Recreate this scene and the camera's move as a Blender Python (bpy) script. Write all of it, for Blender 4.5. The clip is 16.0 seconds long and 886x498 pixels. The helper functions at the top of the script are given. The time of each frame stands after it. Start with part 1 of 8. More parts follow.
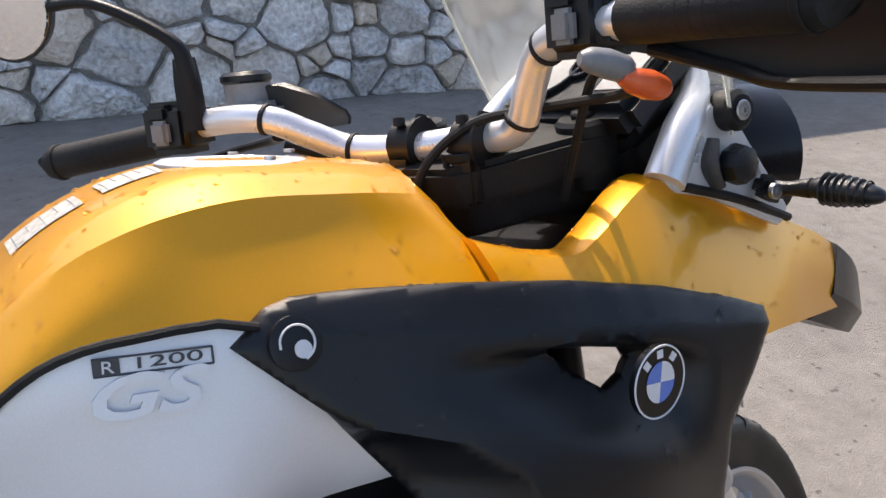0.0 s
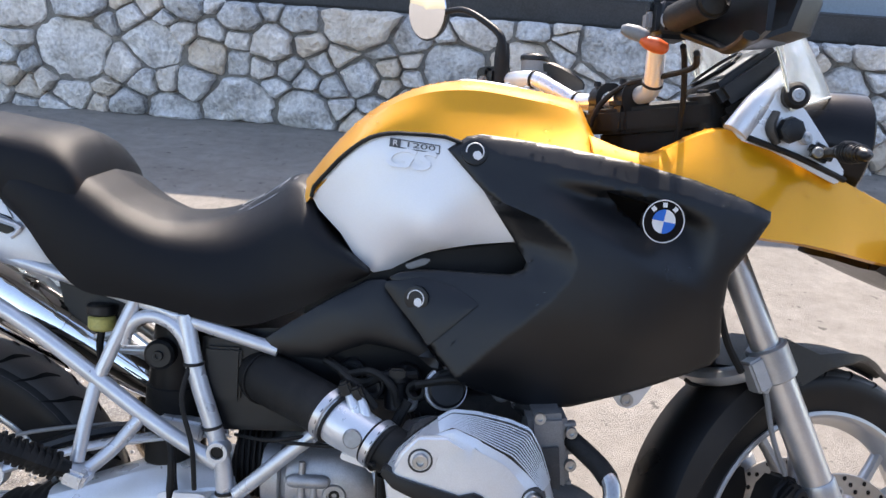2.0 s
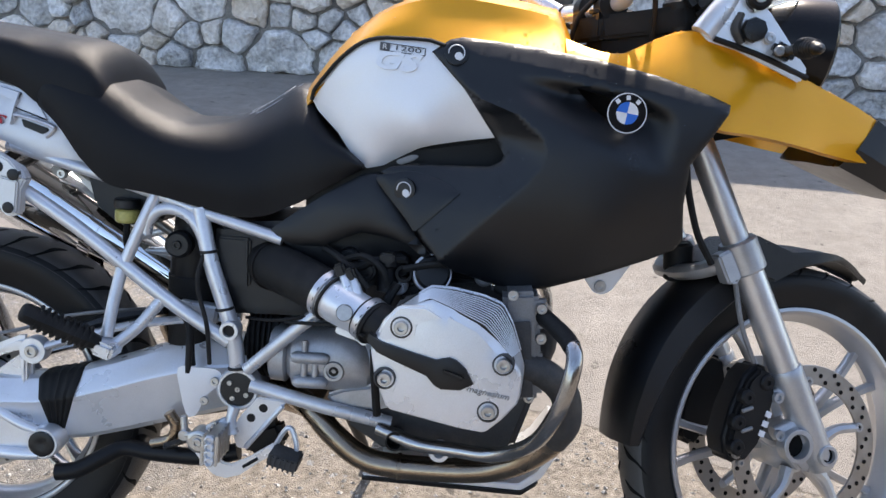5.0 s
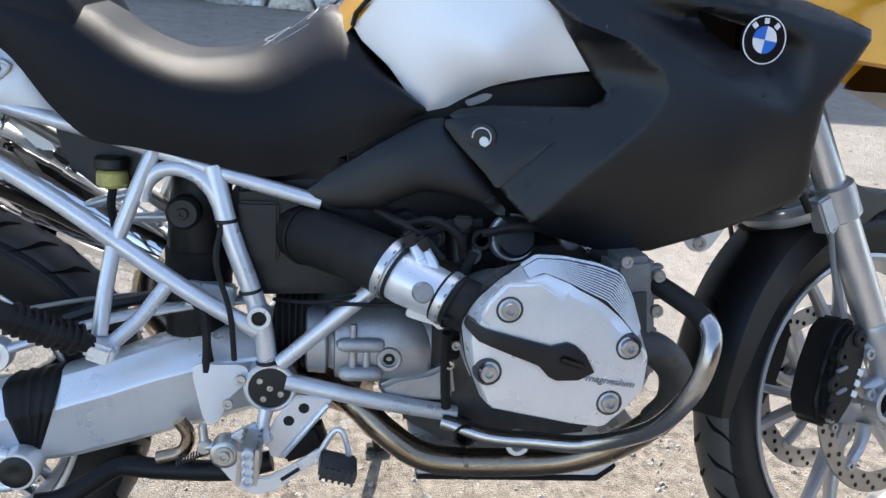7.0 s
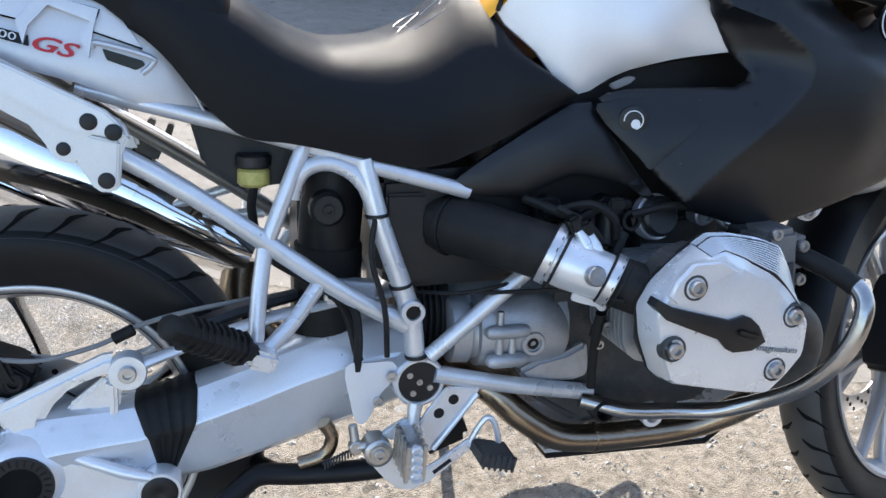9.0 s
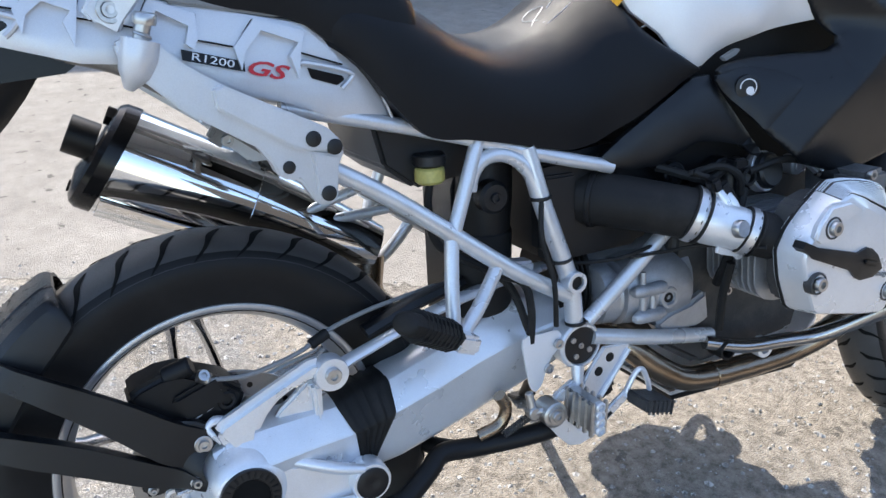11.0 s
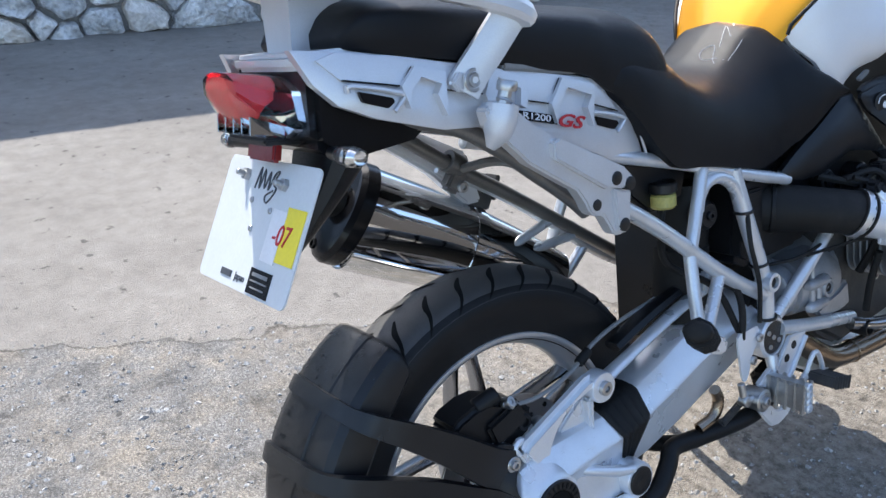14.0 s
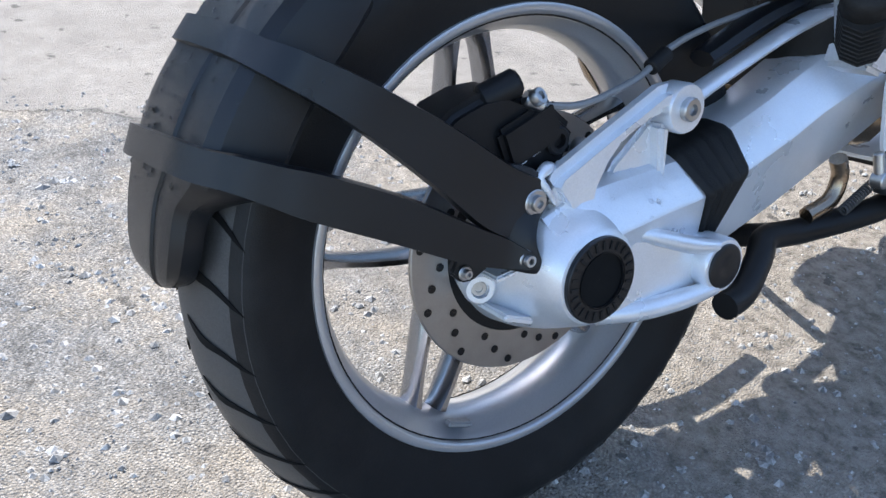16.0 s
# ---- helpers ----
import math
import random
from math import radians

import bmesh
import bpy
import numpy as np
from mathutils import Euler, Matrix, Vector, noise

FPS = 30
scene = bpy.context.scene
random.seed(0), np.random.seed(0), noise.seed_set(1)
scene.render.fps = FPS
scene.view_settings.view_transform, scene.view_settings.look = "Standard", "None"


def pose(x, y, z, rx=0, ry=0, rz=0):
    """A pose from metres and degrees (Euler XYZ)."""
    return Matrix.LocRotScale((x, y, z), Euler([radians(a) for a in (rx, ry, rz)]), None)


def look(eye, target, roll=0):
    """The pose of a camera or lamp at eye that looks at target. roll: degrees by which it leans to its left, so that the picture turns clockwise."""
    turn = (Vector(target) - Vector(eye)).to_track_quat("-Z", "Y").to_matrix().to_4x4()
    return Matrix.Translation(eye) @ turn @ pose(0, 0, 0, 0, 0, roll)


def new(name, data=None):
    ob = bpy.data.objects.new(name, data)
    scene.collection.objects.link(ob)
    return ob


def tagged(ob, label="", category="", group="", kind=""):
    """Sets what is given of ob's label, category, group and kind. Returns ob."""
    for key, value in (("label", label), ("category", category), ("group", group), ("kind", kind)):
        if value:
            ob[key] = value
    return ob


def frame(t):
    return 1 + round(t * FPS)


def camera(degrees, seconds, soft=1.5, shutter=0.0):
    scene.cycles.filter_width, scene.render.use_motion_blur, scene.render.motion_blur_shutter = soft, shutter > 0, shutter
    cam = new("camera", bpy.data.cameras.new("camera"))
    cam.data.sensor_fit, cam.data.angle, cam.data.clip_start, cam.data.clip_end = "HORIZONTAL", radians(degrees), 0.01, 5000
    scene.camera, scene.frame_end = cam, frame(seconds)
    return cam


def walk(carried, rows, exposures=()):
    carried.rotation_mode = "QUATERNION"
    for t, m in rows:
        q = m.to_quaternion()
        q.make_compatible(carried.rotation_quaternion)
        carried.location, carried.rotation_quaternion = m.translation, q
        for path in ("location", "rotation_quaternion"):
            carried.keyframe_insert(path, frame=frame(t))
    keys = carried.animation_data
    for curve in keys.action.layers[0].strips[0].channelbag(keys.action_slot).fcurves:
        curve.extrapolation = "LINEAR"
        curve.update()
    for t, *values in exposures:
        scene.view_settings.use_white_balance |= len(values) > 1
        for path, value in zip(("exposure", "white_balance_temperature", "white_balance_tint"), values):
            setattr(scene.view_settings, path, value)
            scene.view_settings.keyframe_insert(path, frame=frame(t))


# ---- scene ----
cam = camera(55.44, 16.0)
# seconds, eye (x, y, z), turn (rx, ry, rz)
ROWS = [
    (0.0, 0.6808, -0.4362, 1.3022, 66.888, -1.837, -31.698),
    (0.5, 0.7196, -0.6260, 1.2986, 66.397, -3.340, -20.760),
    (1.0, 0.7937, -0.8069, 1.2761, 67.152, -3.941, -10.215),
    (1.5, 0.8028, -0.9831, 1.2885, 68.704, -3.519, -4.459),
    (2.0, 0.8094, -1.1490, 1.2900, 70.378, -3.572, 0.366),
    (2.5, 0.8666, -1.2158, 1.2890, 70.186, -3.051, 2.132),
    (3.0, 0.9442, -1.2548, 1.2627, 68.578, -2.360, 3.743),
    (3.5, 0.9939, -1.2863, 1.2424, 67.707, -2.144, 5.338),
    (4.0, 1.0094, -1.3012, 1.2378, 67.992, -1.966, 5.852),
    (4.2, 1.0037, -1.3022, 1.2372, 68.247, -2.082, 5.923),
    (6.3, 0.7048, -1.1674, 1.1916, 65.515, -3.663, -3.660),
    (6.5, 0.6772, -1.1200, 1.1794, 65.072, -3.911, -4.543),
    (7.0, 0.6120, -1.0519, 1.1615, 63.580, -4.195, -5.685),
    (7.5, 0.5025, -1.0325, 1.1533, 62.591, -3.968, -7.830),
    (8.0, 0.3758, -1.0305, 1.1627, 62.787, -4.372, -11.263),
    (8.2, 0.3348, -1.0280, 1.1640, 63.069, -4.791, -12.272),
    (10.3, 0.0404, -0.8753, 1.1130, 60.480, -4.537, -21.418),
    (10.5, -0.0175, -0.8842, 1.1255, 60.607, -4.366, -22.879),
    (11.0, -0.1747, -0.8969, 1.1645, 61.646, -3.304, -26.260),
    (11.5, -0.2849, -0.8480, 1.1965, 63.807, -1.727, -27.430),
    (12.0, -0.3696, -0.7425, 1.2175, 65.052, 0.037, -28.596),
    (12.5, -0.4903, -0.6916, 1.2275, 64.933, 0.312, -29.835),
    (13.0, -0.6217, -0.6852, 1.2380, 65.033, -0.103, -32.826),
    (13.5, -0.6867, -0.6929, 1.2254, 64.774, -1.055, -35.519),
    (14.0, -0.7013, -0.6995, 1.2058, 63.689, -1.863, -36.652),
    (14.5, -0.6709, -0.6843, 1.1503, 62.224, -2.859, -36.906),
    (15.0, -0.6048, -0.6080, 1.0534, 60.072, -3.573, -35.503),
    (15.5, -0.5326, -0.5284, 0.8650, 57.833, -4.752, -33.871),
    (16.0, -0.4933, -0.4911, 0.7581, 57.346, -5.734, -33.797),
]
# seconds, stops, white balance: the camera's own exposure drifts on the way
LOOK = [(0.0, 0.95, 7300, 16), (0.5, 1.15, 7300, 16), (1.0, 1.51, 7200, 16), (1.7, 1.51, 7200, 16), (2.8, 1.39, 7200, 16), (4.2, 1.29, 7200, 16), (6.3, 1.51, 6850, 10), (8.2, 1.61, 6800, 10), (10.3, 1.61, 6700, 10), (11.5, 1.60, 6650, 10), (12.5, 1.34, 6550, 10), (14.0, 1.32, 6400, 10), (15.0, 1.4, 6400, 10), (16.0, 1.56, 6300, 10)]
walk(cam, [(r[0], pose(*r[1:])) for r in ROWS], LOOK)

# ---- light ----
SUN_ELEVATION, SUN_AZIMUTH = 51.0, 82.0  # azimuth from +x towards +y
sun_way = Vector((math.cos(radians(SUN_ELEVATION)) * math.cos(radians(SUN_AZIMUTH)), math.cos(radians(SUN_ELEVATION)) * math.sin(radians(SUN_AZIMUTH)), math.sin(radians(SUN_ELEVATION))))
world = bpy.data.worlds.new("sky")
scene.world = world
world.use_nodes = True
sky = world.node_tree.nodes.new("ShaderNodeTexSky")
sky.sky_type, sky.sun_disc = "NISHITA", False
sky.sun_elevation, sky.sun_rotation = radians(SUN_ELEVATION), radians(90.0 - SUN_AZIMUTH)
sky.air_density, sky.dust_density = 1.0, 1.2
background = world.node_tree.nodes["Background"]
world.node_tree.links.new(sky.outputs[0], background.inputs[0])
background.inputs[1].default_value = 0.15
sun = new("sun", bpy.data.lights.new("sun", "SUN"))
sun.data.energy, sun.data.angle, sun.data.color = 3.1, radians(0.53), (1.0, 0.955, 0.885)
sun.matrix_world = look(sun_way * 30, (0, 0, 0))

# ---- materials ----
def material(name, colour, rough=0.5, metal=0.0, vary=0.15, scale=8.0, bump=0.0, bump_scale=200.0, coat=0.0, dirt=None, dirt_amount=0.0, dirt_scale=5.0, random_amount=0.0, rough_vary=0.15, flake=0.0):
    """Principled surface with colour variation at two scales, uneven gloss and fine relief, in object space."""
    m = bpy.data.materials.new(name)
    m.use_nodes = True
    t = m.node_tree
    n, l = t.nodes, t.links
    p = n["Principled BSDF"]
    co = n.new("ShaderNodeTexCoord")
    big = n.new("ShaderNodeTexNoise")
    big.inputs["Scale"].default_value, big.inputs["Detail"].default_value = scale, 5.0
    fine = n.new("ShaderNodeTexNoise")
    fine.inputs["Scale"].default_value, fine.inputs["Detail"].default_value = bump_scale, 3.0
    for tex in (big, fine):
        l.new(co.outputs["Object"], tex.inputs["Vector"])
    add = n.new("ShaderNodeMath")
    add.operation = "ADD"
    l.new(big.outputs["Fac"], add.inputs[0])
    l.new(fine.outputs["Fac"], add.inputs[1])
    ramp = n.new("ShaderNodeMapRange")
    ramp.inputs["From Min"].default_value, ramp.inputs["From Max"].default_value = 0.7, 1.3
    ramp.inputs["To Min"].default_value, ramp.inputs["To Max"].default_value = 1.0 - vary, 1.0 + vary
    l.new(add.outputs[0], ramp.inputs["Value"])
    value = ramp.outputs[0]
    if random_amount:
        info = n.new("ShaderNodeObjectInfo")
        r = n.new("ShaderNodeMapRange")
        r.inputs["To Min"].default_value, r.inputs["To Max"].default_value = 1.0 - random_amount, 1.0 + random_amount
        l.new(info.outputs["Random"], r.inputs["Value"])
        mul = n.new("ShaderNodeMath")
        mul.operation = "MULTIPLY"
        l.new(value, mul.inputs[0])
        l.new(r.outputs[0], mul.inputs[1])
        value = mul.outputs[0]
    tint = n.new("ShaderNodeVectorMath")
    tint.operation = "SCALE"
    tint.inputs[0].default_value = colour[:3]
    l.new(value, tint.inputs["Scale"])
    out = tint.outputs[0]
    if dirt:
        d = n.new("ShaderNodeTexNoise")
        d.inputs["Scale"].default_value, d.inputs["Detail"].default_value, d.inputs["Roughness"].default_value = dirt_scale, 8.0, 0.65
        l.new(co.outputs["Object"], d.inputs["Vector"])
        f = n.new("ShaderNodeMapRange")
        f.inputs["From Min"].default_value, f.inputs["From Max"].default_value = 0.48, 0.72
        f.inputs["To Max"].default_value = dirt_amount
        l.new(d.outputs["Fac"], f.inputs["Value"])
        mix = n.new("ShaderNodeMix")
        mix.data_type = "RGBA"
        l.new(f.outputs[0], mix.inputs[0])
        l.new(out, mix.inputs[6])
        mix.inputs[7].default_value = (*dirt, 1.0)
        out = mix.outputs[2]
    l.new(out, p.inputs["Base Color"])
    g = n.new("ShaderNodeMapRange")
    g.inputs["From Min"].default_value, g.inputs["From Max"].default_value = 0.3, 0.7
    g.inputs["To Min"].default_value, g.inputs["To Max"].default_value = rough * (1 - rough_vary), min(1.0, rough * (1 + rough_vary))
    l.new(big.outputs["Fac"], g.inputs["Value"])
    l.new(g.outputs[0], p.inputs["Roughness"])
    p.inputs["Metallic"].default_value = metal
    if max(colour[:3]) < 0.03:
        p.inputs["Specular IOR Level"].default_value = 0.24
    p.inputs["Coat Weight"].default_value, p.inputs["Coat Roughness"].default_value = coat, 0.04
    if bump:
        b = n.new("ShaderNodeBump")
        b.inputs["Strength"].default_value, b.inputs["Distance"].default_value = bump, 0.002
        l.new(fine.outputs["Fac"], b.inputs["Height"])
        l.new(b.outputs[0], p.inputs["Normal"])
    return m


def glassy(name, colour, rough=0.02, ior=1.45):
    m = bpy.data.materials.new(name)
    m.use_nodes = True
    p = m.node_tree.nodes["Principled BSDF"]
    p.inputs["Base Color"].default_value = (*colour, 1)
    p.inputs["Transmission Weight"].default_value, p.inputs["Roughness"].default_value, p.inputs["IOR"].default_value = 1.0, rough, ior
    return m


YELLOW = material("yellow_paint", (0.84, 0.36, 0.003), 0.34, 0.42, 0.05, 6.0, 0.05, 900.0, coat=0.4, rough_vary=0.1)
SILVER_PAINT = material("silver_paint", (0.80, 0.81, 0.83), 0.42, 0.3, 0.04, 10.0, 0.06, 700.0)
TAIL_PAINT = material("tail_silver_paint", (0.63, 0.64, 0.665), 0.36, 0.4, 0.06, 10.0, 0.05, 700.0, dirt=(0.45, 0.44, 0.42), dirt_amount=0.2, dirt_scale=9.0)
FRAME_PAINT = material("frame_silver_paint", (0.68, 0.70, 0.73), 0.3, 0.5, 0.08, 20.0, 0.08, 500.0, dirt=(0.35, 0.33, 0.3), dirt_amount=0.25, dirt_scale=25.0)
ALLOY = material("cast_alloy", (0.78, 0.80, 0.83), 0.30, 0.5, 0.06, 18.0, 0.12, 600.0, dirt=(0.4, 0.39, 0.37), dirt_amount=0.07, dirt_scale=20.0)
ENGINE = material("engine_casting", (0.44, 0.45, 0.47), 0.40, 0.6, 0.14, 25.0, 0.3, 500.0, dirt=(0.2, 0.19, 0.17), dirt_amount=0.4, dirt_scale=22.0)
GREY_CASTING = material("grey_casting", (0.22, 0.22, 0.225), 0.45, 0.5, 0.18, 25.0, 0.3, 500.0, dirt=(0.12, 0.11, 0.10), dirt_amount=0.4, dirt_scale=22.0)
FORK_ALLOY = material("fork_alloy", (0.50, 0.505, 0.515), 0.34, 0.6, 0.10, 18.0, 0.15, 600.0, dirt=(0.25, 0.24, 0.23), dirt_amount=0.3, dirt_scale=20.0)
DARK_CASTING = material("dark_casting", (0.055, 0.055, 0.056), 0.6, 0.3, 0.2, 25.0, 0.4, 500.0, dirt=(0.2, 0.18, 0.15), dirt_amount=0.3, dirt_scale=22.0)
CHROME = material("chrome", (0.78, 0.79, 0.80), 0.06, 1.0, 0.03, 15.0, dirt=(0.45, 0.4, 0.35), dirt_amount=0.12, dirt_scale=12.0, rough_vary=0.5)
POLISHED = material("polished_steel", (0.68, 0.68, 0.69), 0.34, 0.8, 0.06, 30.0, 0.05, 400.0)
# frame silver turned grey: the shade under the tail is in the colour
TUBE_GREY = material("shade_grey_steel_tube", (0.20, 0.195, 0.19), 0.38, 0.6, 0.15, 20.0, 0.1, 400.0, dirt=(0.12, 0.11, 0.10), dirt_amount=0.4, dirt_scale=15.0)
HEADER = material("heat_tinted_steel", (0.33, 0.265, 0.20), 0.26, 1.0, 0.2, 9.0, 0.1, 300.0, dirt=(0.16, 0.11, 0.07), dirt_amount=0.7, dirt_scale=7.0)
STEEL = material("bolt_steel", (0.50, 0.50, 0.50), 0.35, 1.0, 0.1, 60.0)
DISC = material("brake_disc_steel", (0.40, 0.38, 0.36), 0.38, 1.0, 0.1, 50.0, 0.15, 900.0)
BLACK_PLASTIC = material("black_textured_plastic", (0.0052, 0.0062, 0.0079), 0.32, 0.0, 0.12, 9.0, 0.22, 1500.0, dirt=(0.03, 0.03, 0.03), dirt_amount=0.2, dirt_scale=6.0)
BLACK_PLASTIC.node_tree.nodes["Principled BSDF"].inputs["Specular IOR Level"].default_value = 0.44
BLACK_GLOSS = material("black_gloss", (0.008, 0.008, 0.009), 0.2, 0.0, 0.1, 9.0)
BLACK_METAL = material("black_coated_metal", (0.012, 0.012, 0.0125), 0.42, 0.1, 0.15, 20.0, 0.15, 700.0)
BLACK_RUBBER = material("black_rubber", (0.012, 0.012, 0.012), 0.6, 0.0, 0.2, 25.0, 0.3, 600.0, dirt=(0.09, 0.08, 0.07), dirt_amount=0.2, dirt_scale=14.0)
TYRE = material("tyre_rubber", (0.009, 0.009, 0.0095), 0.46, 0.0, 0.2, 12.0, 0.25, 700.0, dirt=(0.05, 0.047, 0.043), dirt_amount=0.25, dirt_scale=7.0)
# tread grey is raised for dust and for the sky's sheen on the crown
TREAD = material("dust_and_sheen_tread_rubber", (0.055, 0.054, 0.053), 0.5, 0.0, 0.3, 14.0, 0.25, 700.0, dirt=(0.085, 0.08, 0.074), dirt_amount=0.35, dirt_scale=9.0)
SEAT = material("black_seat_vinyl", (0.0056, 0.0062, 0.0078), 0.43, 0.0, 0.12, 6.0, 0.30, 1100.0)
SEAT.node_tree.nodes["Principled BSDF"].inputs["Specular IOR Level"].default_value = 0.21
RIM = material("wheel_silver", (0.49, 0.495, 0.51), 0.34, 0.7, 0.06, 15.0, 0.05, 500.0, dirt=(0.4, 0.38, 0.34), dirt_amount=0.2, dirt_scale=14.0)
LENS = glassy("lamp_lens", (1.0, 1.0, 1.0), 0.01, 1.3)
# silver spokes given a darker metal, for the shade within the rear wheel
SPOKE = material("shaded_spoke_metal", (0.34, 0.345, 0.36), 0.22, 1.0, 0.1, 20.0, 0.05, 500.0)
RED_LENS = material("red_lens", (0.80, 0.012, 0.02), 0.12, 0.0, 0.1, 60.0, coat=1.0)
DARK_RED = material("dark_red_lens", (0.22, 0.010, 0.012), 0.15, 0.0, 0.1, 60.0, coat=0.8)
ORANGE = material("orange_plastic", (0.75, 0.12, 0.03), 0.35, 0.0, 0.08, 20.0)
GREY_PLASTIC = material("grey_plastic", (0.22, 0.22, 0.22), 0.45, 0.0, 0.1, 20.0)
PAPER = material("worn_sticker_paper", (0.42, 0.41, 0.37), 0.65, 0.0, 0.35, 160.0)
WHITE_PRINT = material("white_print", (0.75, 0.75, 0.76), 0.4, 0.0, 0.05, 30.0)
DARK_PRINT = material("dark_grey_print", (0.06, 0.065, 0.075), 0.4, 0.0, 0.05, 30.0)
RED_PRINT = material("red_print", (0.5, 0.01, 0.02), 0.4, 0.0, 0.05, 30.0)
BLUE_PRINT = material("blue_enamel", (0.02, 0.16, 0.62), 0.15, 0.0, 0.05, 30.0, coat=1.0)
YELLOW_PAPER = material("yellow_sticker", (0.85, 0.68, 0.05), 0.6, 0.0, 0.05, 30.0)
FLUID = material("brake_fluid_yellow", (0.45, 0.40, 0.12), 0.3, 0.0, 0.2, 40.0)
CLEAR = glassy("clear_plastic", (0.95, 0.96, 0.96), 0.04, 1.49)
SCREEN = glassy("windscreen_plastic", (0.92, 0.94, 0.92), 0.08, 1.45)
SCREEN_EDGE = material("screen_edge_plastic", (0.72, 0.73, 0.66), 0.25, 0.0, 0.1, 30.0)
SCREEN.node_tree.nodes["Principled BSDF"].inputs["Transmission Weight"].default_value = 0.84
WATER = glassy("water", (1.0, 1.0, 1.0), 0.0, 1.33)
MIRROR = material("mirror_glass", (0.9, 0.9, 0.9), 0.02, 1.0, 0.0)


# ---- mesh tools ----
def mesh_from(verts, faces):
    me = bpy.data.meshes.new("m")
    me.from_pydata([tuple(v) for v in verts], [], faces)
    bm = bmesh.new()
    bm.from_mesh(me)
    bpy.data.meshes.remove(me)
    return bm


def part(name, bm, mat, parent=None, label="", sharp=38.0):
    """One bmesh as one mesh object, a part of parent."""
    bmesh.ops.recalc_face_normals(bm, faces=bm.faces)
    limit = radians(sharp)
    for e in bm.edges:
        if len(e.link_faces) == 2 and e.calc_face_angle(0.0) > limit:
            e.smooth = False
    for f in bm.faces:
        f.smooth = True
    me = bpy.data.meshes.new(name)
    bm.to_mesh(me)
    bm.free()
    me.materials.append(mat)
    ob = new(name, me)
    ob.parent = parent
    if label:
        ob["label"] = label
    return ob


def merge(*bms):
    out = bms[0]
    for b in bms[1:]:
        me = bpy.data.meshes.new("m")
        b.to_mesh(me)
        out.from_mesh(me)
        bpy.data.meshes.remove(me)
        b.free()
    return out


def moved(bm, m):
    bm.transform(m)
    return bm


def axes_for(way):
    w = Vector(way).normalized()
    u = w.cross(Vector((0, 0, 1)) if abs(w.z) < 0.9 else Vector((1, 0, 0))).normalized()
    return u, w.cross(u), w


def glide(pts, steps=5):
    """Catmull-Rom curve through the points."""
    p = [Vector(q) for q in pts]
    if len(p) < 3:
        return p
    p = [2 * p[0] - p[1], *p, 2 * p[-1] - p[-2]]
    out = []
    for i in range(1, len(p) - 2):
        for k in range(steps):
            t = k / steps
            a, b, c, d = p[i - 1], p[i], p[i + 1], p[i + 2]
            out.append(0.5 * (2 * b + (c - a) * t + (2 * a - 5 * b + 4 * c - d) * t * t + (3 * b - a - 3 * c + d) * t ** 3))
    return out + [p[-2]]


def loft(rings, caps=True, closed=True):
    n = len(rings[0])
    verts = [v for r in rings for v in r]
    faces = []
    for a in range(len(rings) - 1):
        for k in range(n if closed else n - 1):
            j = (k + 1) % n
            faces.append((a * n + k, a * n + j, (a + 1) * n + j, (a + 1) * n + k))
    if caps:
        faces += [tuple(range(n)), tuple(range((len(rings) - 1) * n, len(rings) * n))]
    return mesh_from(verts, faces)


def tube(pts, r, n=12, steps=5, caps=True, flat=1.0):
    """A bent tube; r: one radius or one for each point. flat squeezes the section."""
    rs = r if isinstance(r, (list, tuple)) else [r] * len(pts)
    path = glide(pts, steps)
    k = (len(path) - 1) / max(1, len(pts) - 1)
    rings, u = [], None
    for i, p in enumerate(path):
        w = (path[min(i + 1, len(path) - 1)] - path[max(i - 1, 0)]).normalized()
        if u is None:
            u = axes_for(w)[0]
        u = (u - w * u.dot(w)).normalized()
        v = w.cross(u)
        s = min(i / k, len(pts) - 1.0)
        a = int(min(s, len(pts) - 2)) if len(pts) > 1 else 0
        q = rs[a] + (rs[a + 1] - rs[a]) * (s - a)
        rings.append([p + q * (math.cos(2 * math.pi * j / n) * u + flat * math.sin(2 * math.pi * j / n) * v) for j in range(n)])
    return loft(rings, caps)


def lathe(profile, centre, way, n=32, caps=True):
    """Turns (radius, distance along way) about the axis."""
    u, v, w = axes_for(way)
    c = Vector(centre)
    rings = [[c + w * h + max(r, 1e-4) * (math.cos(2 * math.pi * k / n) * u + math.sin(2 * math.pi * k / n) * v) for k in range(n)] for r, h in profile]
    return loft(rings, caps)


def rod(a, b, r, n=16, bevel=0.0015):
    a, b = Vector(a), Vector(b)
    d = (b - a).length
    e = min(bevel, r * 0.5, d * 0.4)
    return lathe([(r - e, 0), (r, e), (r, d - e), (r - e, d)], a, b - a, n)


def ring(centre, way, outer, inner, depth, n=32):
    """A flat ring or short pipe, from centre along way."""
    e = min(0.001, (outer - inner) * 0.3)
    b = lathe([(inner, 0), (outer - e, 0), (outer, e), (outer, depth - e), (outer - e, depth), (inner, depth), (inner, 0)], centre, way, n, caps=False)
    bmesh.ops.remove_doubles(b, verts=b.verts, dist=1e-6)
    return b


def rounded(bm, width=0.002, segments=2, angle=30.0):
    edges = [e for e in bm.edges if len(e.link_faces) == 2 and e.calc_face_angle(0.0) > radians(angle)]
    if edges and width > 0:
        bmesh.ops.bevel(bm, geom=edges, offset=width, segments=segments, affect="EDGES", clamp_overlap=True)
    return bm


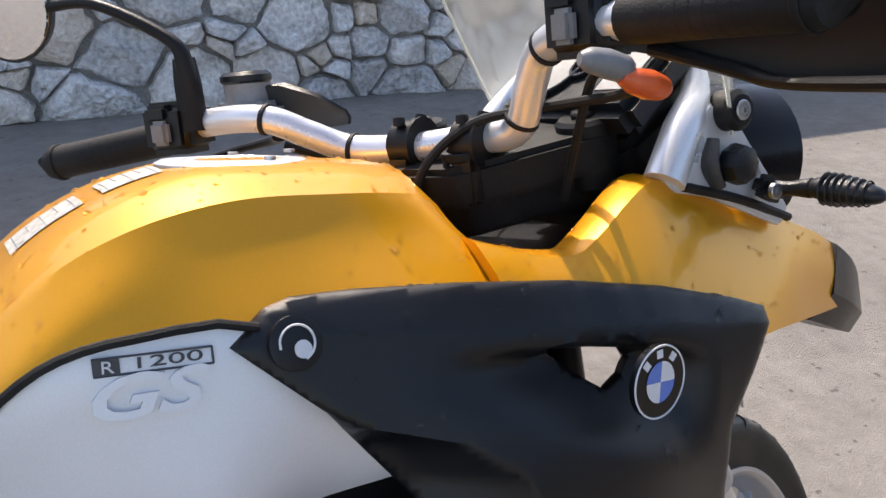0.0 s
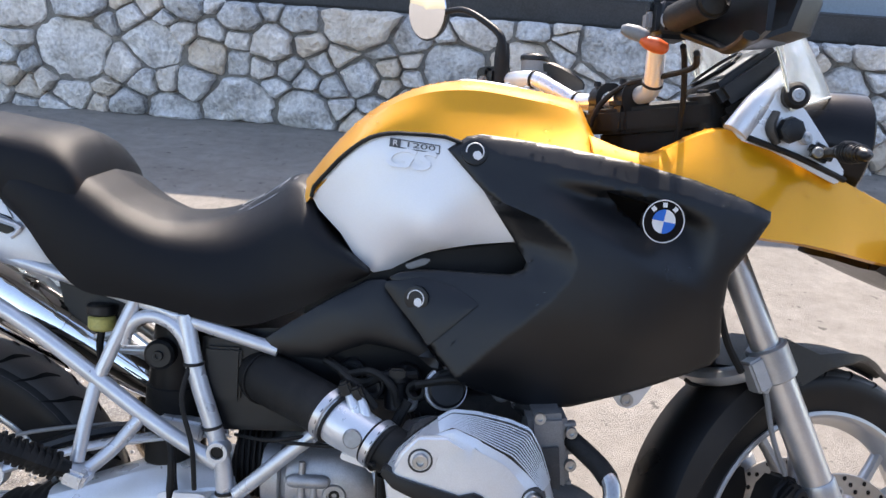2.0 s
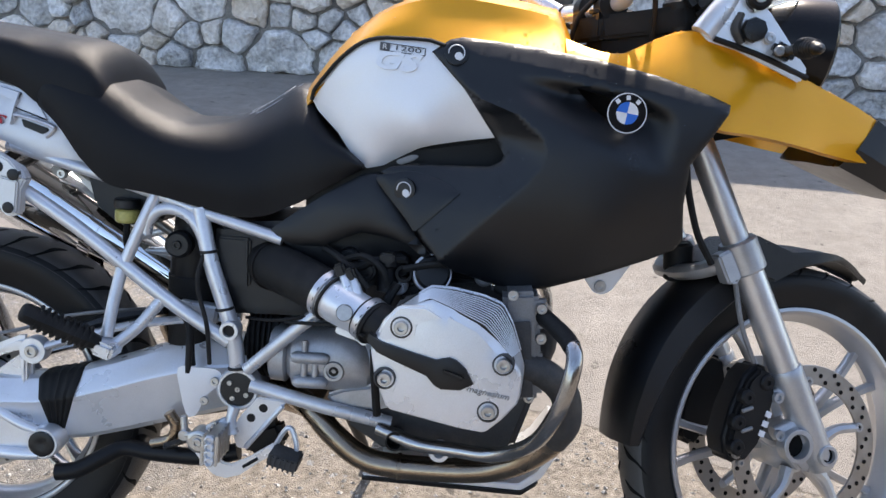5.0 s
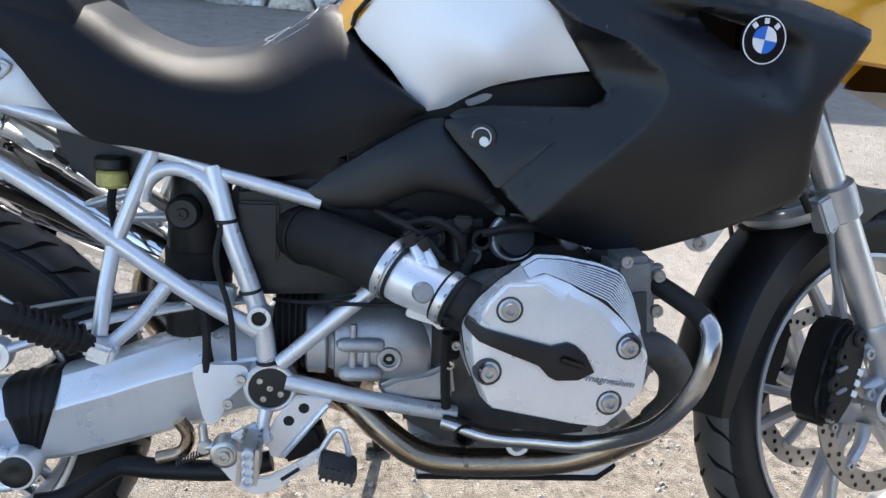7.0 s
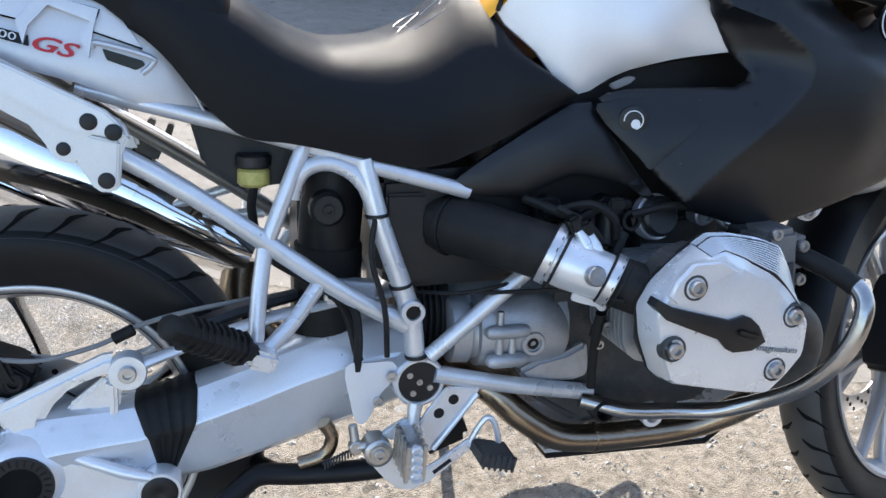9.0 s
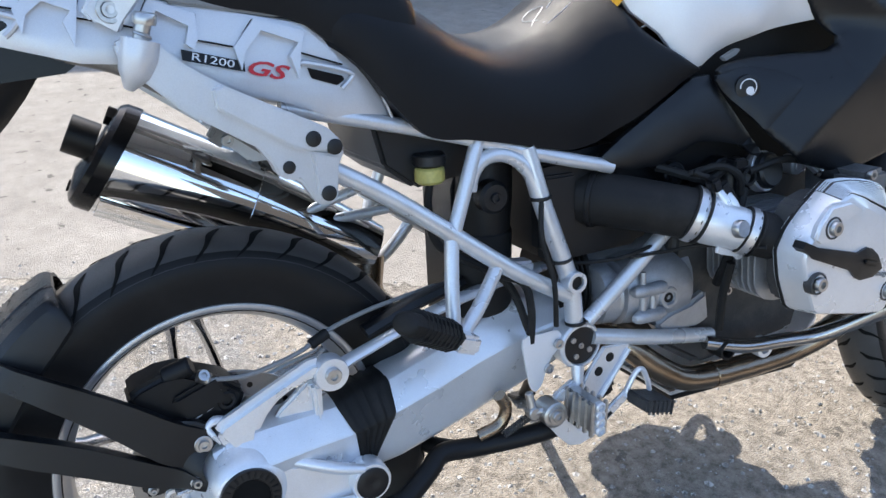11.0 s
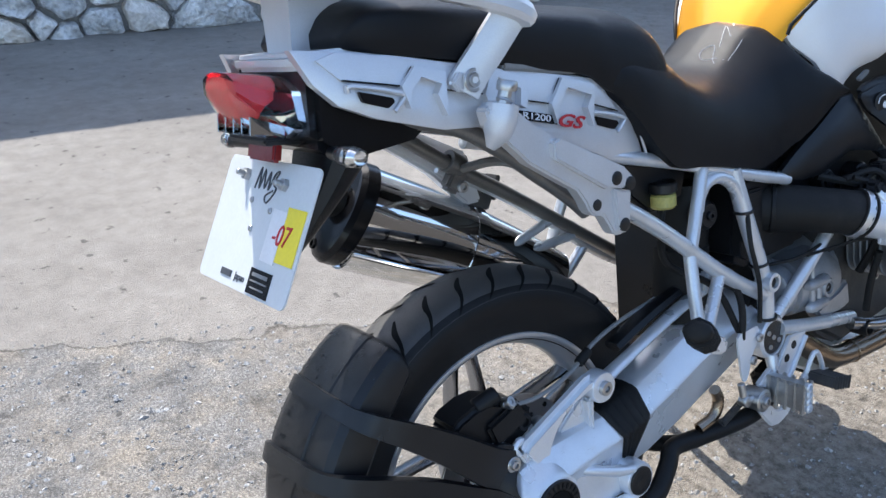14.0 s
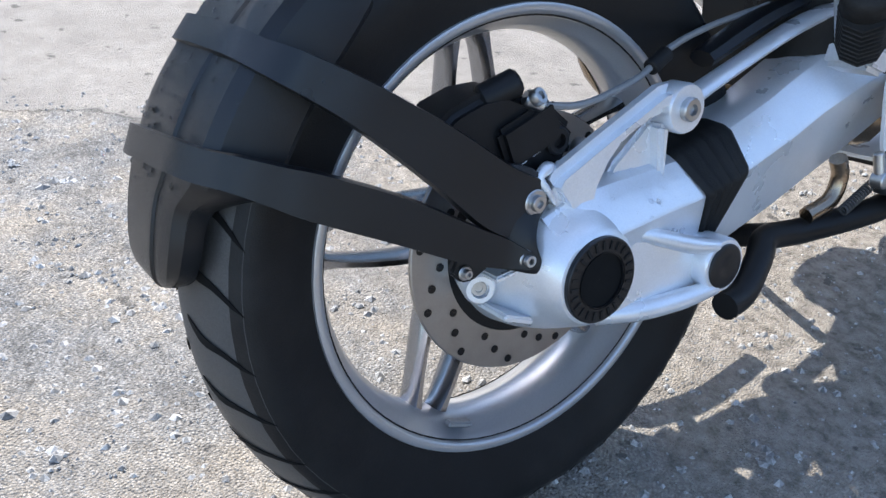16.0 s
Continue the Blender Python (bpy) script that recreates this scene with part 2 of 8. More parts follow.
def box(centre, size, turn=(0, 0, 0), bevel=0.003, segments=2):
    bm = bmesh.new()
    bmesh.ops.create_cube(bm, size=1.0)
    for v in bm.verts:
        v.co = Vector((v.co.x * size[0], v.co.y * size[1], v.co.z * size[2]))
    bmesh.ops.recalc_face_normals(bm, faces=bm.faces)
    rounded(bm, bevel, segments)
    bm.transform(pose(*centre, *turn))
    return bm


def prism(outline, y0, y1, bevel=0.002, segments=2, plane="xz"):
    """A plate with an outline in the x-z plane, from y0 to y1 (or in x-y from z0 to z1, or y-z from x0 to x1)."""
    put = {"xz": lambda a, b, c: (a, c, b), "xy": lambda a, b, c: (a, b, c), "yz": lambda a, b, c: (c, a, b)}[plane]
    n = len(outline)
    verts = [put(a, b, y0) for a, b in outline] + [put(a, b, y1) for a, b in outline]
    faces = [tuple(range(n)), tuple(range(n, 2 * n))] + [(k, (k + 1) % n, n + (k + 1) % n, n + k) for k in range(n)]
    bm = mesh_from(verts, faces)
    bmesh.ops.recalc_face_normals(bm, faces=bm.faces)
    return rounded(bm, bevel, segments)


def curve_outline(pts, steps=4, closed=True):
    """A smooth closed outline through 2D points."""
    p = [Vector((a, b, 0)) for a, b in pts]
    n = len(p)
    out = []
    for i in range(n):
        a, b, c, d = p[i - 1], p[i], p[(i + 1) % n], p[(i + 2) % n]
        for k in range(steps):
            t = k / steps
            q = 0.5 * (2 * b + (c - a) * t + (2 * a - 5 * b + 4 * c - d) * t * t + (3 * b - a - 3 * c + d) * t ** 3)
            out.append((q.x, q.y))
    return out


def surface_through(points, ease=0.0):
    """A smooth height over (x, z) through the given (x, z, height), or near them where ease is above 0."""
    P = np.array(points, float)
    n = len(P)
    d2 = ((P[:, None, :2] - P[None, :, :2]) ** 2).sum(-1)
    K = np.sqrt(d2 + 0.0009) - ease * np.eye(n)
    A = np.zeros((n + 3, n + 3))
    A[:n, :n] = K
    A[:n, n:] = np.c_[np.ones(n), P[:, :2]]
    A[n:, :n] = A[:n, n:].T
    w = np.linalg.solve(A + 1e-9 * np.eye(n + 3), np.r_[P[:, 2], 0, 0, 0])

    def height(x, z):
        k = np.sqrt((P[:, 0] - x) ** 2 + (P[:, 1] - z) ** 2 + 0.0009)
        return float(k @ w[:n] + w[n] + w[n + 1] * x + w[n + 2] * z)

    return height


def inside(x, z, poly):
    hit = False
    for i in range(len(poly)):
        (a, b), (c, d) = poly[i - 1], poly[i]
        if (b > z) != (d > z) and x < (c - a) * (z - b) / (d - b) + a:
            hit = not hit
    return hit


def panel(outline, height, thick=0.006, step=0.02, roll=0.004, cuts=(), hole=()):
    """A curved shell: the outline in x-z, cut into cells and pushed out to y = height(x, z), with rolled edges."""
    bm = mesh_from([(a, 0, b) for a, b in outline], [tuple(range(len(outline)))])
    xs, zs = [a for a, _ in outline], [b for _, b in outline]
    for lo, hi, no in ((min(xs), max(xs), (1, 0, 0)), (min(zs), max(zs), (0, 0, 1))):
        k = lo + step * 0.7
        while k < hi:
            bmesh.ops.bisect_plane(bm, geom=bm.verts[:] + bm.edges[:] + bm.faces[:], plane_co=[k * c for c in no], plane_no=no, dist=1e-5)
            k += step
    for (a, b), (c, d) in cuts:
        some = [f for f in bm.faces if min(a, c) - step * 0.6 < f.calc_center_median().x < max(a, c) + step * 0.6 and min(b, d) - step * 0.6 < f.calc_center_median().z < max(b, d) + step * 0.6]
        bmesh.ops.bisect_plane(bm, geom=list({v for f in some for v in f.verts}) + list({e for f in some for e in f.edges}) + some, plane_co=(a, 0, b), plane_no=(b - d, 0, c - a), dist=1e-5)
    if hole:
        bmesh.ops.delete(bm, geom=[f for f in bm.faces if inside(f.calc_center_median().x, f.calc_center_median().z, hole)], context="FACES")
    bmesh.ops.triangulate(bm, faces=[f for f in bm.faces if len(f.verts) > 4])
    O = np.array(outline, float)
    D = np.roll(O, -1, 0) - O
    for v in bm.verts:
        q = np.array((v.co.x, v.co.z)) - O
        t = np.clip((q * D).sum(1) / np.maximum((D * D).sum(1), 1e-12), 0, 1)
        near = math.sqrt((((q - t[:, None] * D) ** 2).sum(1)).min())
        y = height(v.co.x, v.co.z)
        v.co.y = y - math.copysign(roll * max(0.0, 1 - near / max(step, 2.5 * roll)) ** 2, y)
    sign = -1.0 if sum(v.co.y for v in bm.verts) < 0 else 1.0
    got = bmesh.ops.extrude_face_region(bm, geom=bm.faces[:])
    for g in got["geom"]:
        if isinstance(g, bmesh.types.BMVert):
            g.co.y -= sign * thick
    return bm


def lettering(name, text, size, parent, mat, at, right, up, depth=0.0008, shear=0.0, bold=0.0, stretch=1.0, align="CENTER"):
    """Raised letters at a place, reading along right with up above."""
    c = bpy.data.curves.new(name, "FONT")
    c.body, c.size, c.extrude, c.shear, c.offset = text, size, depth, shear, bold
    c.align_x, c.align_y, c.resolution_u = align, "CENTER", 3
    ob = bpy.data.objects.new(name, c)
    scene.collection.objects.link(ob)
    me = bpy.data.meshes.new_from_object(ob)
    bpy.data.objects.remove(ob)
    bm = bmesh.new()
    bm.from_mesh(me)
    bpy.data.meshes.remove(me)
    r, u = Vector(right).normalized(), Vector(up).normalized()
    u = (u - r * u.dot(r)).normalized()
    m = Matrix((r * stretch, u, r.cross(u))).transposed().to_4x4()
    bm.transform(Matrix.Translation(at) @ m)
    return part(name, bm, mat, parent)


def bolt(centre, way, r=0.009, h=0.006, socket=True):
    if socket:
        prof = [(r, 0), (r, h * 0.8), (r * 0.9, h), (r * 0.5, h), (r * 0.45, h * 0.35), (0.0, h * 0.3)]
    else:
        prof = [(r, 0), (r, h * 0.6), (r * 0.75, h * 0.95), (0.0, h)]
    return lathe(prof, centre, way, 16)


# ---- the place: ground, stone wall, terrace above it ----
def ground_material():
    """Worn asphalt and, on the near side of a broken edge, loose gravel."""
    m = bpy.data.materials.new("asphalt_and_gravel")
    m.use_nodes = True
    n, l = m.node_tree.nodes, m.node_tree.links
    p = n["Principled BSDF"]
    co = n.new("ShaderNodeTexCoord")

    def noise_node(scale, detail=6.0, rough=0.6):
        t = n.new("ShaderNodeTexNoise")
        t.inputs["Scale"].default_value, t.inputs["Detail"].default_value, t.inputs["Roughness"].default_value = scale, detail, rough
        l.new(co.outputs["Object"], t.inputs["Vector"])
        return t

    def ramp(src, *stops):
        r = n.new("ShaderNodeValToRGB")
        e = r.color_ramp.elements
        while len(e) < len(stops):
            e.new(0.5)
        for k, (at, c) in enumerate(stops):
            e[k].position, e[k].color = at, (*c, 1)
        l.new(src, r.inputs[0])
        return r

    def mixed(fac, a, b, kind="MIX"):
        x = n.new("ShaderNodeMix")
        x.data_type, x.blend_type = "RGBA", kind
        if isinstance(fac, float):
            x.inputs[0].default_value = fac
        else:
            l.new(fac, x.inputs[0])
        l.new(a, x.inputs[6])
        l.new(b, x.inputs[7])
        return x.outputs[2]

    cells = n.new("ShaderNodeTexVoronoi")
    cells.inputs["Scale"].default_value = 300.0
    l.new(co.outputs["Object"], cells.inputs["Vector"])
    small = n.new("ShaderNodeTexVoronoi")
    small.inputs["Scale"].default_value = 520.0
    l.new(co.outputs["Object"], small.inputs["Vector"])
    patches, fine, stain = noise_node(1.3), noise_node(55.0, 4.0), noise_node(4.5, 8.0, 0.7)
    asphalt = ramp(patches.outputs["Fac"], (0.3, (0.24, 0.222, 0.20)), (0.7, (0.33, 0.308, 0.28)))
    speck = ramp(small.outputs["Distance"], (0.15, (1.12, 1.1, 1.08)), (0.75, (0.80, 0.80, 0.80)))
    asphalt = mixed(0.65, asphalt.outputs[0], speck.outputs[0], "MULTIPLY")
    gravel = ramp(cells.outputs["Color"], (0.2, (0.088, 0.085, 0.081)), (0.5, (0.190, 0.186, 0.179)), (0.8, (0.36, 0.352, 0.340)))
    pits = ramp(cells.outputs["Distance"], (0.2, (1.05, 1.05, 1.05)), (0.9, (0.6, 0.58, 0.55)))
    gravel = mixed(0.8, gravel.outputs[0], pits.outputs[0], "MULTIPLY")
    dust = ramp(stain.outputs["Fac"], (0.4, (0.18, 0.176, 0.17)), (0.65, (0.28, 0.275, 0.265)))
    pebbles = n.new("ShaderNodeTexVoronoi")
    pebbles.inputs["Scale"].default_value = 85.0
    l.new(co.outputs["Object"], pebbles.inputs["Vector"])
    lumps = ramp(pebbles.outputs["Color"], (0.15, (0.55, 0.54, 0.52)), (0.6, (1.0, 0.99, 0.97)), (0.9, (1.55, 1.52, 1.48)))
    gravel = mixed(0.3, gravel, lumps.outputs[0], "MULTIPLY")
    gravel = mixed(0.35, gravel, dust.outputs[0])
    mottle = ramp(noise_node(7.0, 10.0, 0.8).outputs["Fac"], (0.36, (0.50, 0.49, 0.48)), (0.48, (0.99, 0.98, 0.97)), (0.66, (1.32, 1.31, 1.29)))
    gravel = mixed(0.9, gravel, mottle.outputs[0], "MULTIPLY")
    beige = ramp(stain.outputs["Fac"], (0.46, (1.0, 1.0, 1.0)), (0.62, (1.28, 1.15, 0.97)))
    gravel = mixed(0.8, gravel, beige.outputs[0], "MULTIPLY")
    where = n.new("ShaderNodeSeparateXYZ")
    l.new(co.outputs["Object"], where.inputs[0])
    sandy = n.new("ShaderNodeMapRange")
    sandy.inputs["From Min"].default_value, sandy.inputs["From Max"].default_value, sandy.inputs["To Max"].default_value = -0.15, 0.75, 0.30
    l.new(where.outputs["X"], sandy.inputs["Value"])
    drift = n.new("ShaderNodeMath")
    drift.operation = "ADD"
    l.new(sandy.outputs[0], drift.inputs[0])
    l.new(noise_node(2.6, 9.0, 0.72).outputs["Fac"], drift.inputs[1])
    cover = n.new("ShaderNodeMapRange")
    cover.inputs["From Min"].default_value, cover.inputs["From Max"].default_value, cover.inputs["To Max"].default_value = 0.50, 0.72, 0.85
    l.new(drift.outputs[0], cover.inputs["Value"])
    sand = ramp(noise_node(38.0, 8.0, 0.7).outputs["Fac"], (0.36, (0.105, 0.088, 0.070)), (0.50, (0.245, 0.213, 0.175)), (0.68, (0.36, 0.325, 0.275)))
    gravel = mixed(cover.outputs[0], gravel, sand.outputs[0])
    streak = ramp(noise_node(11.0, 9.0, 0.75).outputs["Fac"], (0.36, (0.80, 0.79, 0.78)), (0.62, (1.08, 1.07, 1.05)))
    asphalt = mixed(0.9, asphalt, streak.outputs[0], "MULTIPLY")
    # the broken edge of the asphalt runs at a slant: y + 0.5 x about 1.15 behind the motorcycle
    line = n.new("ShaderNodeMath")
    line.operation = "MULTIPLY_ADD"
    l.new(where.outputs["X"], line.inputs[0])
    line.inputs[1].default_value = 0.45
    l.new(where.outputs["Y"], line.inputs[2])
    wob = n.new("ShaderNodeMath")
    wob.operation = "MULTIPLY_ADD"
    l.new(noise_node(5.0, 6.0).outputs["Fac"], wob.inputs[0])
    wob.inputs[1].default_value = -0.22
    l.new(line.outputs[0], wob.inputs[2])
    edge = n.new("ShaderNodeMapRange")
    edge.inputs["From Min"].default_value, edge.inputs["From Max"].default_value = 1.025, 1.045
    l.new(wob.outputs[0], edge.inputs["Value"])
    colour = mixed(edge.outputs[0], gravel, asphalt)
    crack = ramp(wob.outputs[0], (0.0, (1.0, 1.0, 1.0)), (0.5, (1.0, 1.0, 1.0)), (0.62, (0.34, 0.33, 0.32)), (0.68, (1.0, 1.0, 1.0)))
    shift = n.new("ShaderNodeMapRange")
    shift.inputs["From Min"].default_value, shift.inputs["From Max"].default_value = 0.97, 1.07
    l.new(wob.outputs[0], shift.inputs["Value"])
    l.new(shift.outputs[0], crack.inputs[0])
    colour = mixed(0.85, colour, crack.outputs[0], "MULTIPLY")
    oil = noise_node(16.0, 5.0, 0.6)
    spots = n.new("ShaderNodeMapRange")
    spots.inputs["From Min"].default_value, spots.inputs["From Max"].default_value, spots.inputs["To Max"].default_value = 0.64, 0.675, 0.7
    l.new(oil.outputs["Fac"], spots.inputs["Value"])
    dark = n.new("ShaderNodeRGB")
    dark.outputs[0].default_value = (0.05, 0.046, 0.042, 1)
    colour = mixed(spots.outputs[0], colour, dark.outputs[0])
    l.new(colour, p.inputs["Base Color"])
    p.inputs["Roughness"].default_value = 0.85
    h1 = n.new("ShaderNodeMath")
    h1.operation = "MULTIPLY_ADD"
    l.new(cells.outputs["Distance"], h1.inputs[0])
    h1.inputs[1].default_value = -1.0
    l.new(fine.outputs["Fac"], h1.inputs[2])
    b = n.new("ShaderNodeBump")
    b.inputs["Strength"].default_value, b.inputs["Distance"].default_value = 0.9, 0.0042
    l.new(h1.outputs[0], b.inputs["Height"])
    l.new(b.outputs[0], p.inputs["Normal"])
    return m


def spaced(lo, hi, step, far):
    k = [lo + step * i for i in range(int(round((hi - lo) / step)) + 1)]
    for d in (1, 3, 8, 25, 80, far):
        k = [lo - d] + k + [hi + d]
    return k


gx, gy = spaced(-2.0, 3.2, 0.05, 600), spaced(-1.2, 4.9, 0.05, 600)
GROUND = ground_material()


def ground_height(x, y):
    if not (-2 < x < 3.2 and -1.2 < y < 4.9):
        return 0.0
    rough = 1.0 if y + 0.45 * x < 1.15 else 0.45
    return 0.008 * rough * noise.noise((x * 6, y * 6, 0)) + 0.007 * rough * noise.noise((x * 17, y * 17, 3)) - 0.002


sheet = mesh_from([(x, y, ground_height(x, y)) for y in gy for x in gx], [(j * len(gx) + i, j * len(gx) + i + 1, (j + 1) * len(gx) + i + 1, (j + 1) * len(gx) + i) for j in range(len(gy) - 1) for i in range(len(gx) - 1)])
ground = tagged(part("ground", sheet, GROUND, None, sharp=180), "worn sunlit asphalt breaking into loose grey gravel", "ground", kind="structure")

# loose gravel
def island_varied(m):
    """Each small stone of a joined mesh gets a brightness of its own."""
    n, l = m.node_tree.nodes, m.node_tree.links
    p = n["Principled BSDF"]
    src = p.inputs["Base Color"].links[0].from_socket
    geo = n.new("ShaderNodeNewGeometry")
    f = n.new("ShaderNodeMapRange")
    f.inputs["To Min"].default_value, f.inputs["To Max"].default_value = 0.45, 1.6
    l.new(geo.outputs["Random Per Island"], f.inputs["Value"])
    sc = n.new("ShaderNodeVectorMath")
    sc.operation = "SCALE"
    l.new(src, sc.inputs[0])
    l.new(f.outputs[0], sc.inputs["Scale"])
    l.new(sc.outputs[0], p.inputs["Base Color"])
    return m


GRAVEL = island_varied(material("gravel_stone", (0.30, 0.294, 0.284), 0.85, 0.0, 0.35, 30.0, 0.5, 300.0))
chance = random.Random(5)
gv, gf = [], []
for _ in range(42000):
    x, y = chance.uniform(-1.7, 1.9), chance.uniform(-0.75, 1.9)
    if y + 0.45 * x > 1.1 + chance.uniform(-0.1, 0.15) or (x > 0.4 and chance.random() < 0.25):
        continue
    s = 0.0015 + 0.0075 * chance.random() ** 4 + (0.009 * chance.random() if chance.random() < 0.012 else 0)
    k0 = len(gv)
    turn = chance.uniform(0, 6.28)
    for a in range(5):
        w = turn + a * 1.2566
        gv.append((x + s * chance.uniform(0.8, 1.3) * math.cos(w), y + s * chance.uniform(0.7, 1.1) * math.sin(w), ground_height(x, y) - 0.001))
    gv.append((x + s * 0.3 * math.cos(turn), y + s * 0.3 * math.sin(turn), ground_height(x, y) + s * chance.uniform(0.35, 0.75)))
    gf += [(k0 + a, k0 + (a + 1) % 5, k0 + 5) for a in range(5)]
tagged(part("gravel", mesh_from(gv, gf), GRAVEL, None, sharp=10), "loose grey gravel scattered over the ground", "gravel", kind="stuff")


# stone retaining wall: a mortar core with single stones set in it
def stone_material():
    m = material("wall_stone", (0.71, 0.705, 0.70), 0.8, 0.0, 0.5, 6.0, 1.0, 34.0, dirt=(0.80, 0.80, 0.80), dirt_amount=0.65, dirt_scale=11.0, random_amount=0.34)
    n, l = m.node_tree.nodes, m.node_tree.links
    p = n["Principled BSDF"]
    src = p.inputs["Base Color"].links[0].from_socket
    info = n.new("ShaderNodeObjectInfo")
    f = n.new("ShaderNodeMapRange")
    f.inputs["From Min"].default_value, f.inputs["From Max"].default_value, f.inputs["To Max"].default_value = 0.5, 1.0, 0.75
    l.new(info.outputs["Random"], f.inputs["Value"])
    mix = n.new("ShaderNodeMix")
    mix.data_type = "RGBA"
    l.new(f.outputs[0], mix.inputs[0])
    l.new(src, mix.inputs[6])
    mix.inputs[7].default_value = (0.62, 0.48, 0.33, 1)
    l.new(mix.outputs[2], p.inputs["Base Color"])
    b = [x for x in n if x.type == "BUMP"][0]
    b.inputs["Distance"].default_value = 0.03
    return m


STONE = stone_material()
MORTAR = material("wall_mortar", (0.27, 0.26, 0.245), 0.9, 0.0, 0.4, 9.0, 1.0, 60.0, dirt=(0.15, 0.145, 0.135), dirt_amount=0.6, dirt_scale=6.0)
WALL_TURN = -5.2
wall_place = pose(0, 4.93, 0, 0, 0, WALL_TURN)  # its face runs along its own x, facing -y
WALL_TOP = 0.86
wall = tagged(part("wall_stone", mesh_from(*[[(-9, 0.032, -0.2), (9, 0.032, -0.2), (9, 0.032, WALL_TOP - 0.03), (-9, 0.032, WALL_TOP - 0.03), (-9, 0.7, -0.2), (9, 0.7, -0.2), (9, 0.7, WALL_TOP - 0.03), (-9, 0.7, WALL_TOP - 0.03)], [(0, 1, 2, 3), (4, 5, 6, 7), (0, 1, 5, 4), (3, 2, 6, 7), (0, 3, 7, 4), (1, 2, 6, 5)]]), MORTAR), "low retaining wall of rough grey and tan field stones", "stone wall", kind="structure")
wall.matrix_world = wall_place


def clip_half(poly, a, b, c):
    """Keep the side a x + b z <= c of a polygon."""
    out = []
    for i in range(len(poly)):
        p, q = poly[i - 1], poly[i]
        dp, dq = a * p[0] + b * p[1] - c, a * q[0] + b * q[1] - c
        if (dp <= 0) != (dq <= 0):
            t = dp / (dp - dq)
            out.append((p[0] + t * (q[0] - p[0]), p[1] + t * (q[1] - p[1])))
        if dq <= 0:
            out.append(q)
    return out


chance = random.Random(11)
seeds = []
for _ in range(9000):
    x, z = chance.uniform(-3.8, 6.6), chance.uniform(0.0, WALL_TOP)
    r = chance.choice((0.07, 0.12, 0.165, 0.20, 0.225, 0.245))
    if all(((x - a) / 1.2) ** 2 + (z - b) ** 2 > (0.80 * (r + q)) ** 2 for a, b, q in seeds):
        seeds.append((x, z, r))
seeds = seeds[:300]


CORNER = 0.11


def softened(poly):
    """Corners cut off once."""
    out = []
    for i in range(len(poly)):
        (a, b), (c, d) = poly[i - 1], poly[i]
        out += [(a + (c - a) * k, b + (d - b) * k) for k in (CORNER, 1 - CORNER)]
    return out


def stone(cell, depth):
    """A split stone: a rough face of a few slanting planes, with worn edges."""
    cx, cz = sum(a for a, _ in cell) / len(cell), sum(b for _, b in cell) / len(cell)
    soft, fine = softened(cell), []
    for i in range(len(soft)):
        (a, b), (c, d) = soft[i - 1], soft[i]
        n = max(1, int(math.hypot(c - a, d - b) / 0.035))
        fine += [(a + (c - a) * k / n, b + (d - b) * k / n) for k in range(n)]
    planes = [(chance.uniform(0.6, 1.15) * depth, chance.uniform(-0.5, 0.5), chance.uniform(-0.55, 0.4)) for _ in range(4)]
    verts, n, gap = [], len(fine), 0.003 + 0.007 * chance.random()
    for s, up in ((1.0, -1), (1.0, 0.0), (0.965, 0.6), (0.90, 0.88), (0.72, 1.0), (0.45, 1.0), (0.2, 1.0)):
        for a, b in fine:
            d = max(0.02, math.hypot(a - cx, b - cz))
            k = s * (1 - gap / d) * (1 - 0.20 * abs(noise.noise((a * 9 + cx, b * 9, 2))) * (s > 0.8)) * (1 - 0.05 * abs(noise.noise((a * 27, b * 27 + cz, 5))))
            x, z = cx + (a - cx) * k, cz + (b - cz) * k
            if up < 0:
                y = 0.07
            else:
                out = min(p + q * (x - cx) + w * (z - cz) for p, q, w in planes)
                y = -max(0.006, out) * up + 0.012 * (1 - up) + up * (0.024 * noise.noise((x * 12 + 7, z * 12, cx)) + 0.012 * noise.noise((x * 31, z * 31, cx)))
            verts.append((x, y, z))
    faces = [(r * n + k, r * n + (k + 1) % n, (r + 1) * n + (k + 1) % n, (r + 1) * n + k) for r in range(6) for k in range(n)] + [tuple(range(6 * n, 7 * n))]
    return mesh_from(verts, faces)


def wall_stones():
    for x, z, r in seeds:
        cell = [(x - 0.6, max(-0.02, z - 0.42)), (x + 0.6, max(-0.02, z - 0.42)), (x + 0.6, min(WALL_TOP, z + 0.42)), (x - 0.6, min(WALL_TOP, z + 0.42))]
        for a, b, q in seeds:
            if (a, b) != (x, z) and abs(a - x) < 1.3 and abs(b - z) < 0.9:
                sx = 1 / 1.44
                cell = clip_half(cell, (a - x) * sx, b - z, ((a * a - x * x) * sx + b * b - z * z + r * r - q * q) / 2)
                if len(cell) < 3:
                    break
        if len(cell) >= 3:
            part("stone", stone(cell, chance.uniform(0.06, 0.12)), STONE, wall, sharp=22)


# unseen wall across the yard, added so the black fairing reflects something dark
DARK_WALL = material("dark_reflected_wall", (0.035, 0.03, 0.026), 0.8, 0.0, 0.3, 3.0, 0.4, 90.0)
unseen_wall = tagged(part("wall_unseen", box((0, 0, 1.35), (11, 0.25, 2.7), bevel=0.01), DARK_WALL), "plain dark wall, unseen, added for dark reflections in the fairing", "wall", kind="structure")
unseen_wall.matrix_world = pose(5.8, -5.0, 0, 0, 0, 22)

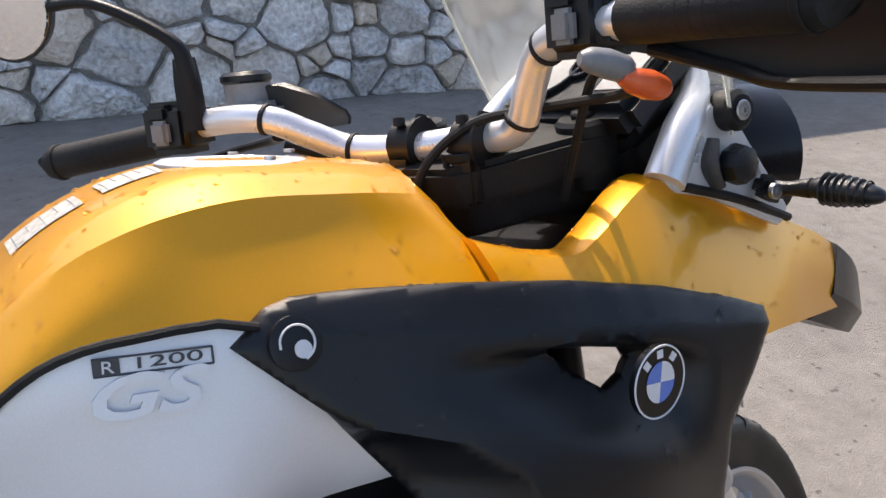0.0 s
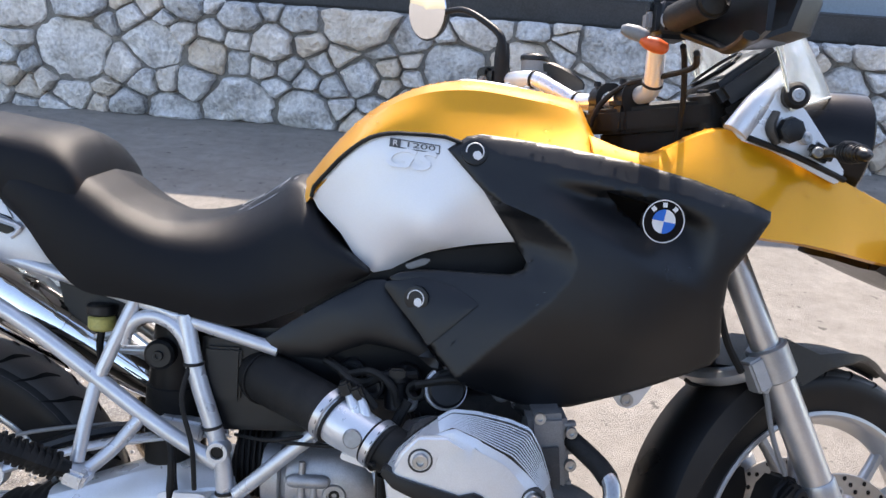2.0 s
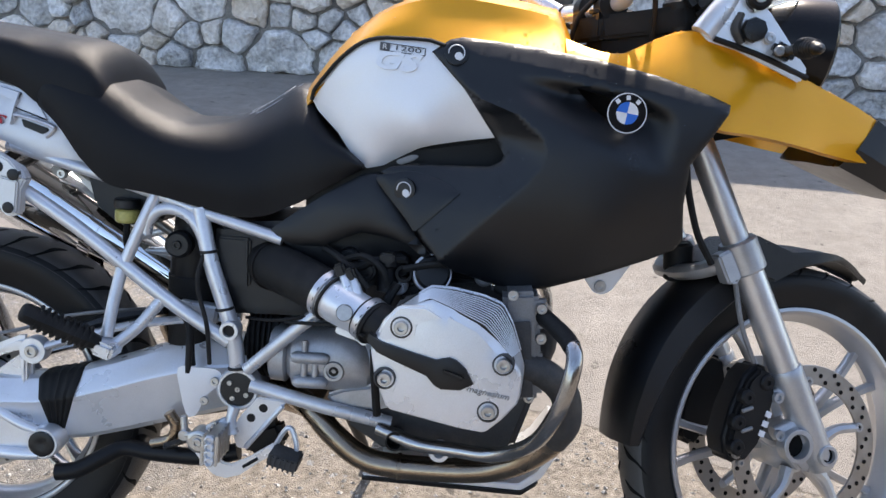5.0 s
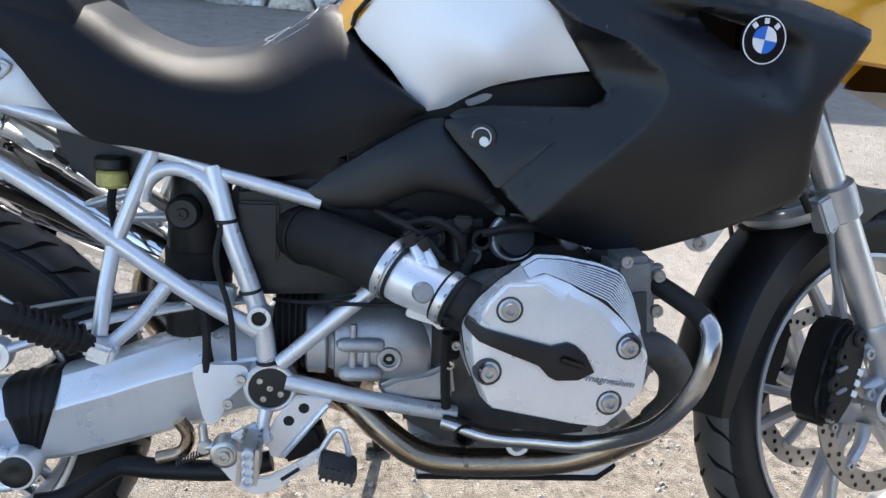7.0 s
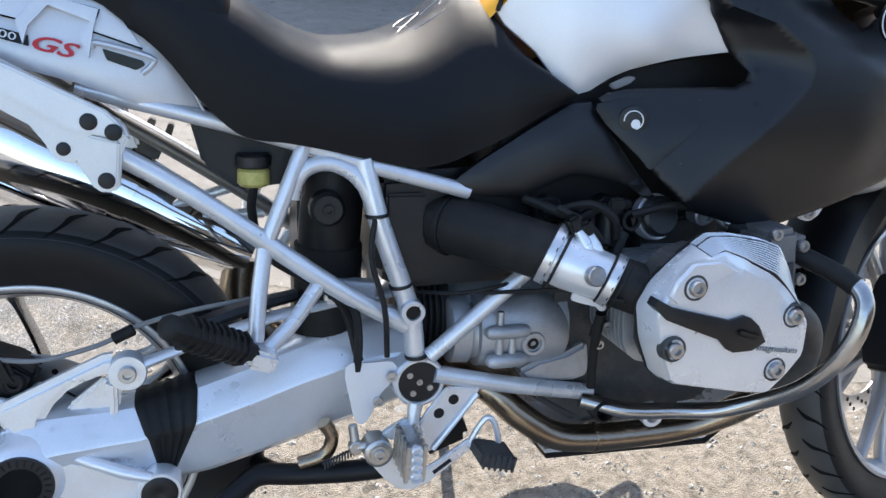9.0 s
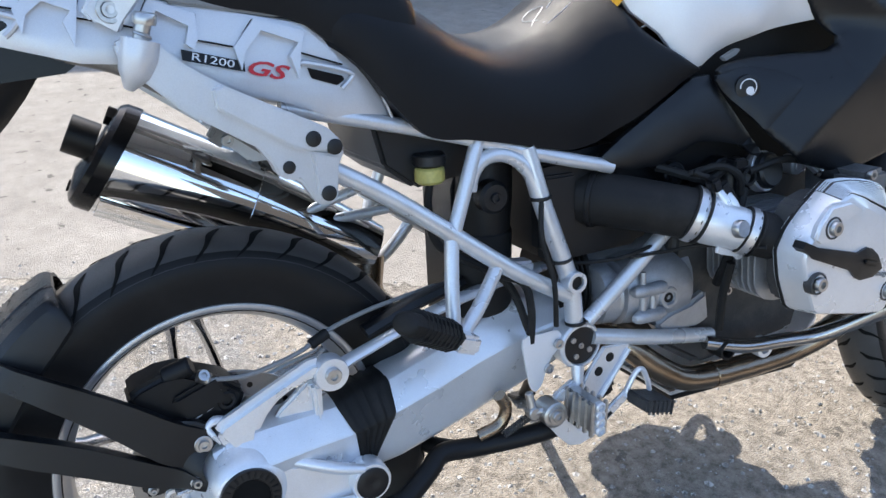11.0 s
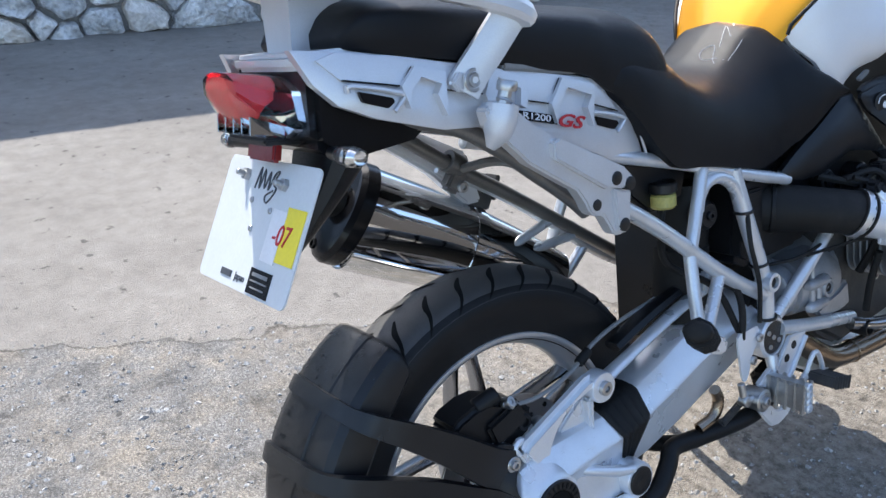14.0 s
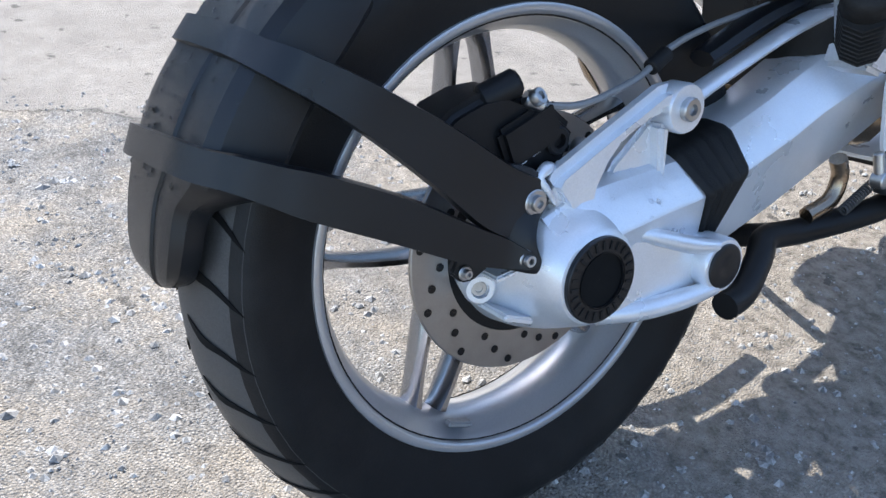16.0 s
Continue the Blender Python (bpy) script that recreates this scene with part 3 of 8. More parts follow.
# terrace above the wall, a kerb beam painted shade-dark, and a bluish metal guard
TERRACE = material("terrace_concrete", (0.34, 0.33, 0.31), 0.85, 0.0, 0.2, 3.0, 0.4, 90.0)
# near black: the shaded band over the wall is put into this colour
KERB = material("shade_dark_concrete", (0.045, 0.045, 0.047), 0.6, 0.0, 0.35, 4.0, 0.4, 80.0)
GUARD = material("blue_grey_sheet_metal", (0.34, 0.42, 0.50), 0.4, 0.3, 0.15, 2.0, 0.1, 90.0)
terrace = tagged(part("terrace", box((0, 11.5, 0.42), (40, 22, 0.82), bevel=0.0), TERRACE), "concrete terrace behind the stone wall", "terrace", kind="structure")
terrace.matrix_world = wall_place
kerb = tagged(part("kerb_beam", box((0, 0.42, WALL_TOP + 0.07), (30, 0.3, 0.2), bevel=0.02), KERB), "concrete beam along the wall's top, coloured dark for the shade there", "kerb", kind="structure")
kerb.matrix_world = wall_place
# the guard's unseen upper part is added, tall enough to shade the ground
guard = tagged(new("guard_panel"), "blue-grey sheet metal guard on the terrace, its unseen upper part added to cast shade", "guard panel")
guard.matrix_world = wall_place @ pose(0, 0.75, WALL_TOP - 0.03)
for k in range(9):
    part("panel", box((-9 + 2.25 * k, 0, 1.215), (2.2496, 0.05, 2.39), bevel=0.01), GUARD, guard)
    part("post", box((-10.12 + 2.25 * k, 0.07, 0.85), (0.08, 0.08, 1.7), bevel=0.006), GUARD, guard)


# ---- the motorcycle: x forward, y to its left, z up from under the rear wheel; it leans on its side stand ----
LEAN = 13.1
bike = tagged(new("motorcycle"), "yellow and silver adventure motorcycle with black panels, on its side stand", "motorcycle")
bike.matrix_world = pose(0, 0, 0, -LEAN, 0, 0)
RIGHT = Vector((0, -1, 0))
AXLE = Vector((0, 0, 0.323))
STEER = 20.9
HEAD_AXIS = Vector((-math.sin(radians(26)), 0, math.cos(radians(26))))
FRONT_AXLE = Vector((1.513, 0.0, 0.333))
head_point = FRONT_AXLE - Vector((0.044 * math.cos(radians(26)), 0, 0.044 * math.sin(radians(26))))
steered = Matrix.Translation(head_point) @ Matrix.Rotation(radians(STEER), 4, HEAD_AXIS) @ Matrix.Translation(-head_point)


# near black, painted where grooves and bores would be dark inside
GROOVE = material("groove_and_bore_black", (0.004, 0.004, 0.004), 0.95, 0.0, 0.1, 30.0)


BEAD = 0.62  # how far out the beads sit, as a share of the half width


def tyre(centre, outer, rim_r, half, tread_half, n=72):
    """Tyre with rounded tread, from bead to bead."""
    prof = []
    for k in range(19):
        a = math.pi * (k / 18)
        y = -math.cos(a) * half
        # crown: flatter on top, bulging side walls
        s = math.sin(a)
        prof.append((rim_r + (outer - rim_r) * (s ** 0.62), y * (BEAD + (1 - BEAD) * min(1, s * 1.6) ** 0.7)))
    prof = [(rim_r - 0.012, -half * (BEAD - 0.04))] + prof + [(rim_r - 0.012, half * (BEAD - 0.04))]
    return lathe(prof, centre, (0, 1, 0), n, caps=False), prof


def tread_band(centre, outer, half):
    """The worn running surface over the tyre's crown, its grey lightened for dust and sky sheen."""
    prof = []
    for k in range(15):
        v = (-0.80 + 1.6 * k / 14) * half
        s = math.sqrt(1 - (v / half) ** 2)
        prof.append((outer[1] + (outer[0] - outer[1]) * s ** 0.62 + (0.0005 if 0 < k < 14 else -0.0018), v * (BEAD + (1 - BEAD) * min(1, s * 1.6) ** 0.7)))
    prof += [(r - 0.003, v) for r, v in (prof[-1], prof[0])]
    return lathe(prof + prof[:1], centre, (0, 1, 0), 72, caps=False)


def tread_cuts(centre, outer, half, count, width, slant, parent, m=None):
    """Black strips on the tread for the dark of its grooves, slanting across it, each turned round the axle."""
    for side in (-1, 1):
        strip = []
        for j in range(9):
            u = j / 8
            y = side * half * (0.12 + 0.72 * u)
            s = math.sqrt(max(0.0, 1 - (abs(y) / half) ** 2))
            r = outer[1] + (outer[0] - outer[1]) * (s ** 0.62) + 0.0011
            a = slant * (u ** 1.3 + 0.10 * math.sin(6.3 * u))
            w = width * (1.0 - 0.75 * abs(2 * u - 0.9) ** 3) * (1 + 0.25 * math.sin(7 * u)) / r
            strip += [(a - w, y, r), (a + w, y, r)]
        verts = [Vector((r * math.cos(a), y * (BEAD + (1 - BEAD) * min(1, math.sqrt(max(0, 1 - (y / half) ** 2)) * 1.6) ** 0.7), r * math.sin(a))) for a, y, r in strip]
        verts += [v * (1 + 0.0006 / v.length) for v in verts]
        faces = [(2 * j, 2 * j + 1, 2 * j + 3, 2 * j + 2) for j in range(8)]
        faces += [tuple(18 + i for i in f) for f in faces] + [(2 * j, 2 * j + 2, 2 * j + 20, 2 * j + 18) for j in range(8)] + [(2 * j + 1, 2 * j + 3, 2 * j + 21, 2 * j + 19) for j in range(8)]
        first = part("tread_groove", mesh_from(verts, faces), GROOVE, parent)
        for k in range(count):
            ob = first if k == 0 else new("tread_groove", first.data)
            ob.parent = parent
            ob.matrix_local = (m or Matrix()) @ Matrix.Translation(centre) @ Matrix.Rotation(-2 * math.pi * (k + (0.5 if side > 0 else 0)) / count, 4, "Y")


def rim_profile(lip, width, well):
    """Radius and distance across for a cast rim: lips, drop centre, inner side."""
    w = width / 2
    return [(lip, -w), (lip, -w + 0.009), (lip - 0.012, -w + 0.012), (lip - 0.017, -w + 0.030), (well, -w + 0.045), (well, w - 0.045), (lip - 0.017, w - 0.030), (lip - 0.012, w - 0.012), (lip, w - 0.009), (lip, w),
            (lip - 0.006, w + 0.001), (lip - 0.011, w - 0.003), (lip - 0.015, w - 0.010), (lip - 0.020, w - 0.024), (well - 0.008, w - 0.034), (well - 0.010, 0), (well - 0.008, -w + 0.034), (lip - 0.020, -w + 0.024), (lip - 0.015, -w + 0.010), (lip - 0.011, -w + 0.003), (lip - 0.006, -w - 0.001), (lip, -w)]


def spoke(centre, a, r0, r1, spread, y0, y1, w0, w1, t0, t1):
    """One tapered bent spoke, from the hub at angle a to the rim at a + spread."""
    rings = []
    for k in range(7):
        u = k / 6
        r = r0 + (r1 - r0) * u
        ang = a + spread * (0.35 + 0.65 * u ** 1.2)
        y = y0 + (y1 - y0) * u
        w, t = w0 + (w1 - w0) * u, t0 + (t1 - t0) * u
        if k == 6:
            w *= 1.25
        c = centre + Vector((r * math.cos(ang), y, r * math.sin(ang)))
        e = Vector((-math.sin(ang), 0, math.cos(ang)))
        yy = Vector((0, 1, 0))
        rings.append([c + e * (w * p) + yy * (t * q) for p, q in ((-0.5, -0.25), (-0.3, -0.5), (0.3, -0.5), (0.5, -0.25), (0.5, 0.25), (0.3, 0.5), (-0.3, 0.5), (-0.5, 0.25))])
    return loft(rings)


def disc(centre, y, outer, inner, thick, holes, m=None):
    """Brake disc: a plain ring; black pegs from disc_holes stand for its drilled holes."""
    out = []
    n = 120
    bm = ring(centre + Vector((0, y, 0)), (0, 1, 0), outer, inner, thick, n)
    return bm


def disc_holes(centre, y, outer, inner, thick, count, parent, m=None):
    # solid black pegs, slightly proud of the disc, paint the dark of the holes
    first = part("hole", lathe([(0.0042, 0), (0.0042, thick + 0.0016)], (0, 0, 0), (0, 1, 0), 10), BLACK_GLOSS, parent)
    for k in range(count):
        a = 2 * math.pi * k / count
        r = inner + (outer - inner) * (0.22, 0.5, 0.78)[k % 3]
        ob = first if k == 0 else new("hole", first.data)
        ob.parent = parent
        ob.matrix_local = (m or Matrix()) @ Matrix.Translation(centre + Vector((r * math.cos(a), y - 0.0008, r * math.sin(a))))


# rear wheel
REAR_RIM = [(0.2285, -0.0475), (0.2275, -0.0500), (0.2245, -0.0508), (0.2205, -0.0500), (0.2180, -0.0478), (0.2165, -0.0430), (0.2140, -0.0330), (0.2065, -0.0250), (0.2010, -0.0120), (0.2000, 0.0), (0.2010, 0.0120), (0.2065, 0.0250), (0.2140, 0.0330), (0.2165, 0.0430), (0.2180, 0.0478), (0.2205, 0.0500), (0.2245, 0.0508), (0.2275, 0.0500), (0.2285, 0.0475), (0.2230, 0.0420), (0.2160, 0.0300), (0.2080, 0.0), (0.2160, -0.0300), (0.2230, -0.0420), (0.2285, -0.0475)]
rear = part("rear_wheel", lathe(REAR_RIM, AXLE, (0, 1, 0), 80, caps=False), RIM, bike, "silver cast alloy wheel")
part("tyre", tyre(AXLE, 0.322, 0.2275, 0.077, 0.07)[0], TYRE, rear, "worn black road tyre with a few grooves", sharp=50)
part("tread", tread_band(AXLE, (0.322, 0.2275), 0.077), TREAD, rear, "worn tread, lightened for dust and sky sheen", sharp=50)
tread_cuts(AXLE, (0.322, 0.2275), 0.077, 34, 0.0044, 0.15, rear)
for k in range(5):
    a = 2 * math.pi * k / 5 + radians(-117)
    for q in (-1, 1):
        rings = []
        for j in range(9):
            u = j / 8
            r = 0.056 + 0.148 * u
            ang = a + q * math.asin((0.030 - 0.014 * u + 0.004 * math.sin(3.14 * u)) / r)
            c = AXLE + Vector((r * math.cos(ang), 0.032 - 0.030 * u, r * math.sin(ang)))
            e, wd, dp = Vector((-math.sin(ang), 0, math.cos(ang))), 0.0085 - 0.002 * u + 0.006 * max(0, u - 0.85) / 0.15, 0.018 - 0.004 * u
            rings.append([c + e * (wd * x) + Vector((0, dp * y, 0)) for x, y in ((-1, 0.4), (-0.8, -0.5), (-0.35, -1), (0.35, -1), (0.8, -0.5), (1, 0.4), (0.6, 1), (-0.6, 1))])
        part("spoke", loft(rings), SPOKE, rear, "polished spoke, darkened for the shade inside the wheel", sharp=30)
weight = AXLE + Vector((0.204 * math.cos(radians(-110)), -0.030, 0.204 * math.sin(radians(-110))))
part("balance_weight", box(tuple(weight), (0.030, 0.012, 0.006), (0, 20, 0), 0.0015), GREY_PLASTIC, rear, "stuck-on grey balance weight")
part("hub", lathe([(0.045, -0.05), (0.062, -0.045), (0.062, 0.05), (0.05, 0.06), (0.02, 0.062)], AXLE, (0, 1, 0), 32), RIM, rear)
part("brake_disc", disc(AXLE, -0.052, 0.1325, 0.092, 0.005, 30), DISC, rear, "drilled steel brake disc")
disc_holes(AXLE, -0.052, 0.1325, 0.092, 0.005, 36, rear)
part("disc_carrier", ring(AXLE + Vector((0, -0.05, 0)), (0, 1, 0), 0.096, 0.05, 0.004), BLACK_METAL, rear)

# front wheel, turned to the left with the steering
FC = FRONT_AXLE
front = part("front_wheel", moved(lathe(rim_profile(0.2545, 0.078, 0.236), FC, (0, 1, 0), 72, caps=False), steered), RIM, bike, "silver cast alloy wheel")
part("tyre", moved(tyre(FC, 0.331, 0.2545, 0.056, 0.05)[0], steered), TYRE, front, "black road tyre with a few grooves", sharp=50)
part("tread", moved(tread_band(FC, (0.331, 0.2545), 0.056), steered), TREAD, front, "worn tread, lightened for dust and sky sheen", sharp=50)
tread_cuts(FC, (0.331, 0.2545), 0.056, 34, 0.0040, 0.14, front, steered)
for k in range(5):
    a = 2 * math.pi * k / 5 + 0.62
    for s in (-1, 1):
        part("spoke", moved(spoke(FC, a, 0.045, 0.232, s * 0.17, 0.0, 0.0, 0.020, 0.014, 0.03, 0.02), steered), RIM, front)
part("hub", moved(lathe([(0.03, -0.07), (0.04, -0.06), (0.052, -0.04), (0.052, 0.04), (0.04, 0.06), (0.03, 0.07)], FC, (0, 1, 0), 32), steered), FORK_ALLOY, front)
for s in (-1, 1):
    y = s * 0.068 - 0.0025
    part("brake_disc", moved(disc(FC, y, 0.1525, 0.118, 0.005, 48), steered), DISC, front, "drilled steel brake disc")
    disc_holes(FC, y, 0.1525, 0.118, 0.005, 60, front, steered)
    for k in range(5):
        a = 2 * math.pi * k / 5 + 0.3
        arm = tube([FC + Vector((0.045 * math.cos(a), s * 0.058, 0.045 * math.sin(a))), FC + Vector((0.08 * math.cos(a + 0.1), s * 0.062, 0.08 * math.sin(a + 0.1))), FC + Vector((0.12 * math.cos(a), s * 0.066, 0.12 * math.sin(a)))], [0.014, 0.01, 0.009], 8)
        part("disc_arm", moved(merge(arm, bolt(FC + Vector((0.122 * math.cos(a), s * 0.064, 0.122 * math.sin(a))), (0, s, 0), 0.009, 0.01)), steered), FORK_ALLOY, front)


# ---- bodywork ----
def smooth_between(rows, x):
    """Values of a table of rows (x, ...) at x, along smooth monotone curves."""
    if x <= rows[0][0]:
        return rows[0][1:]
    if x >= rows[-1][0]:
        return rows[-1][1:]
    i = next(k for k in range(len(rows) - 1) if x <= rows[k + 1][0])

    def slope(k, c):
        steps = [(rows[j + 1][c] - rows[j][c]) / (rows[j + 1][0] - rows[j][0]) for j in (k - 1, k) if 0 <= j < len(rows) - 1]
        if len(steps) == 1:
            return steps[0]
        return 0.0 if steps[0] * steps[1] <= 0 else 2 * steps[0] * steps[1] / (steps[0] + steps[1]) * 0.5 + 0.25 * (steps[0] + steps[1]) if abs(steps[0] + steps[1]) > 1e-9 else 0.0

    h = rows[i + 1][0] - rows[i][0]
    t = (x - rows[i][0]) / h
    out = []
    for c in range(1, len(rows[0])):
        a, b, m, n = rows[i][c], rows[i + 1][c], slope(i, c) * h, slope(i + 1, c) * h
        out.append((2 * t ** 3 - 3 * t * t + 1) * a + (t ** 3 - 2 * t * t + t) * m + (3 * t * t - 2 * t ** 3) * b + (t ** 3 - t * t) * n)
    return tuple(out)


# tank shell: x, top z, shoulder y z, waist y z, lower y z
TANK = [
    (0.596, 0.935, 0.055, 0.925, 0.085, 0.905, 0.10, 0.885),
    (0.65, 1.005, 0.085, 0.992, 0.122, 0.968, 0.133, 0.950),
    (0.70, 1.055, 0.108, 1.038, 0.145, 1.012, 0.155, 0.996),
    (0.75, 1.087, 0.122, 1.070, 0.151, 1.040, 0.165, 1.010),
    (0.81, 1.108, 0.130, 1.088, 0.147, 1.055, 0.172, 1.010),
    (0.86, 1.114, 0.130, 1.092, 0.148, 1.055, 0.186, 1.000),
    (0.935, 1.108, 0.126, 1.085, 0.146, 1.048, 0.194, 0.994),
    (1.00, 1.098, 0.118, 1.075, 0.146, 1.040, 0.200, 0.990),
    (1.03, 1.090, 0.112, 1.065, 0.150, 1.034, 0.203, 0.986),
    (1.045, 1.06, 0.105, 1.045, 0.152, 1.025, 0.204, 0.984),
]


def tank_ring(x):
    zt, y1, z1, y2, z2, y3, z3 = smooth_between(TANK, x)
    half = glide([(x, 0, zt), (x, y1 * 0.55, zt - (zt - z1) * 0.16), (x, y1, z1)], 5) + glide([(x, y1, z1), (x, y2, z2), (x, y3, z3)], 5)[1:]
    low = [Vector((x, y3 - 0.045, z3 - 0.012))]
    right = [Vector((p.x, -p.y, p.z)) for p in half + low]
    return [*reversed(right), *(half + low)[1:]]


tank_rings = [tank_ring(0.596 + (1.045 - 0.596) * k / 44) for k in range(45)]
tank = part("tank_cover", loft(tank_rings), YELLOW, bike, "glossy golden yellow tank cover", sharp=20)
# filler cap on top
cap_mid = Vector((0.900, 0.0, 1.1065))
cap = part("filler_cap", lathe([(0.066, -0.012), (0.066, 0.002), (0.060, 0.005), (0.045, 0.0055), (0.043, 0.004), (0.03, 0.004), (0.0, 0.0045)], cap_mid, (0.1, 0, 1), 40), ALLOY, bike, "round silver filler cap")
for k in range(5):
    a = 2 * math.pi * k / 5
    part("bolt", bolt(cap_mid + Vector((0.052 * math.cos(a), 0.052 * math.sin(a), 0.004)), (0.1, 0, 1), 0.005, 0.003), STEEL, cap)

# tail of the tank: two paper stickers
for x0, x1, off in ((0.715, 0.770, 0.0), (0.785, 0.832, 0.0)):
    rows = []
    for k in range(6):
        x = x0 + (x1 - x0) * k / 5
        zt, y1, z1, *_ = smooth_between(TANK, x)
        rows.append([Vector((x, -y, zt - (zt - z1) * (y / y1) ** 2 * 0.9 + 0.002)) for y in (-0.012, 0.0, 0.02, 0.04)])
    sticker = part("warning_sticker", loft(rows, caps=False, closed=False), PAPER, bike, "pale paper sticker with small print")
    for k in range(5):
        part("print_bar", tube([rows[k][j] * 0.5 + rows[k + 1][j] * 0.5 + Vector((0, 0, 0.0001)) for j in range(4 - k % 2)], 0.0004, 4, 1), GREY_PLASTIC, sticker)

silver_y = surface_through([(0.627, 0.918, 0.118), (0.66, 0.96, 0.143), (0.72, 1.01, 0.168), (0.82, 1.012, 0.18), (0.725, 0.812, 0.150), (0.70, 0.90, 0.157), (0.78, 0.93, 0.180), (0.86, 0.94, 0.190), (0.807, 0.86, 0.172), (0.80, 0.842, 0.150), (0.931, 0.878, 0.188), (0.87, 0.864, 0.165)])
SILVER_OUT = curve_outline([(0.624, 0.915), (0.654, 0.960), (0.690, 0.995), (0.724, 1.014), (0.770, 1.0185), (0.845, 1.010), (0.900, 0.945), (0.925, 0.905), (0.947, 0.876), (0.93, 0.873), (0.862, 0.861), (0.807, 0.847), (0.725, 0.810), (0.672, 0.866)], 3)
for side in (-1, 1):
    part("side_panel", panel(SILVER_OUT, lambda x, z: side * silver_y(x, z), 0.008, 0.018, 0.004), SILVER_PAINT, bike, "matt silver tank side panel")
    part("edge_seal", tube([(x + 0.002 * (x - 0.80) / 0.2, side * (silver_y(x, z) - 0.0005), z + 0.0022) for x, z in SILVER_OUT[:16]], 0.0034, 8, 1), BLACK_RUBBER, bike, "thin black gap round the side panel")

# black side fairing: a wall, a bevelled band along its top edge, and a flank that falls away behind a crease
wall_y = surface_through([
    (0.80, 0.985, 0.186), (0.865, 0.985, 0.199), (0.90, 0.985, 0.205), (1.0, 0.975, 0.224), (1.10, 0.957, 0.243), (1.20, 0.93, 0.256), (1.268, 0.905, 0.258),
    (0.93, 0.885, 0.240), (0.96, 0.905, 0.248), (1.005, 0.870, 0.264), (1.01, 0.840, 0.266), (0.94, 0.760, 0.260), (0.868, 0.688, 0.244),
    (1.122, 0.90, 0.262), (1.10, 0.84, 0.270), (1.224, 0.846, 0.256), (1.231, 0.73, 0.236), (1.10, 0.75, 0.266), (1.026, 0.645, 0.225), (1.182, 0.702, 0.232), (0.90, 0.655, 0.222),
    (0.793, 0.785, 0.255), (0.755, 0.805, 0.25), (0.84, 0.72, 0.246)], 0.006)
TOP_X = [0.825, 0.872, 0.92, 0.996, 1.087, 1.174, 1.25, 1.279]
TOP_Z = [1.004, 1.0265, 1.023, 1.014, 1.0, 0.980, 0.955, 0.943]
BAND_X = [0.85, 0.90, 1.0, 1.1, 1.2, 1.279]
BAND_W = [0.012, 0.026, 0.030, 0.030, 0.026, 0.014]


def eased(t):
    t = max(0.0, min(1.0, t))
    return t * t * (3 - 2 * t)


def fair_y(x, z):
    top, band = float(np.interp(x, TOP_X, TOP_Z)), float(np.interp(x, BAND_X, BAND_W))
    return wall_y(x, min(z, top - band)) - 0.62 * max(0.0, z - top + band)


CREASE = [(0.676, 0.850), (0.688, 0.866), (0.76, 0.935), (0.81, 0.985), (0.837, 1.006), (0.857, 1.012), (0.876, 1.005), (0.911, 0.965), (0.933, 0.905), (0.96, 0.865), (1.0, 0.80)]


def fair_out(x, z):
    """The wall of the fairing, and the flank that falls away behind its crease."""
    back = max(0.0, float(np.interp(z, [a for a, _ in CREASE], [b for _, b in CREASE])) - x)
    out = fair_y(x, z) - back * (0.42 + 0.45 * eased((z - 0.82) / 0.08))
    least = 0.176 + 0.018 * eased((z - 0.83) / 0.05) * eased((0.99 - z) / 0.05)
    return 0.5 * (out + least + math.sqrt((out - least) ** 2 + 0.00012))


def duct_depth(x, z):
    """Depth of the intake hollow under the upper beam."""
    top = float(np.interp(x, [0.93, 0.981, 1.035, 1.092, 1.153, 1.2], [0.984, 0.974, 0.965, 0.957, 0.943, 0.925]))
    deep = eased((x - 0.94) / 0.15) * eased((1.205 - x) / 0.05)
    return 0.034 * deep * eased((top - z) / 0.018) * (1 - eased((top - z - 0.018) / (0.03 + 0.06 * eased((x - 0.95) / 0.2))))


FAIR_OUT = [(0.825, 1.002), (0.853, 1.022), (0.872, 1.0265), (0.92, 1.023), (0.996, 1.014), (1.087, 1.0), (1.174, 0.980), (1.25, 0.955), (1.279, 0.943), (1.276, 0.930), (1.255, 0.895), (1.226, 0.850), (1.224, 0.79), (1.231, 0.735), (1.22, 0.718), (1.182, 0.700), (1.094, 0.667), (1.026, 0.642), (0.985, 0.637), (0.946, 0.642), (0.883, 0.660), (0.857, 0.676), (0.823, 0.712), (0.759, 0.796), (0.752, 0.808), (0.765, 0.816), (0.804, 0.823), (0.877, 0.826), (0.927, 0.829), (0.944, 0.838), (0.948, 0.848), (0.929, 0.878), (0.88, 0.946)]
RIDGE = [(x, float(np.interp(x, TOP_X, TOP_Z)) - float(np.interp(x, BAND_X, BAND_W))) for x in (0.86, 0.90, 0.996, 1.087, 1.174, 1.25, 1.278)]
fair_cuts = list(zip(RIDGE, RIDGE[1:])) + [((b, a), (d, c)) for (a, b), (c, d) in zip(CREASE, CREASE[1:])]
# an open vent behind the round emblem
VENT = [(1.050, 0.957), (1.128, 0.939), (1.140, 0.925), (1.126, 0.915), (1.104, 0.909), (1.090, 0.920), (1.070, 0.938)]
fairings = []
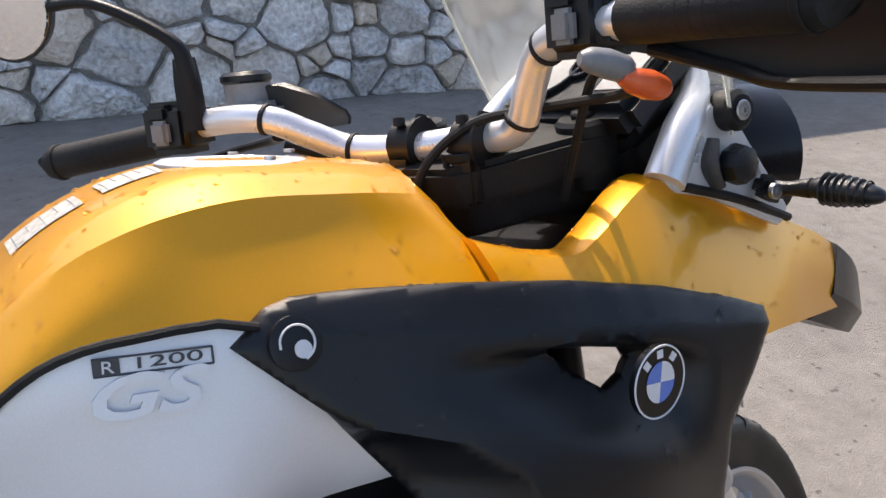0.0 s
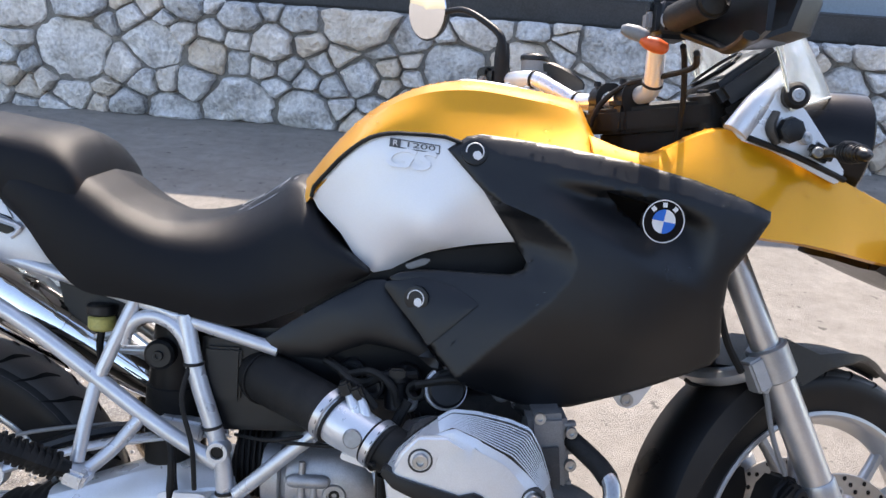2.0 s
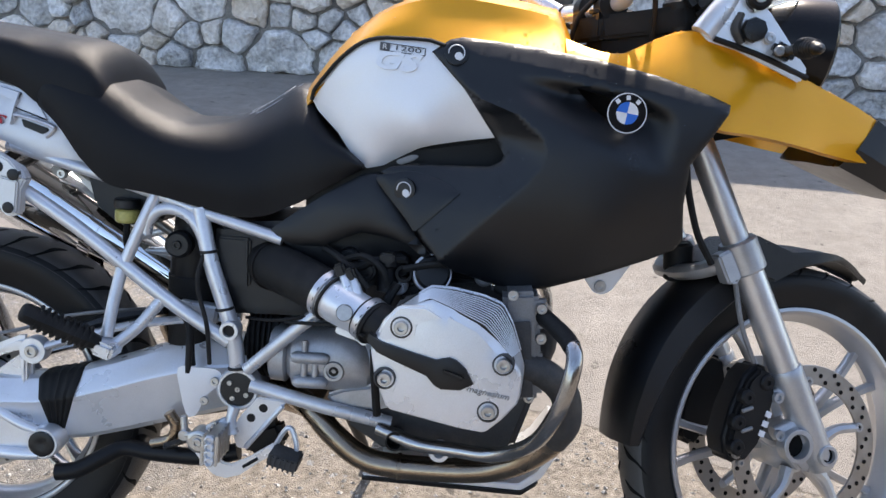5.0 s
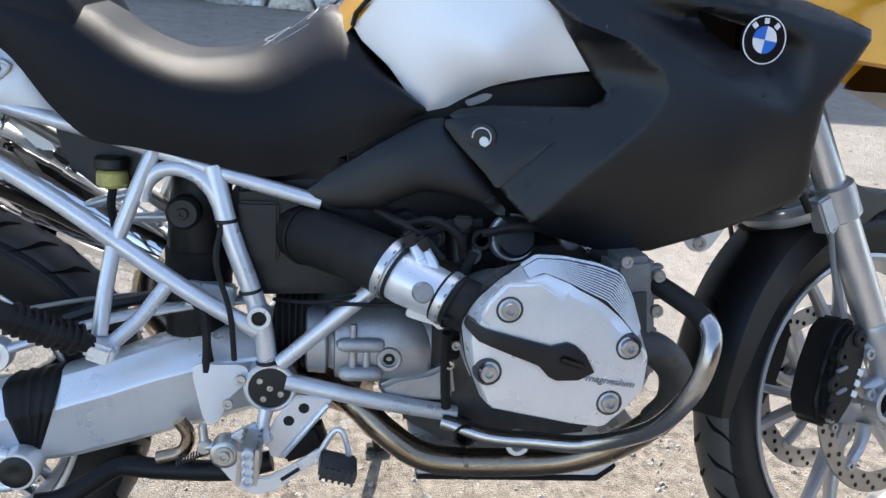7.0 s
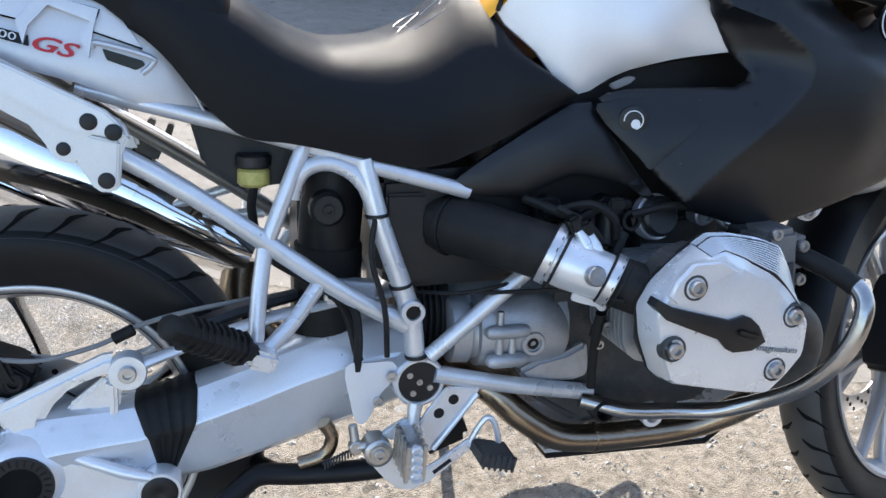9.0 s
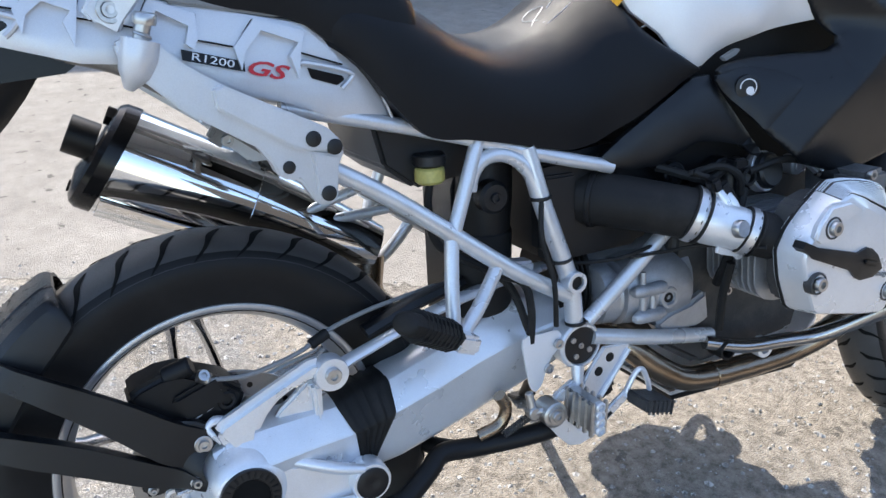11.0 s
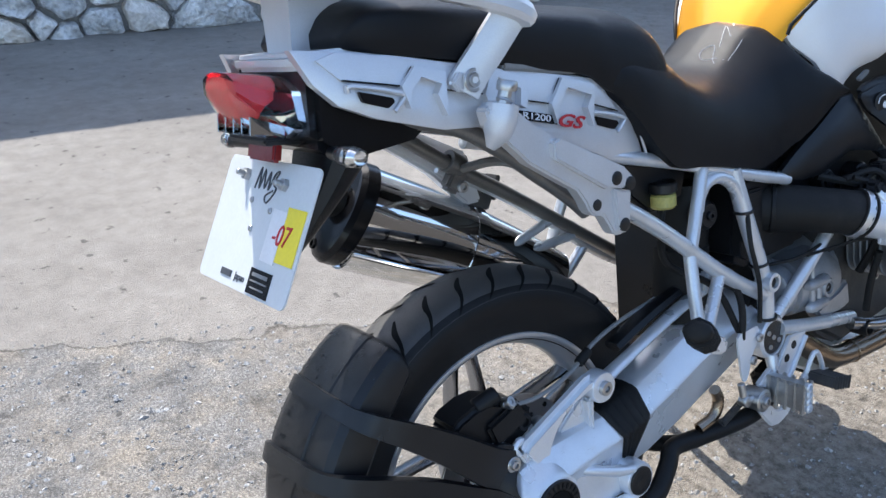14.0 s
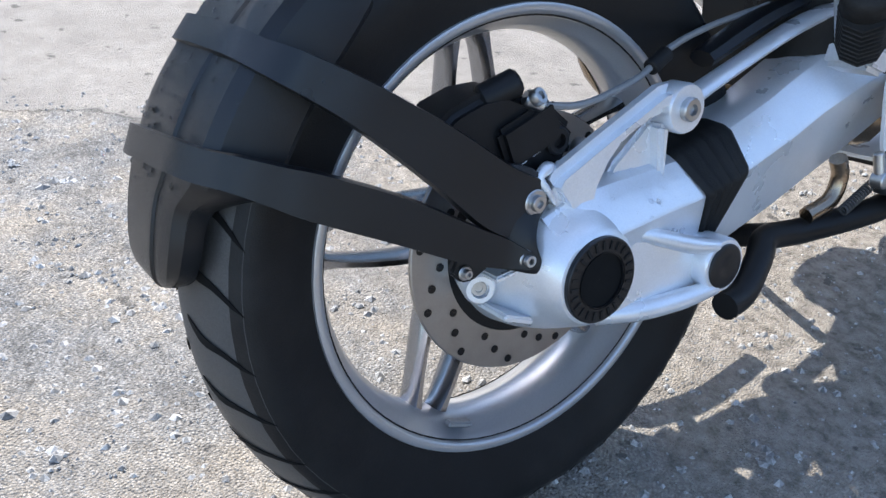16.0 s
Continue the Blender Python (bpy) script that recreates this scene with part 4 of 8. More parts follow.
for side in (-1, 1):
    fairings.append(part("side_fairing", panel(FAIR_OUT, lambda x, z: side * (fair_out(x, z) - duct_depth(x, z)), 0.008, 0.0065, 0.0025, cuts=fair_cuts + list(zip(VENT, VENT[1:] + VENT[:1])), hole=VENT), BLACK_PLASTIC, bike, "matt black textured plastic fairing", sharp=60))

# lower panel behind the groove, and the dark gap under the silver panel
low_y = surface_through([(0.571, 0.698, 0.150), (0.70, 0.785, 0.165), (0.745, 0.79, 0.172), (0.84, 0.69, 0.192), (0.72, 0.71, 0.178), (0.648, 0.68, 0.165), (0.70, 0.745, 0.176)])
LOW_OUT = [(0.566, 0.698), (0.600, 0.724), (0.66, 0.765), (0.718, 0.800), (0.745, 0.803), (0.752, 0.790), (0.818, 0.703), (0.845, 0.672), (0.835, 0.668), (0.80, 0.693), (0.76, 0.702), (0.723, 0.706), (0.69, 0.692), (0.655, 0.676), (0.61, 0.674), (0.571, 0.683)]
for side in (-1, 1):
    part("lower_panel", panel(LOW_OUT, lambda x, z: side * low_y(x, z), 0.01, 0.015, 0.006), BLACK_PLASTIC, bike, "matt black plastic panel")
part("inner_cover", prism([(0.62, 0.78), (0.78, 0.85), (0.95, 0.88), (1.04, 0.89), (1.10, 0.82), (1.20, 0.78), (1.20, 0.72), (1.0, 0.655), (0.92, 0.63), (0.72, 0.63), (0.62, 0.68)], -0.135, 0.135, 0.01), BLACK_METAL, bike, "dark inner cover under the tank")

part("panel_tab", prism([(0.772, 0.826), (0.800, 0.838), (0.812, 0.836), (0.803, 0.828), (0.780, 0.819)], -0.160, -0.152, 0.002), GREY_PLASTIC, bike, "small grey panel tab")

# quarter-turn fasteners on the panels
for x, y, z, way in ((0.8645, -fair_out(0.8645, 1.0) - 0.003, 1.0, (0.05, -1, 0.25)), (0.7935, -fair_out(0.7935, 0.7825) - 0.0055, 0.7825, (-0.38, -1, 0.0))):
    way = Vector(way).normalized()
    c = Vector((x, y, z))
    f = part("panel_fastener", lathe([(0.019, -0.004), (0.019, 0.002), (0.0165, 0.003), (0.0, 0.0025)], c, way, 28), BLACK_PLASTIC, bike, "round quarter-turn fastener with white marks")
    u, v, w = axes_for(way)
    c2 = c + way * 0.0035
    part("mark", tube([c2 + 0.0125 * (math.cos(a) * u + math.sin(a) * v) for a in [1.9 + 0.5 * k for k in range(10)]], 0.0009, 6, 3), WHITE_PRINT, f)
    part("dot", lathe([(0.0065, 0), (0.006, 0.001), (0, 0.0012)], c2 + Vector((0.0035, 0, -0.005)), way, 20), WHITE_PRINT, f)

pad_out = curve_outline([(0.745, 0.795), (0.770, 0.806), (0.805, 0.812), (0.850, 0.802), (0.880, 0.786), (0.874, 0.776), (0.825, 0.728), (0.812, 0.720), (0.800, 0.735)], 3)
part("raised_pad", panel(pad_out, lambda x, z: -(fair_out(x, z) + 0.0045), 0.006, 0.012, 0.003), BLACK_PLASTIC, fairings[0], sharp=40)

# round emblem: black ring, blue and white quarters; its letters become plain bars
em = Vector((1.1225, -0.2725, 0.9225))
em_way = Vector((0.10, -1, -0.02)).normalized()
emblem = part("round_emblem", lathe([(0.0295, -0.0035), (0.0295, 0.001), (0.0285, 0.0018), (0.0, 0.0018)], em, em_way, 48), BLACK_GLOSS, bike, "round black badge with blue and white quarters")
er = Vector((0, 0, 1)).cross(-em_way).normalized() * -1
er = Vector((1, 0, 0)) - em_way * em_way.x
er.normalize()
eu = Vector((0, 0, 1)) - em_way * em_way.z
eu.normalize()
part("badge_rim", tube([em + em_way * 0.002 + 0.0288 * (math.cos(2 * math.pi * k / 40) * er + math.sin(2 * math.pi * k / 40) * eu) for k in range(41)], 0.0008, 6, 1), WHITE_PRINT, emblem)
tilt = radians(-8)
for q in range(4):
    pts = [em + em_way * 0.0025] + [em + em_way * 0.0025 + 0.0165 * (math.cos(tilt + math.pi / 2 * (q + k / 10)) * er + math.sin(tilt + math.pi / 2 * (q + k / 10)) * eu) for k in range(11)]
    bm = mesh_from(pts, [tuple(range(12))])
    part("quarter", bm, BLUE_PRINT if q % 2 else WHITE_PRINT, emblem)
for a in (48, 90, 132):
    d = math.cos(radians(a)) * er + math.sin(radians(a)) * eu
    part("mark_bar", box((0, 0, 0), (0.006, 0.0008, 0.0065), bevel=0), WHITE_PRINT, emblem).matrix_local = Matrix.Translation(em + em_way * 0.0022 + d * 0.0225) @ Matrix.Rotation(radians(90 - a), 4, "Y")

# yellow front cowl sides and beak: x, inner top y z, shoulder y z, lower y z
COWL = [
    (1.035, 0.135, 1.036, 0.165, 1.034, 0.212, 0.985),
    (1.085, 0.155, 1.018, 0.185, 1.016, 0.222, 0.975),
    (1.115, 0.165, 1.014, 0.192, 1.012, 0.228, 0.968),
    (1.15, 0.160, 1.028, 0.188, 1.026, 0.235, 0.955),
    (1.19, 0.148, 1.048, 0.178, 1.045, 0.238, 0.940),
    (1.232, 0.132, 1.060, 0.166, 1.056, 0.236, 0.915),
    (1.275, 0.122, 1.048, 0.160, 1.042, 0.230, 0.905),
    (1.33, 0.116, 1.030, 0.155, 1.023, 0.216, 0.900),
    (1.40, 0.106, 1.008, 0.152, 1.000, 0.194, 0.889),
    (1.455, 0.098, 0.985, 0.146, 0.976, 0.172, 0.878),
    (1.50, 0.092, 0.965, 0.139, 0.958, 0.156, 0.870),
    (1.53, 0.086, 0.950, 0.133, 0.943, 0.147, 0.866),
    (1.555, 0.080, 0.936, 0.127, 0.930, 0.140, 0.864),
]
cowl_rings = {}
for side in (-1, 1):
    rings = []
    for k in range(41):
        x = 1.035 + (1.555 - 1.035) * k / 40
        y0, z0, y1, z1, y2, z2 = smooth_between(COWL, x)
        face = [Vector((x, side * (y1 + (y2 - y1) * k / 8 + 0.006 * math.sin(math.pi * k / 8)), z1 + (z2 - z1) * k / 8)) for k in range(9)]
        up = [Vector((x, side * y0, z0)), Vector((x, side * (y0 * 0.3 + y1 * 0.7), z0 * 0.3 + z1 * 0.7 + 0.001))] + face
        rings.append(up + [p - Vector((0, side * 0.012, 0.004)) for p in reversed(up)])
    cowl_rings[side] = part("front_cowl", loft(rings), YELLOW, bike, "glossy golden yellow front cowl side", sharp=24)
cowl_right = cowl_rings[-1]
# centre of the beak between the sides
rings = []
for k in range(16):
    x = 1.33 + 0.22 * k / 15
    y0, z0, *_ = smooth_between(COWL, x)
    rings.append([Vector((x, y, z0 + 0.012 * (1 - (y / y0) ** 2) - d)) for d in (0.0, 0.012) for y in ([-y0, -y0 / 2, 0, y0 / 2, y0] if d == 0 else [y0, y0 / 2, 0, -y0 / 2, -y0])])
part("beak_top", loft(rings), YELLOW, bike, "glossy golden yellow beak")
# black tip of the beak
TIP = [(1.520, 0.156, 0.944, 0.858), (1.56, 0.148, 0.922, 0.838), (1.60, 0.132, 0.897, 0.818), (1.645, 0.104, 0.866, 0.800), (1.68, 0.055, 0.845, 0.797), (1.70, 0.015, 0.830, 0.800)]
rings = []
for k in range(21):
    x = 1.52 + 0.18 * k / 20
    y, zt, zb = smooth_between(TIP, x)
    rings.append([Vector((x + 0.06 * (b - 0.5) * (1 - k / 20), a * y, zb + (zt - zb) * b)) for a, b in ((-0.88, 0.90), (-0.6, 1.0), (0, 1.03), (0.6, 1.0), (0.88, 0.90), (1.0, 0.35), (0.9, 0.0), (0.6, -0.02), (0, 0.0), (-0.6, -0.02), (-0.9, 0.0), (-1.0, 0.35))])
part("beak_tip", loft(rings), BLACK_PLASTIC, bike, "matt black plastic beak tip")

# seats
SEAT_F = [  # x, top z, top half width, side half width, bottom z
    (0.148, 0.905, 0.100, 0.125, 0.885), (0.165, 0.938, 0.120, 0.146, 0.880), (0.20, 0.950, 0.130, 0.155, 0.852), (0.245, 0.950, 0.132, 0.160, 0.795), (0.29, 0.931, 0.130, 0.160, 0.757),
    (0.345, 0.897, 0.124, 0.158, 0.748), (0.41, 0.878, 0.112, 0.154, 0.735), (0.465, 0.883, 0.098, 0.150, 0.722), (0.515, 0.902, 0.082, 0.148, 0.714), (0.557, 0.931, 0.074, 0.146, 0.720),
    (0.59, 0.948, 0.08, 0.150, 0.735), (0.612, 0.942, 0.094, 0.155, 0.745), (0.64, 0.902, 0.122, 0.163, 0.762), (0.68, 0.860, 0.146, 0.167, 0.787), (0.72, 0.818, 0.158, 0.168, 0.808)]


def seat_ring(rows, x, lean=0.0):
    zt, w, ws, zb = smooth_between(rows, x)
    h = zt - zb
    half = glide([(x, 0, zt), (x, w * 0.6, zt - 0.008 * (h > 0.05)), (x, w, zt - min(0.020, h * 0.2)), (x, w * 0.40 + ws * 0.60 + 0.008, zt - h * 0.34), (x, ws + 0.001, zt - h * 0.70), (x, ws - 0.006, zb)], 4)
    right = [Vector((p.x, -p.y, p.z)) for p in half]
    return [*reversed(right), *half[1:]]


part("rider_seat", loft([seat_ring(SEAT_F, 0.148 + (0.72 - 0.148) * k / 56) for k in range(57)]), SEAT, bike, "smooth black vinyl rider seat, dipped in the middle", sharp=60)
SEAT_R = [(-0.225, 1.005, 0.085, 0.10, 0.988), (-0.20, 1.038, 0.105, 0.125, 0.980), (-0.15, 1.045, 0.115, 0.135, 0.970), (-0.07, 1.038, 0.118, 0.140, 0.955), (0.02, 1.027, 0.118, 0.145, 0.935), (0.13, 1.015, 0.118, 0.148, 0.910), (0.165, 1.010, 0.116, 0.150, 0.885), (0.205, 1.006, 0.115, 0.152, 0.874), (0.238, 0.998, 0.114, 0.153, 0.866), (0.262, 0.980, 0.112, 0.151, 0.862), (0.278, 0.950, 0.107, 0.146, 0.864), (0.286, 0.908, 0.098, 0.132, 0.872)]
part("passenger_seat", loft([seat_ring(SEAT_R, -0.225 + 0.511 * k / 48) for k in range(49)]), SEAT, bike, "raised black vinyl passenger seat", sharp=60)


# ---- frame ----
def pipe(name, pts, r, mat=None, parent=None, label="", n=14, steps=6, flat=1.0):
    return part(name, tube(pts, r, n, steps, True, flat), mat or FRAME_PAINT, parent or bike, label)


for s in (-1, 1):
    y = lambda v: s * v
    lab = "silver painted steel tube"
    pipe("main_tube", [(0.100, y(0.150), 0.762), (0.230, y(0.150), 0.683), (0.398, y(0.150), 0.560), (0.500, y(0.150), 0.498)], 0.0125, label=lab)
    pipe("frame_arch", [(0.348, y(0.138), 0.676), (0.353, y(0.138), 0.697), (0.368, y(0.138), 0.715), (0.3925, y(0.138), 0.721), (0.418, y(0.139), 0.713), (0.438, y(0.141), 0.695), (0.450, y(0.143), 0.672)], 0.0105, label=lab)
    pipe("upright_tube", [(0.440, y(0.135), 0.725), (0.463, y(0.145), 0.637), (0.503, y(0.150), 0.522), (0.514, y(0.148), 0.450)], 0.014, label=lab)
    pipe("seat_strut", [(0.366, y(0.135), 0.748), (0.342, y(0.143), 0.690), (0.315, y(0.150), 0.622)], 0.0105, label=lab)
    pipe("seat_rail", [(0.10, y(0.120), 0.812), (0.250, y(0.128), 0.775), (0.370, y(0.132), 0.742), (0.448, y(0.135), 0.717), (0.585, y(0.140), 0.680)], 0.0105, label=lab)
    pipe("peg_strut", [(0.312, y(0.150), 0.618), (0.302, y(0.165), 0.555), (0.296, y(0.178), 0.500)], 0.0105, label=lab)
    pipe("peg_strut", [(0.384, y(0.150), 0.568), (0.345, y(0.163), 0.518), (0.305, y(0.178), 0.482)], 0.0105, label=lab)
    pipe("engine_strut", [(0.532, y(0.155), 0.452), (0.600, y(0.165), 0.515), (0.672, y(0.170), 0.580)], 0.0115, label=lab)
    pipe("lower_tube", [(0.540, y(0.155), 0.425), (0.660, y(0.158), 0.398), (0.785, y(0.150), 0.372)], 0.0125, label=lab)
    pivot = part("pivot_boss", lathe([(0.037, -0.03), (0.037, 0.0), (0.034, 0.003), (0.0305, 0.003), (0.030, -0.004), (0.0, -0.004)], (0.518, y(0.158), 0.416), (0, s, 0), 40), FRAME_PAINT, bike, "silver swingarm pivot boss")
    part("cover", lathe([(0.0298, -0.004), (0.0295, 0.001), (0.0, 0.002)], (0.518, y(0.158), 0.416), (0, s, 0), 36), BLACK_PLASTIC, pivot, "round black cover with screws")
    for k, (a, b) in enumerate(((0.0, 0.0), (-0.014, 0.011), (0.015, -0.009), (-0.009, -0.016))):
        part("screw", bolt((0.518 + a, y(0.159), 0.416 + b), (0, s, 0), 0.0045, 0.003), STEEL, pivot)
    part("tube_bush", ring((0.504, y(0.142), 0.522), (0, s, 0), 0.0165, 0.0105, 0.030), FRAME_PAINT, bike, "open silver tube bush")
    part("bush_core", rod((0.504, y(0.142), 0.522), (0.504, y(0.167), 0.522), 0.0105), BLACK_METAL, bike)
    # passenger footrest
    peg = part("passenger_footrest", box((0.302, y(0.188), 0.484), (0.036, 0.05, 0.026), (0, 20, 0), 0.005), FRAME_PAINT, bike, "folding passenger footrest with ribbed black rubber")
    a, b = Vector((0.290, y(0.196), 0.493)), Vector((0.195, y(0.252), 0.553))
    d = (b - a).normalized()
    part("rubber", tube([a, a + d * 0.03, a + d * 0.10, b, b + d * 0.006], [0.016, 0.021, 0.022, 0.021, 0.014], 10, 3, flat=0.75), BLACK_RUBBER, peg, "ribbed black rubber")
    for k in range(9):
        part("rib", lathe([(0.0165, -0.002), (0.0225, -0.002), (0.0225, 0.002), (0.0165, 0.002)], a + d * (0.02 + 0.0105 * k), d, 8), BLACK_RUBBER, peg)

# ---- engine ----
part("crankcase", rounded(prism([(0.70, 0.36), (0.72, 0.62), (0.98, 0.645), (1.03, 0.60), (1.04, 0.46), (1.0, 0.33), (0.78, 0.31)], -0.135, 0.135, 0.012, 3), 0.0), DARK_CASTING, bike, "dark cast engine block")
part("gearbox", loft([[Vector((x, r * 1.05 * math.sin(a), 0.475 + r * 0.62 * math.cos(a))) for a in [2 * math.pi * k / 28 for k in range(28)]] for x, r in ((0.555, 0.075), (0.575, 0.10), (0.60, 0.118), (0.66, 0.135), (0.735, 0.142), (0.745, 0.142))]), ENGINE, bike, "grey cast gearbox", sharp=50)
def barrel(x, top, low, out):
    """A half-round section of the gearbox at x, bulging to y = -out."""
    mid, half = (top + low) / 2, (top - low) / 2
    arc = [math.pi * k / 18 for k in range(19)]
    return [Vector((x, -0.10 - (out - 0.10) * math.sin(a) ** 0.62, mid + half * math.cos(a))) for a in arc] + [Vector((x, -0.06, low)), Vector((x, -0.06, top))]


box_cover = part("gearbox_cover", loft([barrel(*r) for r in ((0.598, 0.508, 0.432, 0.146), (0.606, 0.512, 0.428, 0.150), (0.608, 0.524, 0.418, 0.158), (0.640, 0.531, 0.415, 0.161), (0.690, 0.532, 0.414, 0.162), (0.722, 0.522, 0.416, 0.160), (0.740, 0.508, 0.420, 0.155), (0.746, 0.498, 0.428, 0.148))]), ENGINE, bike, "grey cast gearbox cover", sharp=35)
part("flange", loft([barrel(*r) for r in ((0.566, 0.514, 0.432, 0.150), (0.569, 0.520, 0.426, 0.156), (0.594, 0.522, 0.424, 0.157), (0.597, 0.516, 0.430, 0.152))]), ENGINE, box_cover, sharp=35)
for x0, x1, z in ((0.617, 0.670, 0.483), (0.620, 0.668, 0.440)):
    part("rib", tube([(x0, -0.160, z), (x0 + 0.004, -0.164, z), (x1 - 0.004, -0.164, z), (x1, -0.160, z)], [0.007, 0.0105, 0.0105, 0.007], 12, 3), ENGINE, box_cover)
for x, top in ((0.633, 0.512), (0.652, 0.486)):
    part("rib", tube([(x, -0.157, 0.432), (x, -0.161, 0.452), (x, -0.160, top)], [0.006, 0.0062, 0.005], 10, 3), ENGINE, box_cover)
part("drain_boss", lathe([(0.021, -0.01), (0.0185, 0.004), (0.0165, 0.007), (0.012, 0.007), (0.0115, 0.002), (0.0, 0.002)], (0.684, -0.158, 0.461), RIGHT, 28), ENGINE, box_cover)
part("plug", bolt((0.684, -0.158, 0.461), RIGHT, 0.0085, 0.005), BLACK_METAL, box_cover)
part("engine_lower_plate", prism([(0.668, 0.414), (0.700, 0.428), (0.742, 0.436), (0.776, 0.452), (0.784, 0.400), (0.760, 0.392), (0.686, 0.392)], -0.150, -0.12, 0.006, 3), ENGINE, bike, "grey cast engine flange")
pipe("rubber_boot", [(0.515, -0.05, 0.49), (0.545, -0.05, 0.485), (0.57, -0.05, 0.483)], [0.07, 0.066, 0.07], BLACK_RUBBER, label="black rubber bellows")
for k in range(5):
    part("fold", ring((0.522 + 0.009 * k, -0.05, 0.4895 - 0.001 * k), (1, 0, 0), 0.076, 0.06, 0.004), BLACK_RUBBER, bike)


def cylinder_side(s):
    """Cylinder with cooling fins, head, valve cover with its plug strip, bolts and fins."""
    y = lambda v: s * v
    cyl = part("cylinder", tube([(0.86, y(0.13), 0.515), (0.865, y(0.28), 0.532)], [0.065, 0.062], 20, 2), DARK_CASTING, bike, "finned air-cooled cylinder")
    for k in range(9):
        part("fin", loft([[Vector((0.865 + 0.088 * math.copysign(abs(math.cos(a)) ** 0.55, math.cos(a)), y(0.142 + 0.0125 * k + e), 0.525 + 0.072 * math.copysign(abs(math.sin(a)) ** 0.55, math.sin(a)))) for a in [2 * math.pi * j / 20 for j in range(20)]] for e in (0, 0.0035)]), ENGINE, cyl)
    head = part("cylinder_head", prism([(0.785, 0.50), (0.782, 0.585), (0.805, 0.622), (0.85, 0.634), (0.945, 0.605), (0.985, 0.575), (0.99, 0.50), (0.97, 0.455), (0.90, 0.448), (0.80, 0.47)], y(0.255), y(0.300), 0.006), DARK_CASTING, bike, "grey cast cylinder head")
    for k in range(6):
        part("head_fin", box((0.985, y(0.215 + 0.014 * k), 0.54), (0.05, 0.004, 0.12), (0, -6, 0), 0.001), DARK_CASTING, head)
    part("head_front", merge(box((0.995, y(0.220), 0.560), (0.055, 0.12, 0.17), (0, -6, 0), 0.008), box((1.012, y(0.270), 0.560), (0.016, 0.012, 0.150), (0, -6, 0), 0.003), box((0.990, y(0.272), 0.560), (0.010, 0.010, 0.165), (0, -6, 0), 0.003)), GREY_CASTING, head, "grey cast head with bolts")
    for z in (0.495, 0.545, 0.590, 0.630):
        part("rib", box((1.002, y(0.268), z), (0.050, 0.014, 0.006), (0, -6, 0), 0.001), GREY_CASTING, head)
    for x, z in ((0.975, 0.640), (1.020, 0.622), (1.022, 0.575), (1.010, 0.480)):
        part("bolt", bolt((x, y(0.276), z), (0, s, 0), 0.0085, 0.008), STEEL, head)
    corners = [(0.764, 0.560), (0.780, 0.590), (0.807, 0.617), (0.837, 0.639), (0.852, 0.649), (0.885, 0.648), (0.930, 0.640), (0.960, 0.629), (0.977, 0.600), (0.990, 0.564), (0.999, 0.536), (0.996, 0.490), (0.973, 0.461), (0.947, 0.437), (0.910, 0.440), (0.842, 0.453), (0.793, 0.464), (0.772, 0.515)]
    slope = [0.004, 0.004, 0.005, 0.006, 0.010, 0.020, 0.032, 0.037, 0.029, 0.016, 0.006, 0.005, 0.005, 0.005, 0.005, 0.005, 0.005, 0.004]
    c = (0.870, 0.545)

    def inset(k):
        """The outline drawn in by k of its slope at each corner."""
        out = []
        for (a, b), w in zip(corners, slope):
            d = math.hypot(a - c[0], b - c[1])
            out.append((c[0] + (a - c[0]) * (1 - k * w / d), c[1] + (b - c[1]) * (1 - k * w / d)))
        return softened(out)

    base = inset(0.0)
    rings = [[Vector((a, y(out), b)) for a, b in inset(k)] for out, k in ((0.288, 0.0), (0.306, 0.0), (0.312, 0.12), (0.334, 0.80), (0.340, 1.0), (0.3435, 1.5))]
    rings += [[Vector((c[0] + (a - c[0]) * k, y(out), c[1] + (b - c[1]) * k)) for a, b in inset(1.0)] for out, k in ((0.3455, 0.85), (0.347, 0.6), (0.3475, 0.3))]
    cover = part("valve_cover", loft(rings), ALLOY, bike, "silver magnesium valve cover", sharp=22)
    part("gasket", loft([[Vector((c[0] + (a - c[0]) * 1.012, y(out), c[1] + (b - c[1]) * 1.015)) for a, b in base] for out in (0.290, 0.2955)]), BLACK_RUBBER, cover, "black gasket edge")
    part("boss_field", prism([(0.778, 0.582), (0.786, 0.604), (0.808, 0.628), (0.848, 0.630), (0.880, 0.612), (0.858, 0.606), (0.838, 0.598), (0.836, 0.582), (0.822, 0.572), (0.79, 0.573)], y(0.335), y(0.3495), 0.004, 3), ALLOY, cover)
    part("boss_field", prism([(0.776, 0.520), (0.790, 0.535), (0.808, 0.530), (0.815, 0.512), (0.808, 0.492), (0.790, 0.494)], y(0.335), y(0.3488), 0.004, 3), ALLOY, cover)
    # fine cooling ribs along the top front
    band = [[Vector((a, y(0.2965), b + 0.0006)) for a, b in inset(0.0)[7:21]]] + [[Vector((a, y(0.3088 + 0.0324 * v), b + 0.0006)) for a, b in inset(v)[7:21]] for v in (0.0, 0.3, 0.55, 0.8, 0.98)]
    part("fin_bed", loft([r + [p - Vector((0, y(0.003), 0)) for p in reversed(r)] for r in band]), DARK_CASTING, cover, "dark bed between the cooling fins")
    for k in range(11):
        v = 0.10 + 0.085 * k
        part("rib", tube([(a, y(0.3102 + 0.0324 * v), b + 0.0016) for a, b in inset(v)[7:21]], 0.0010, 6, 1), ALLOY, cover)
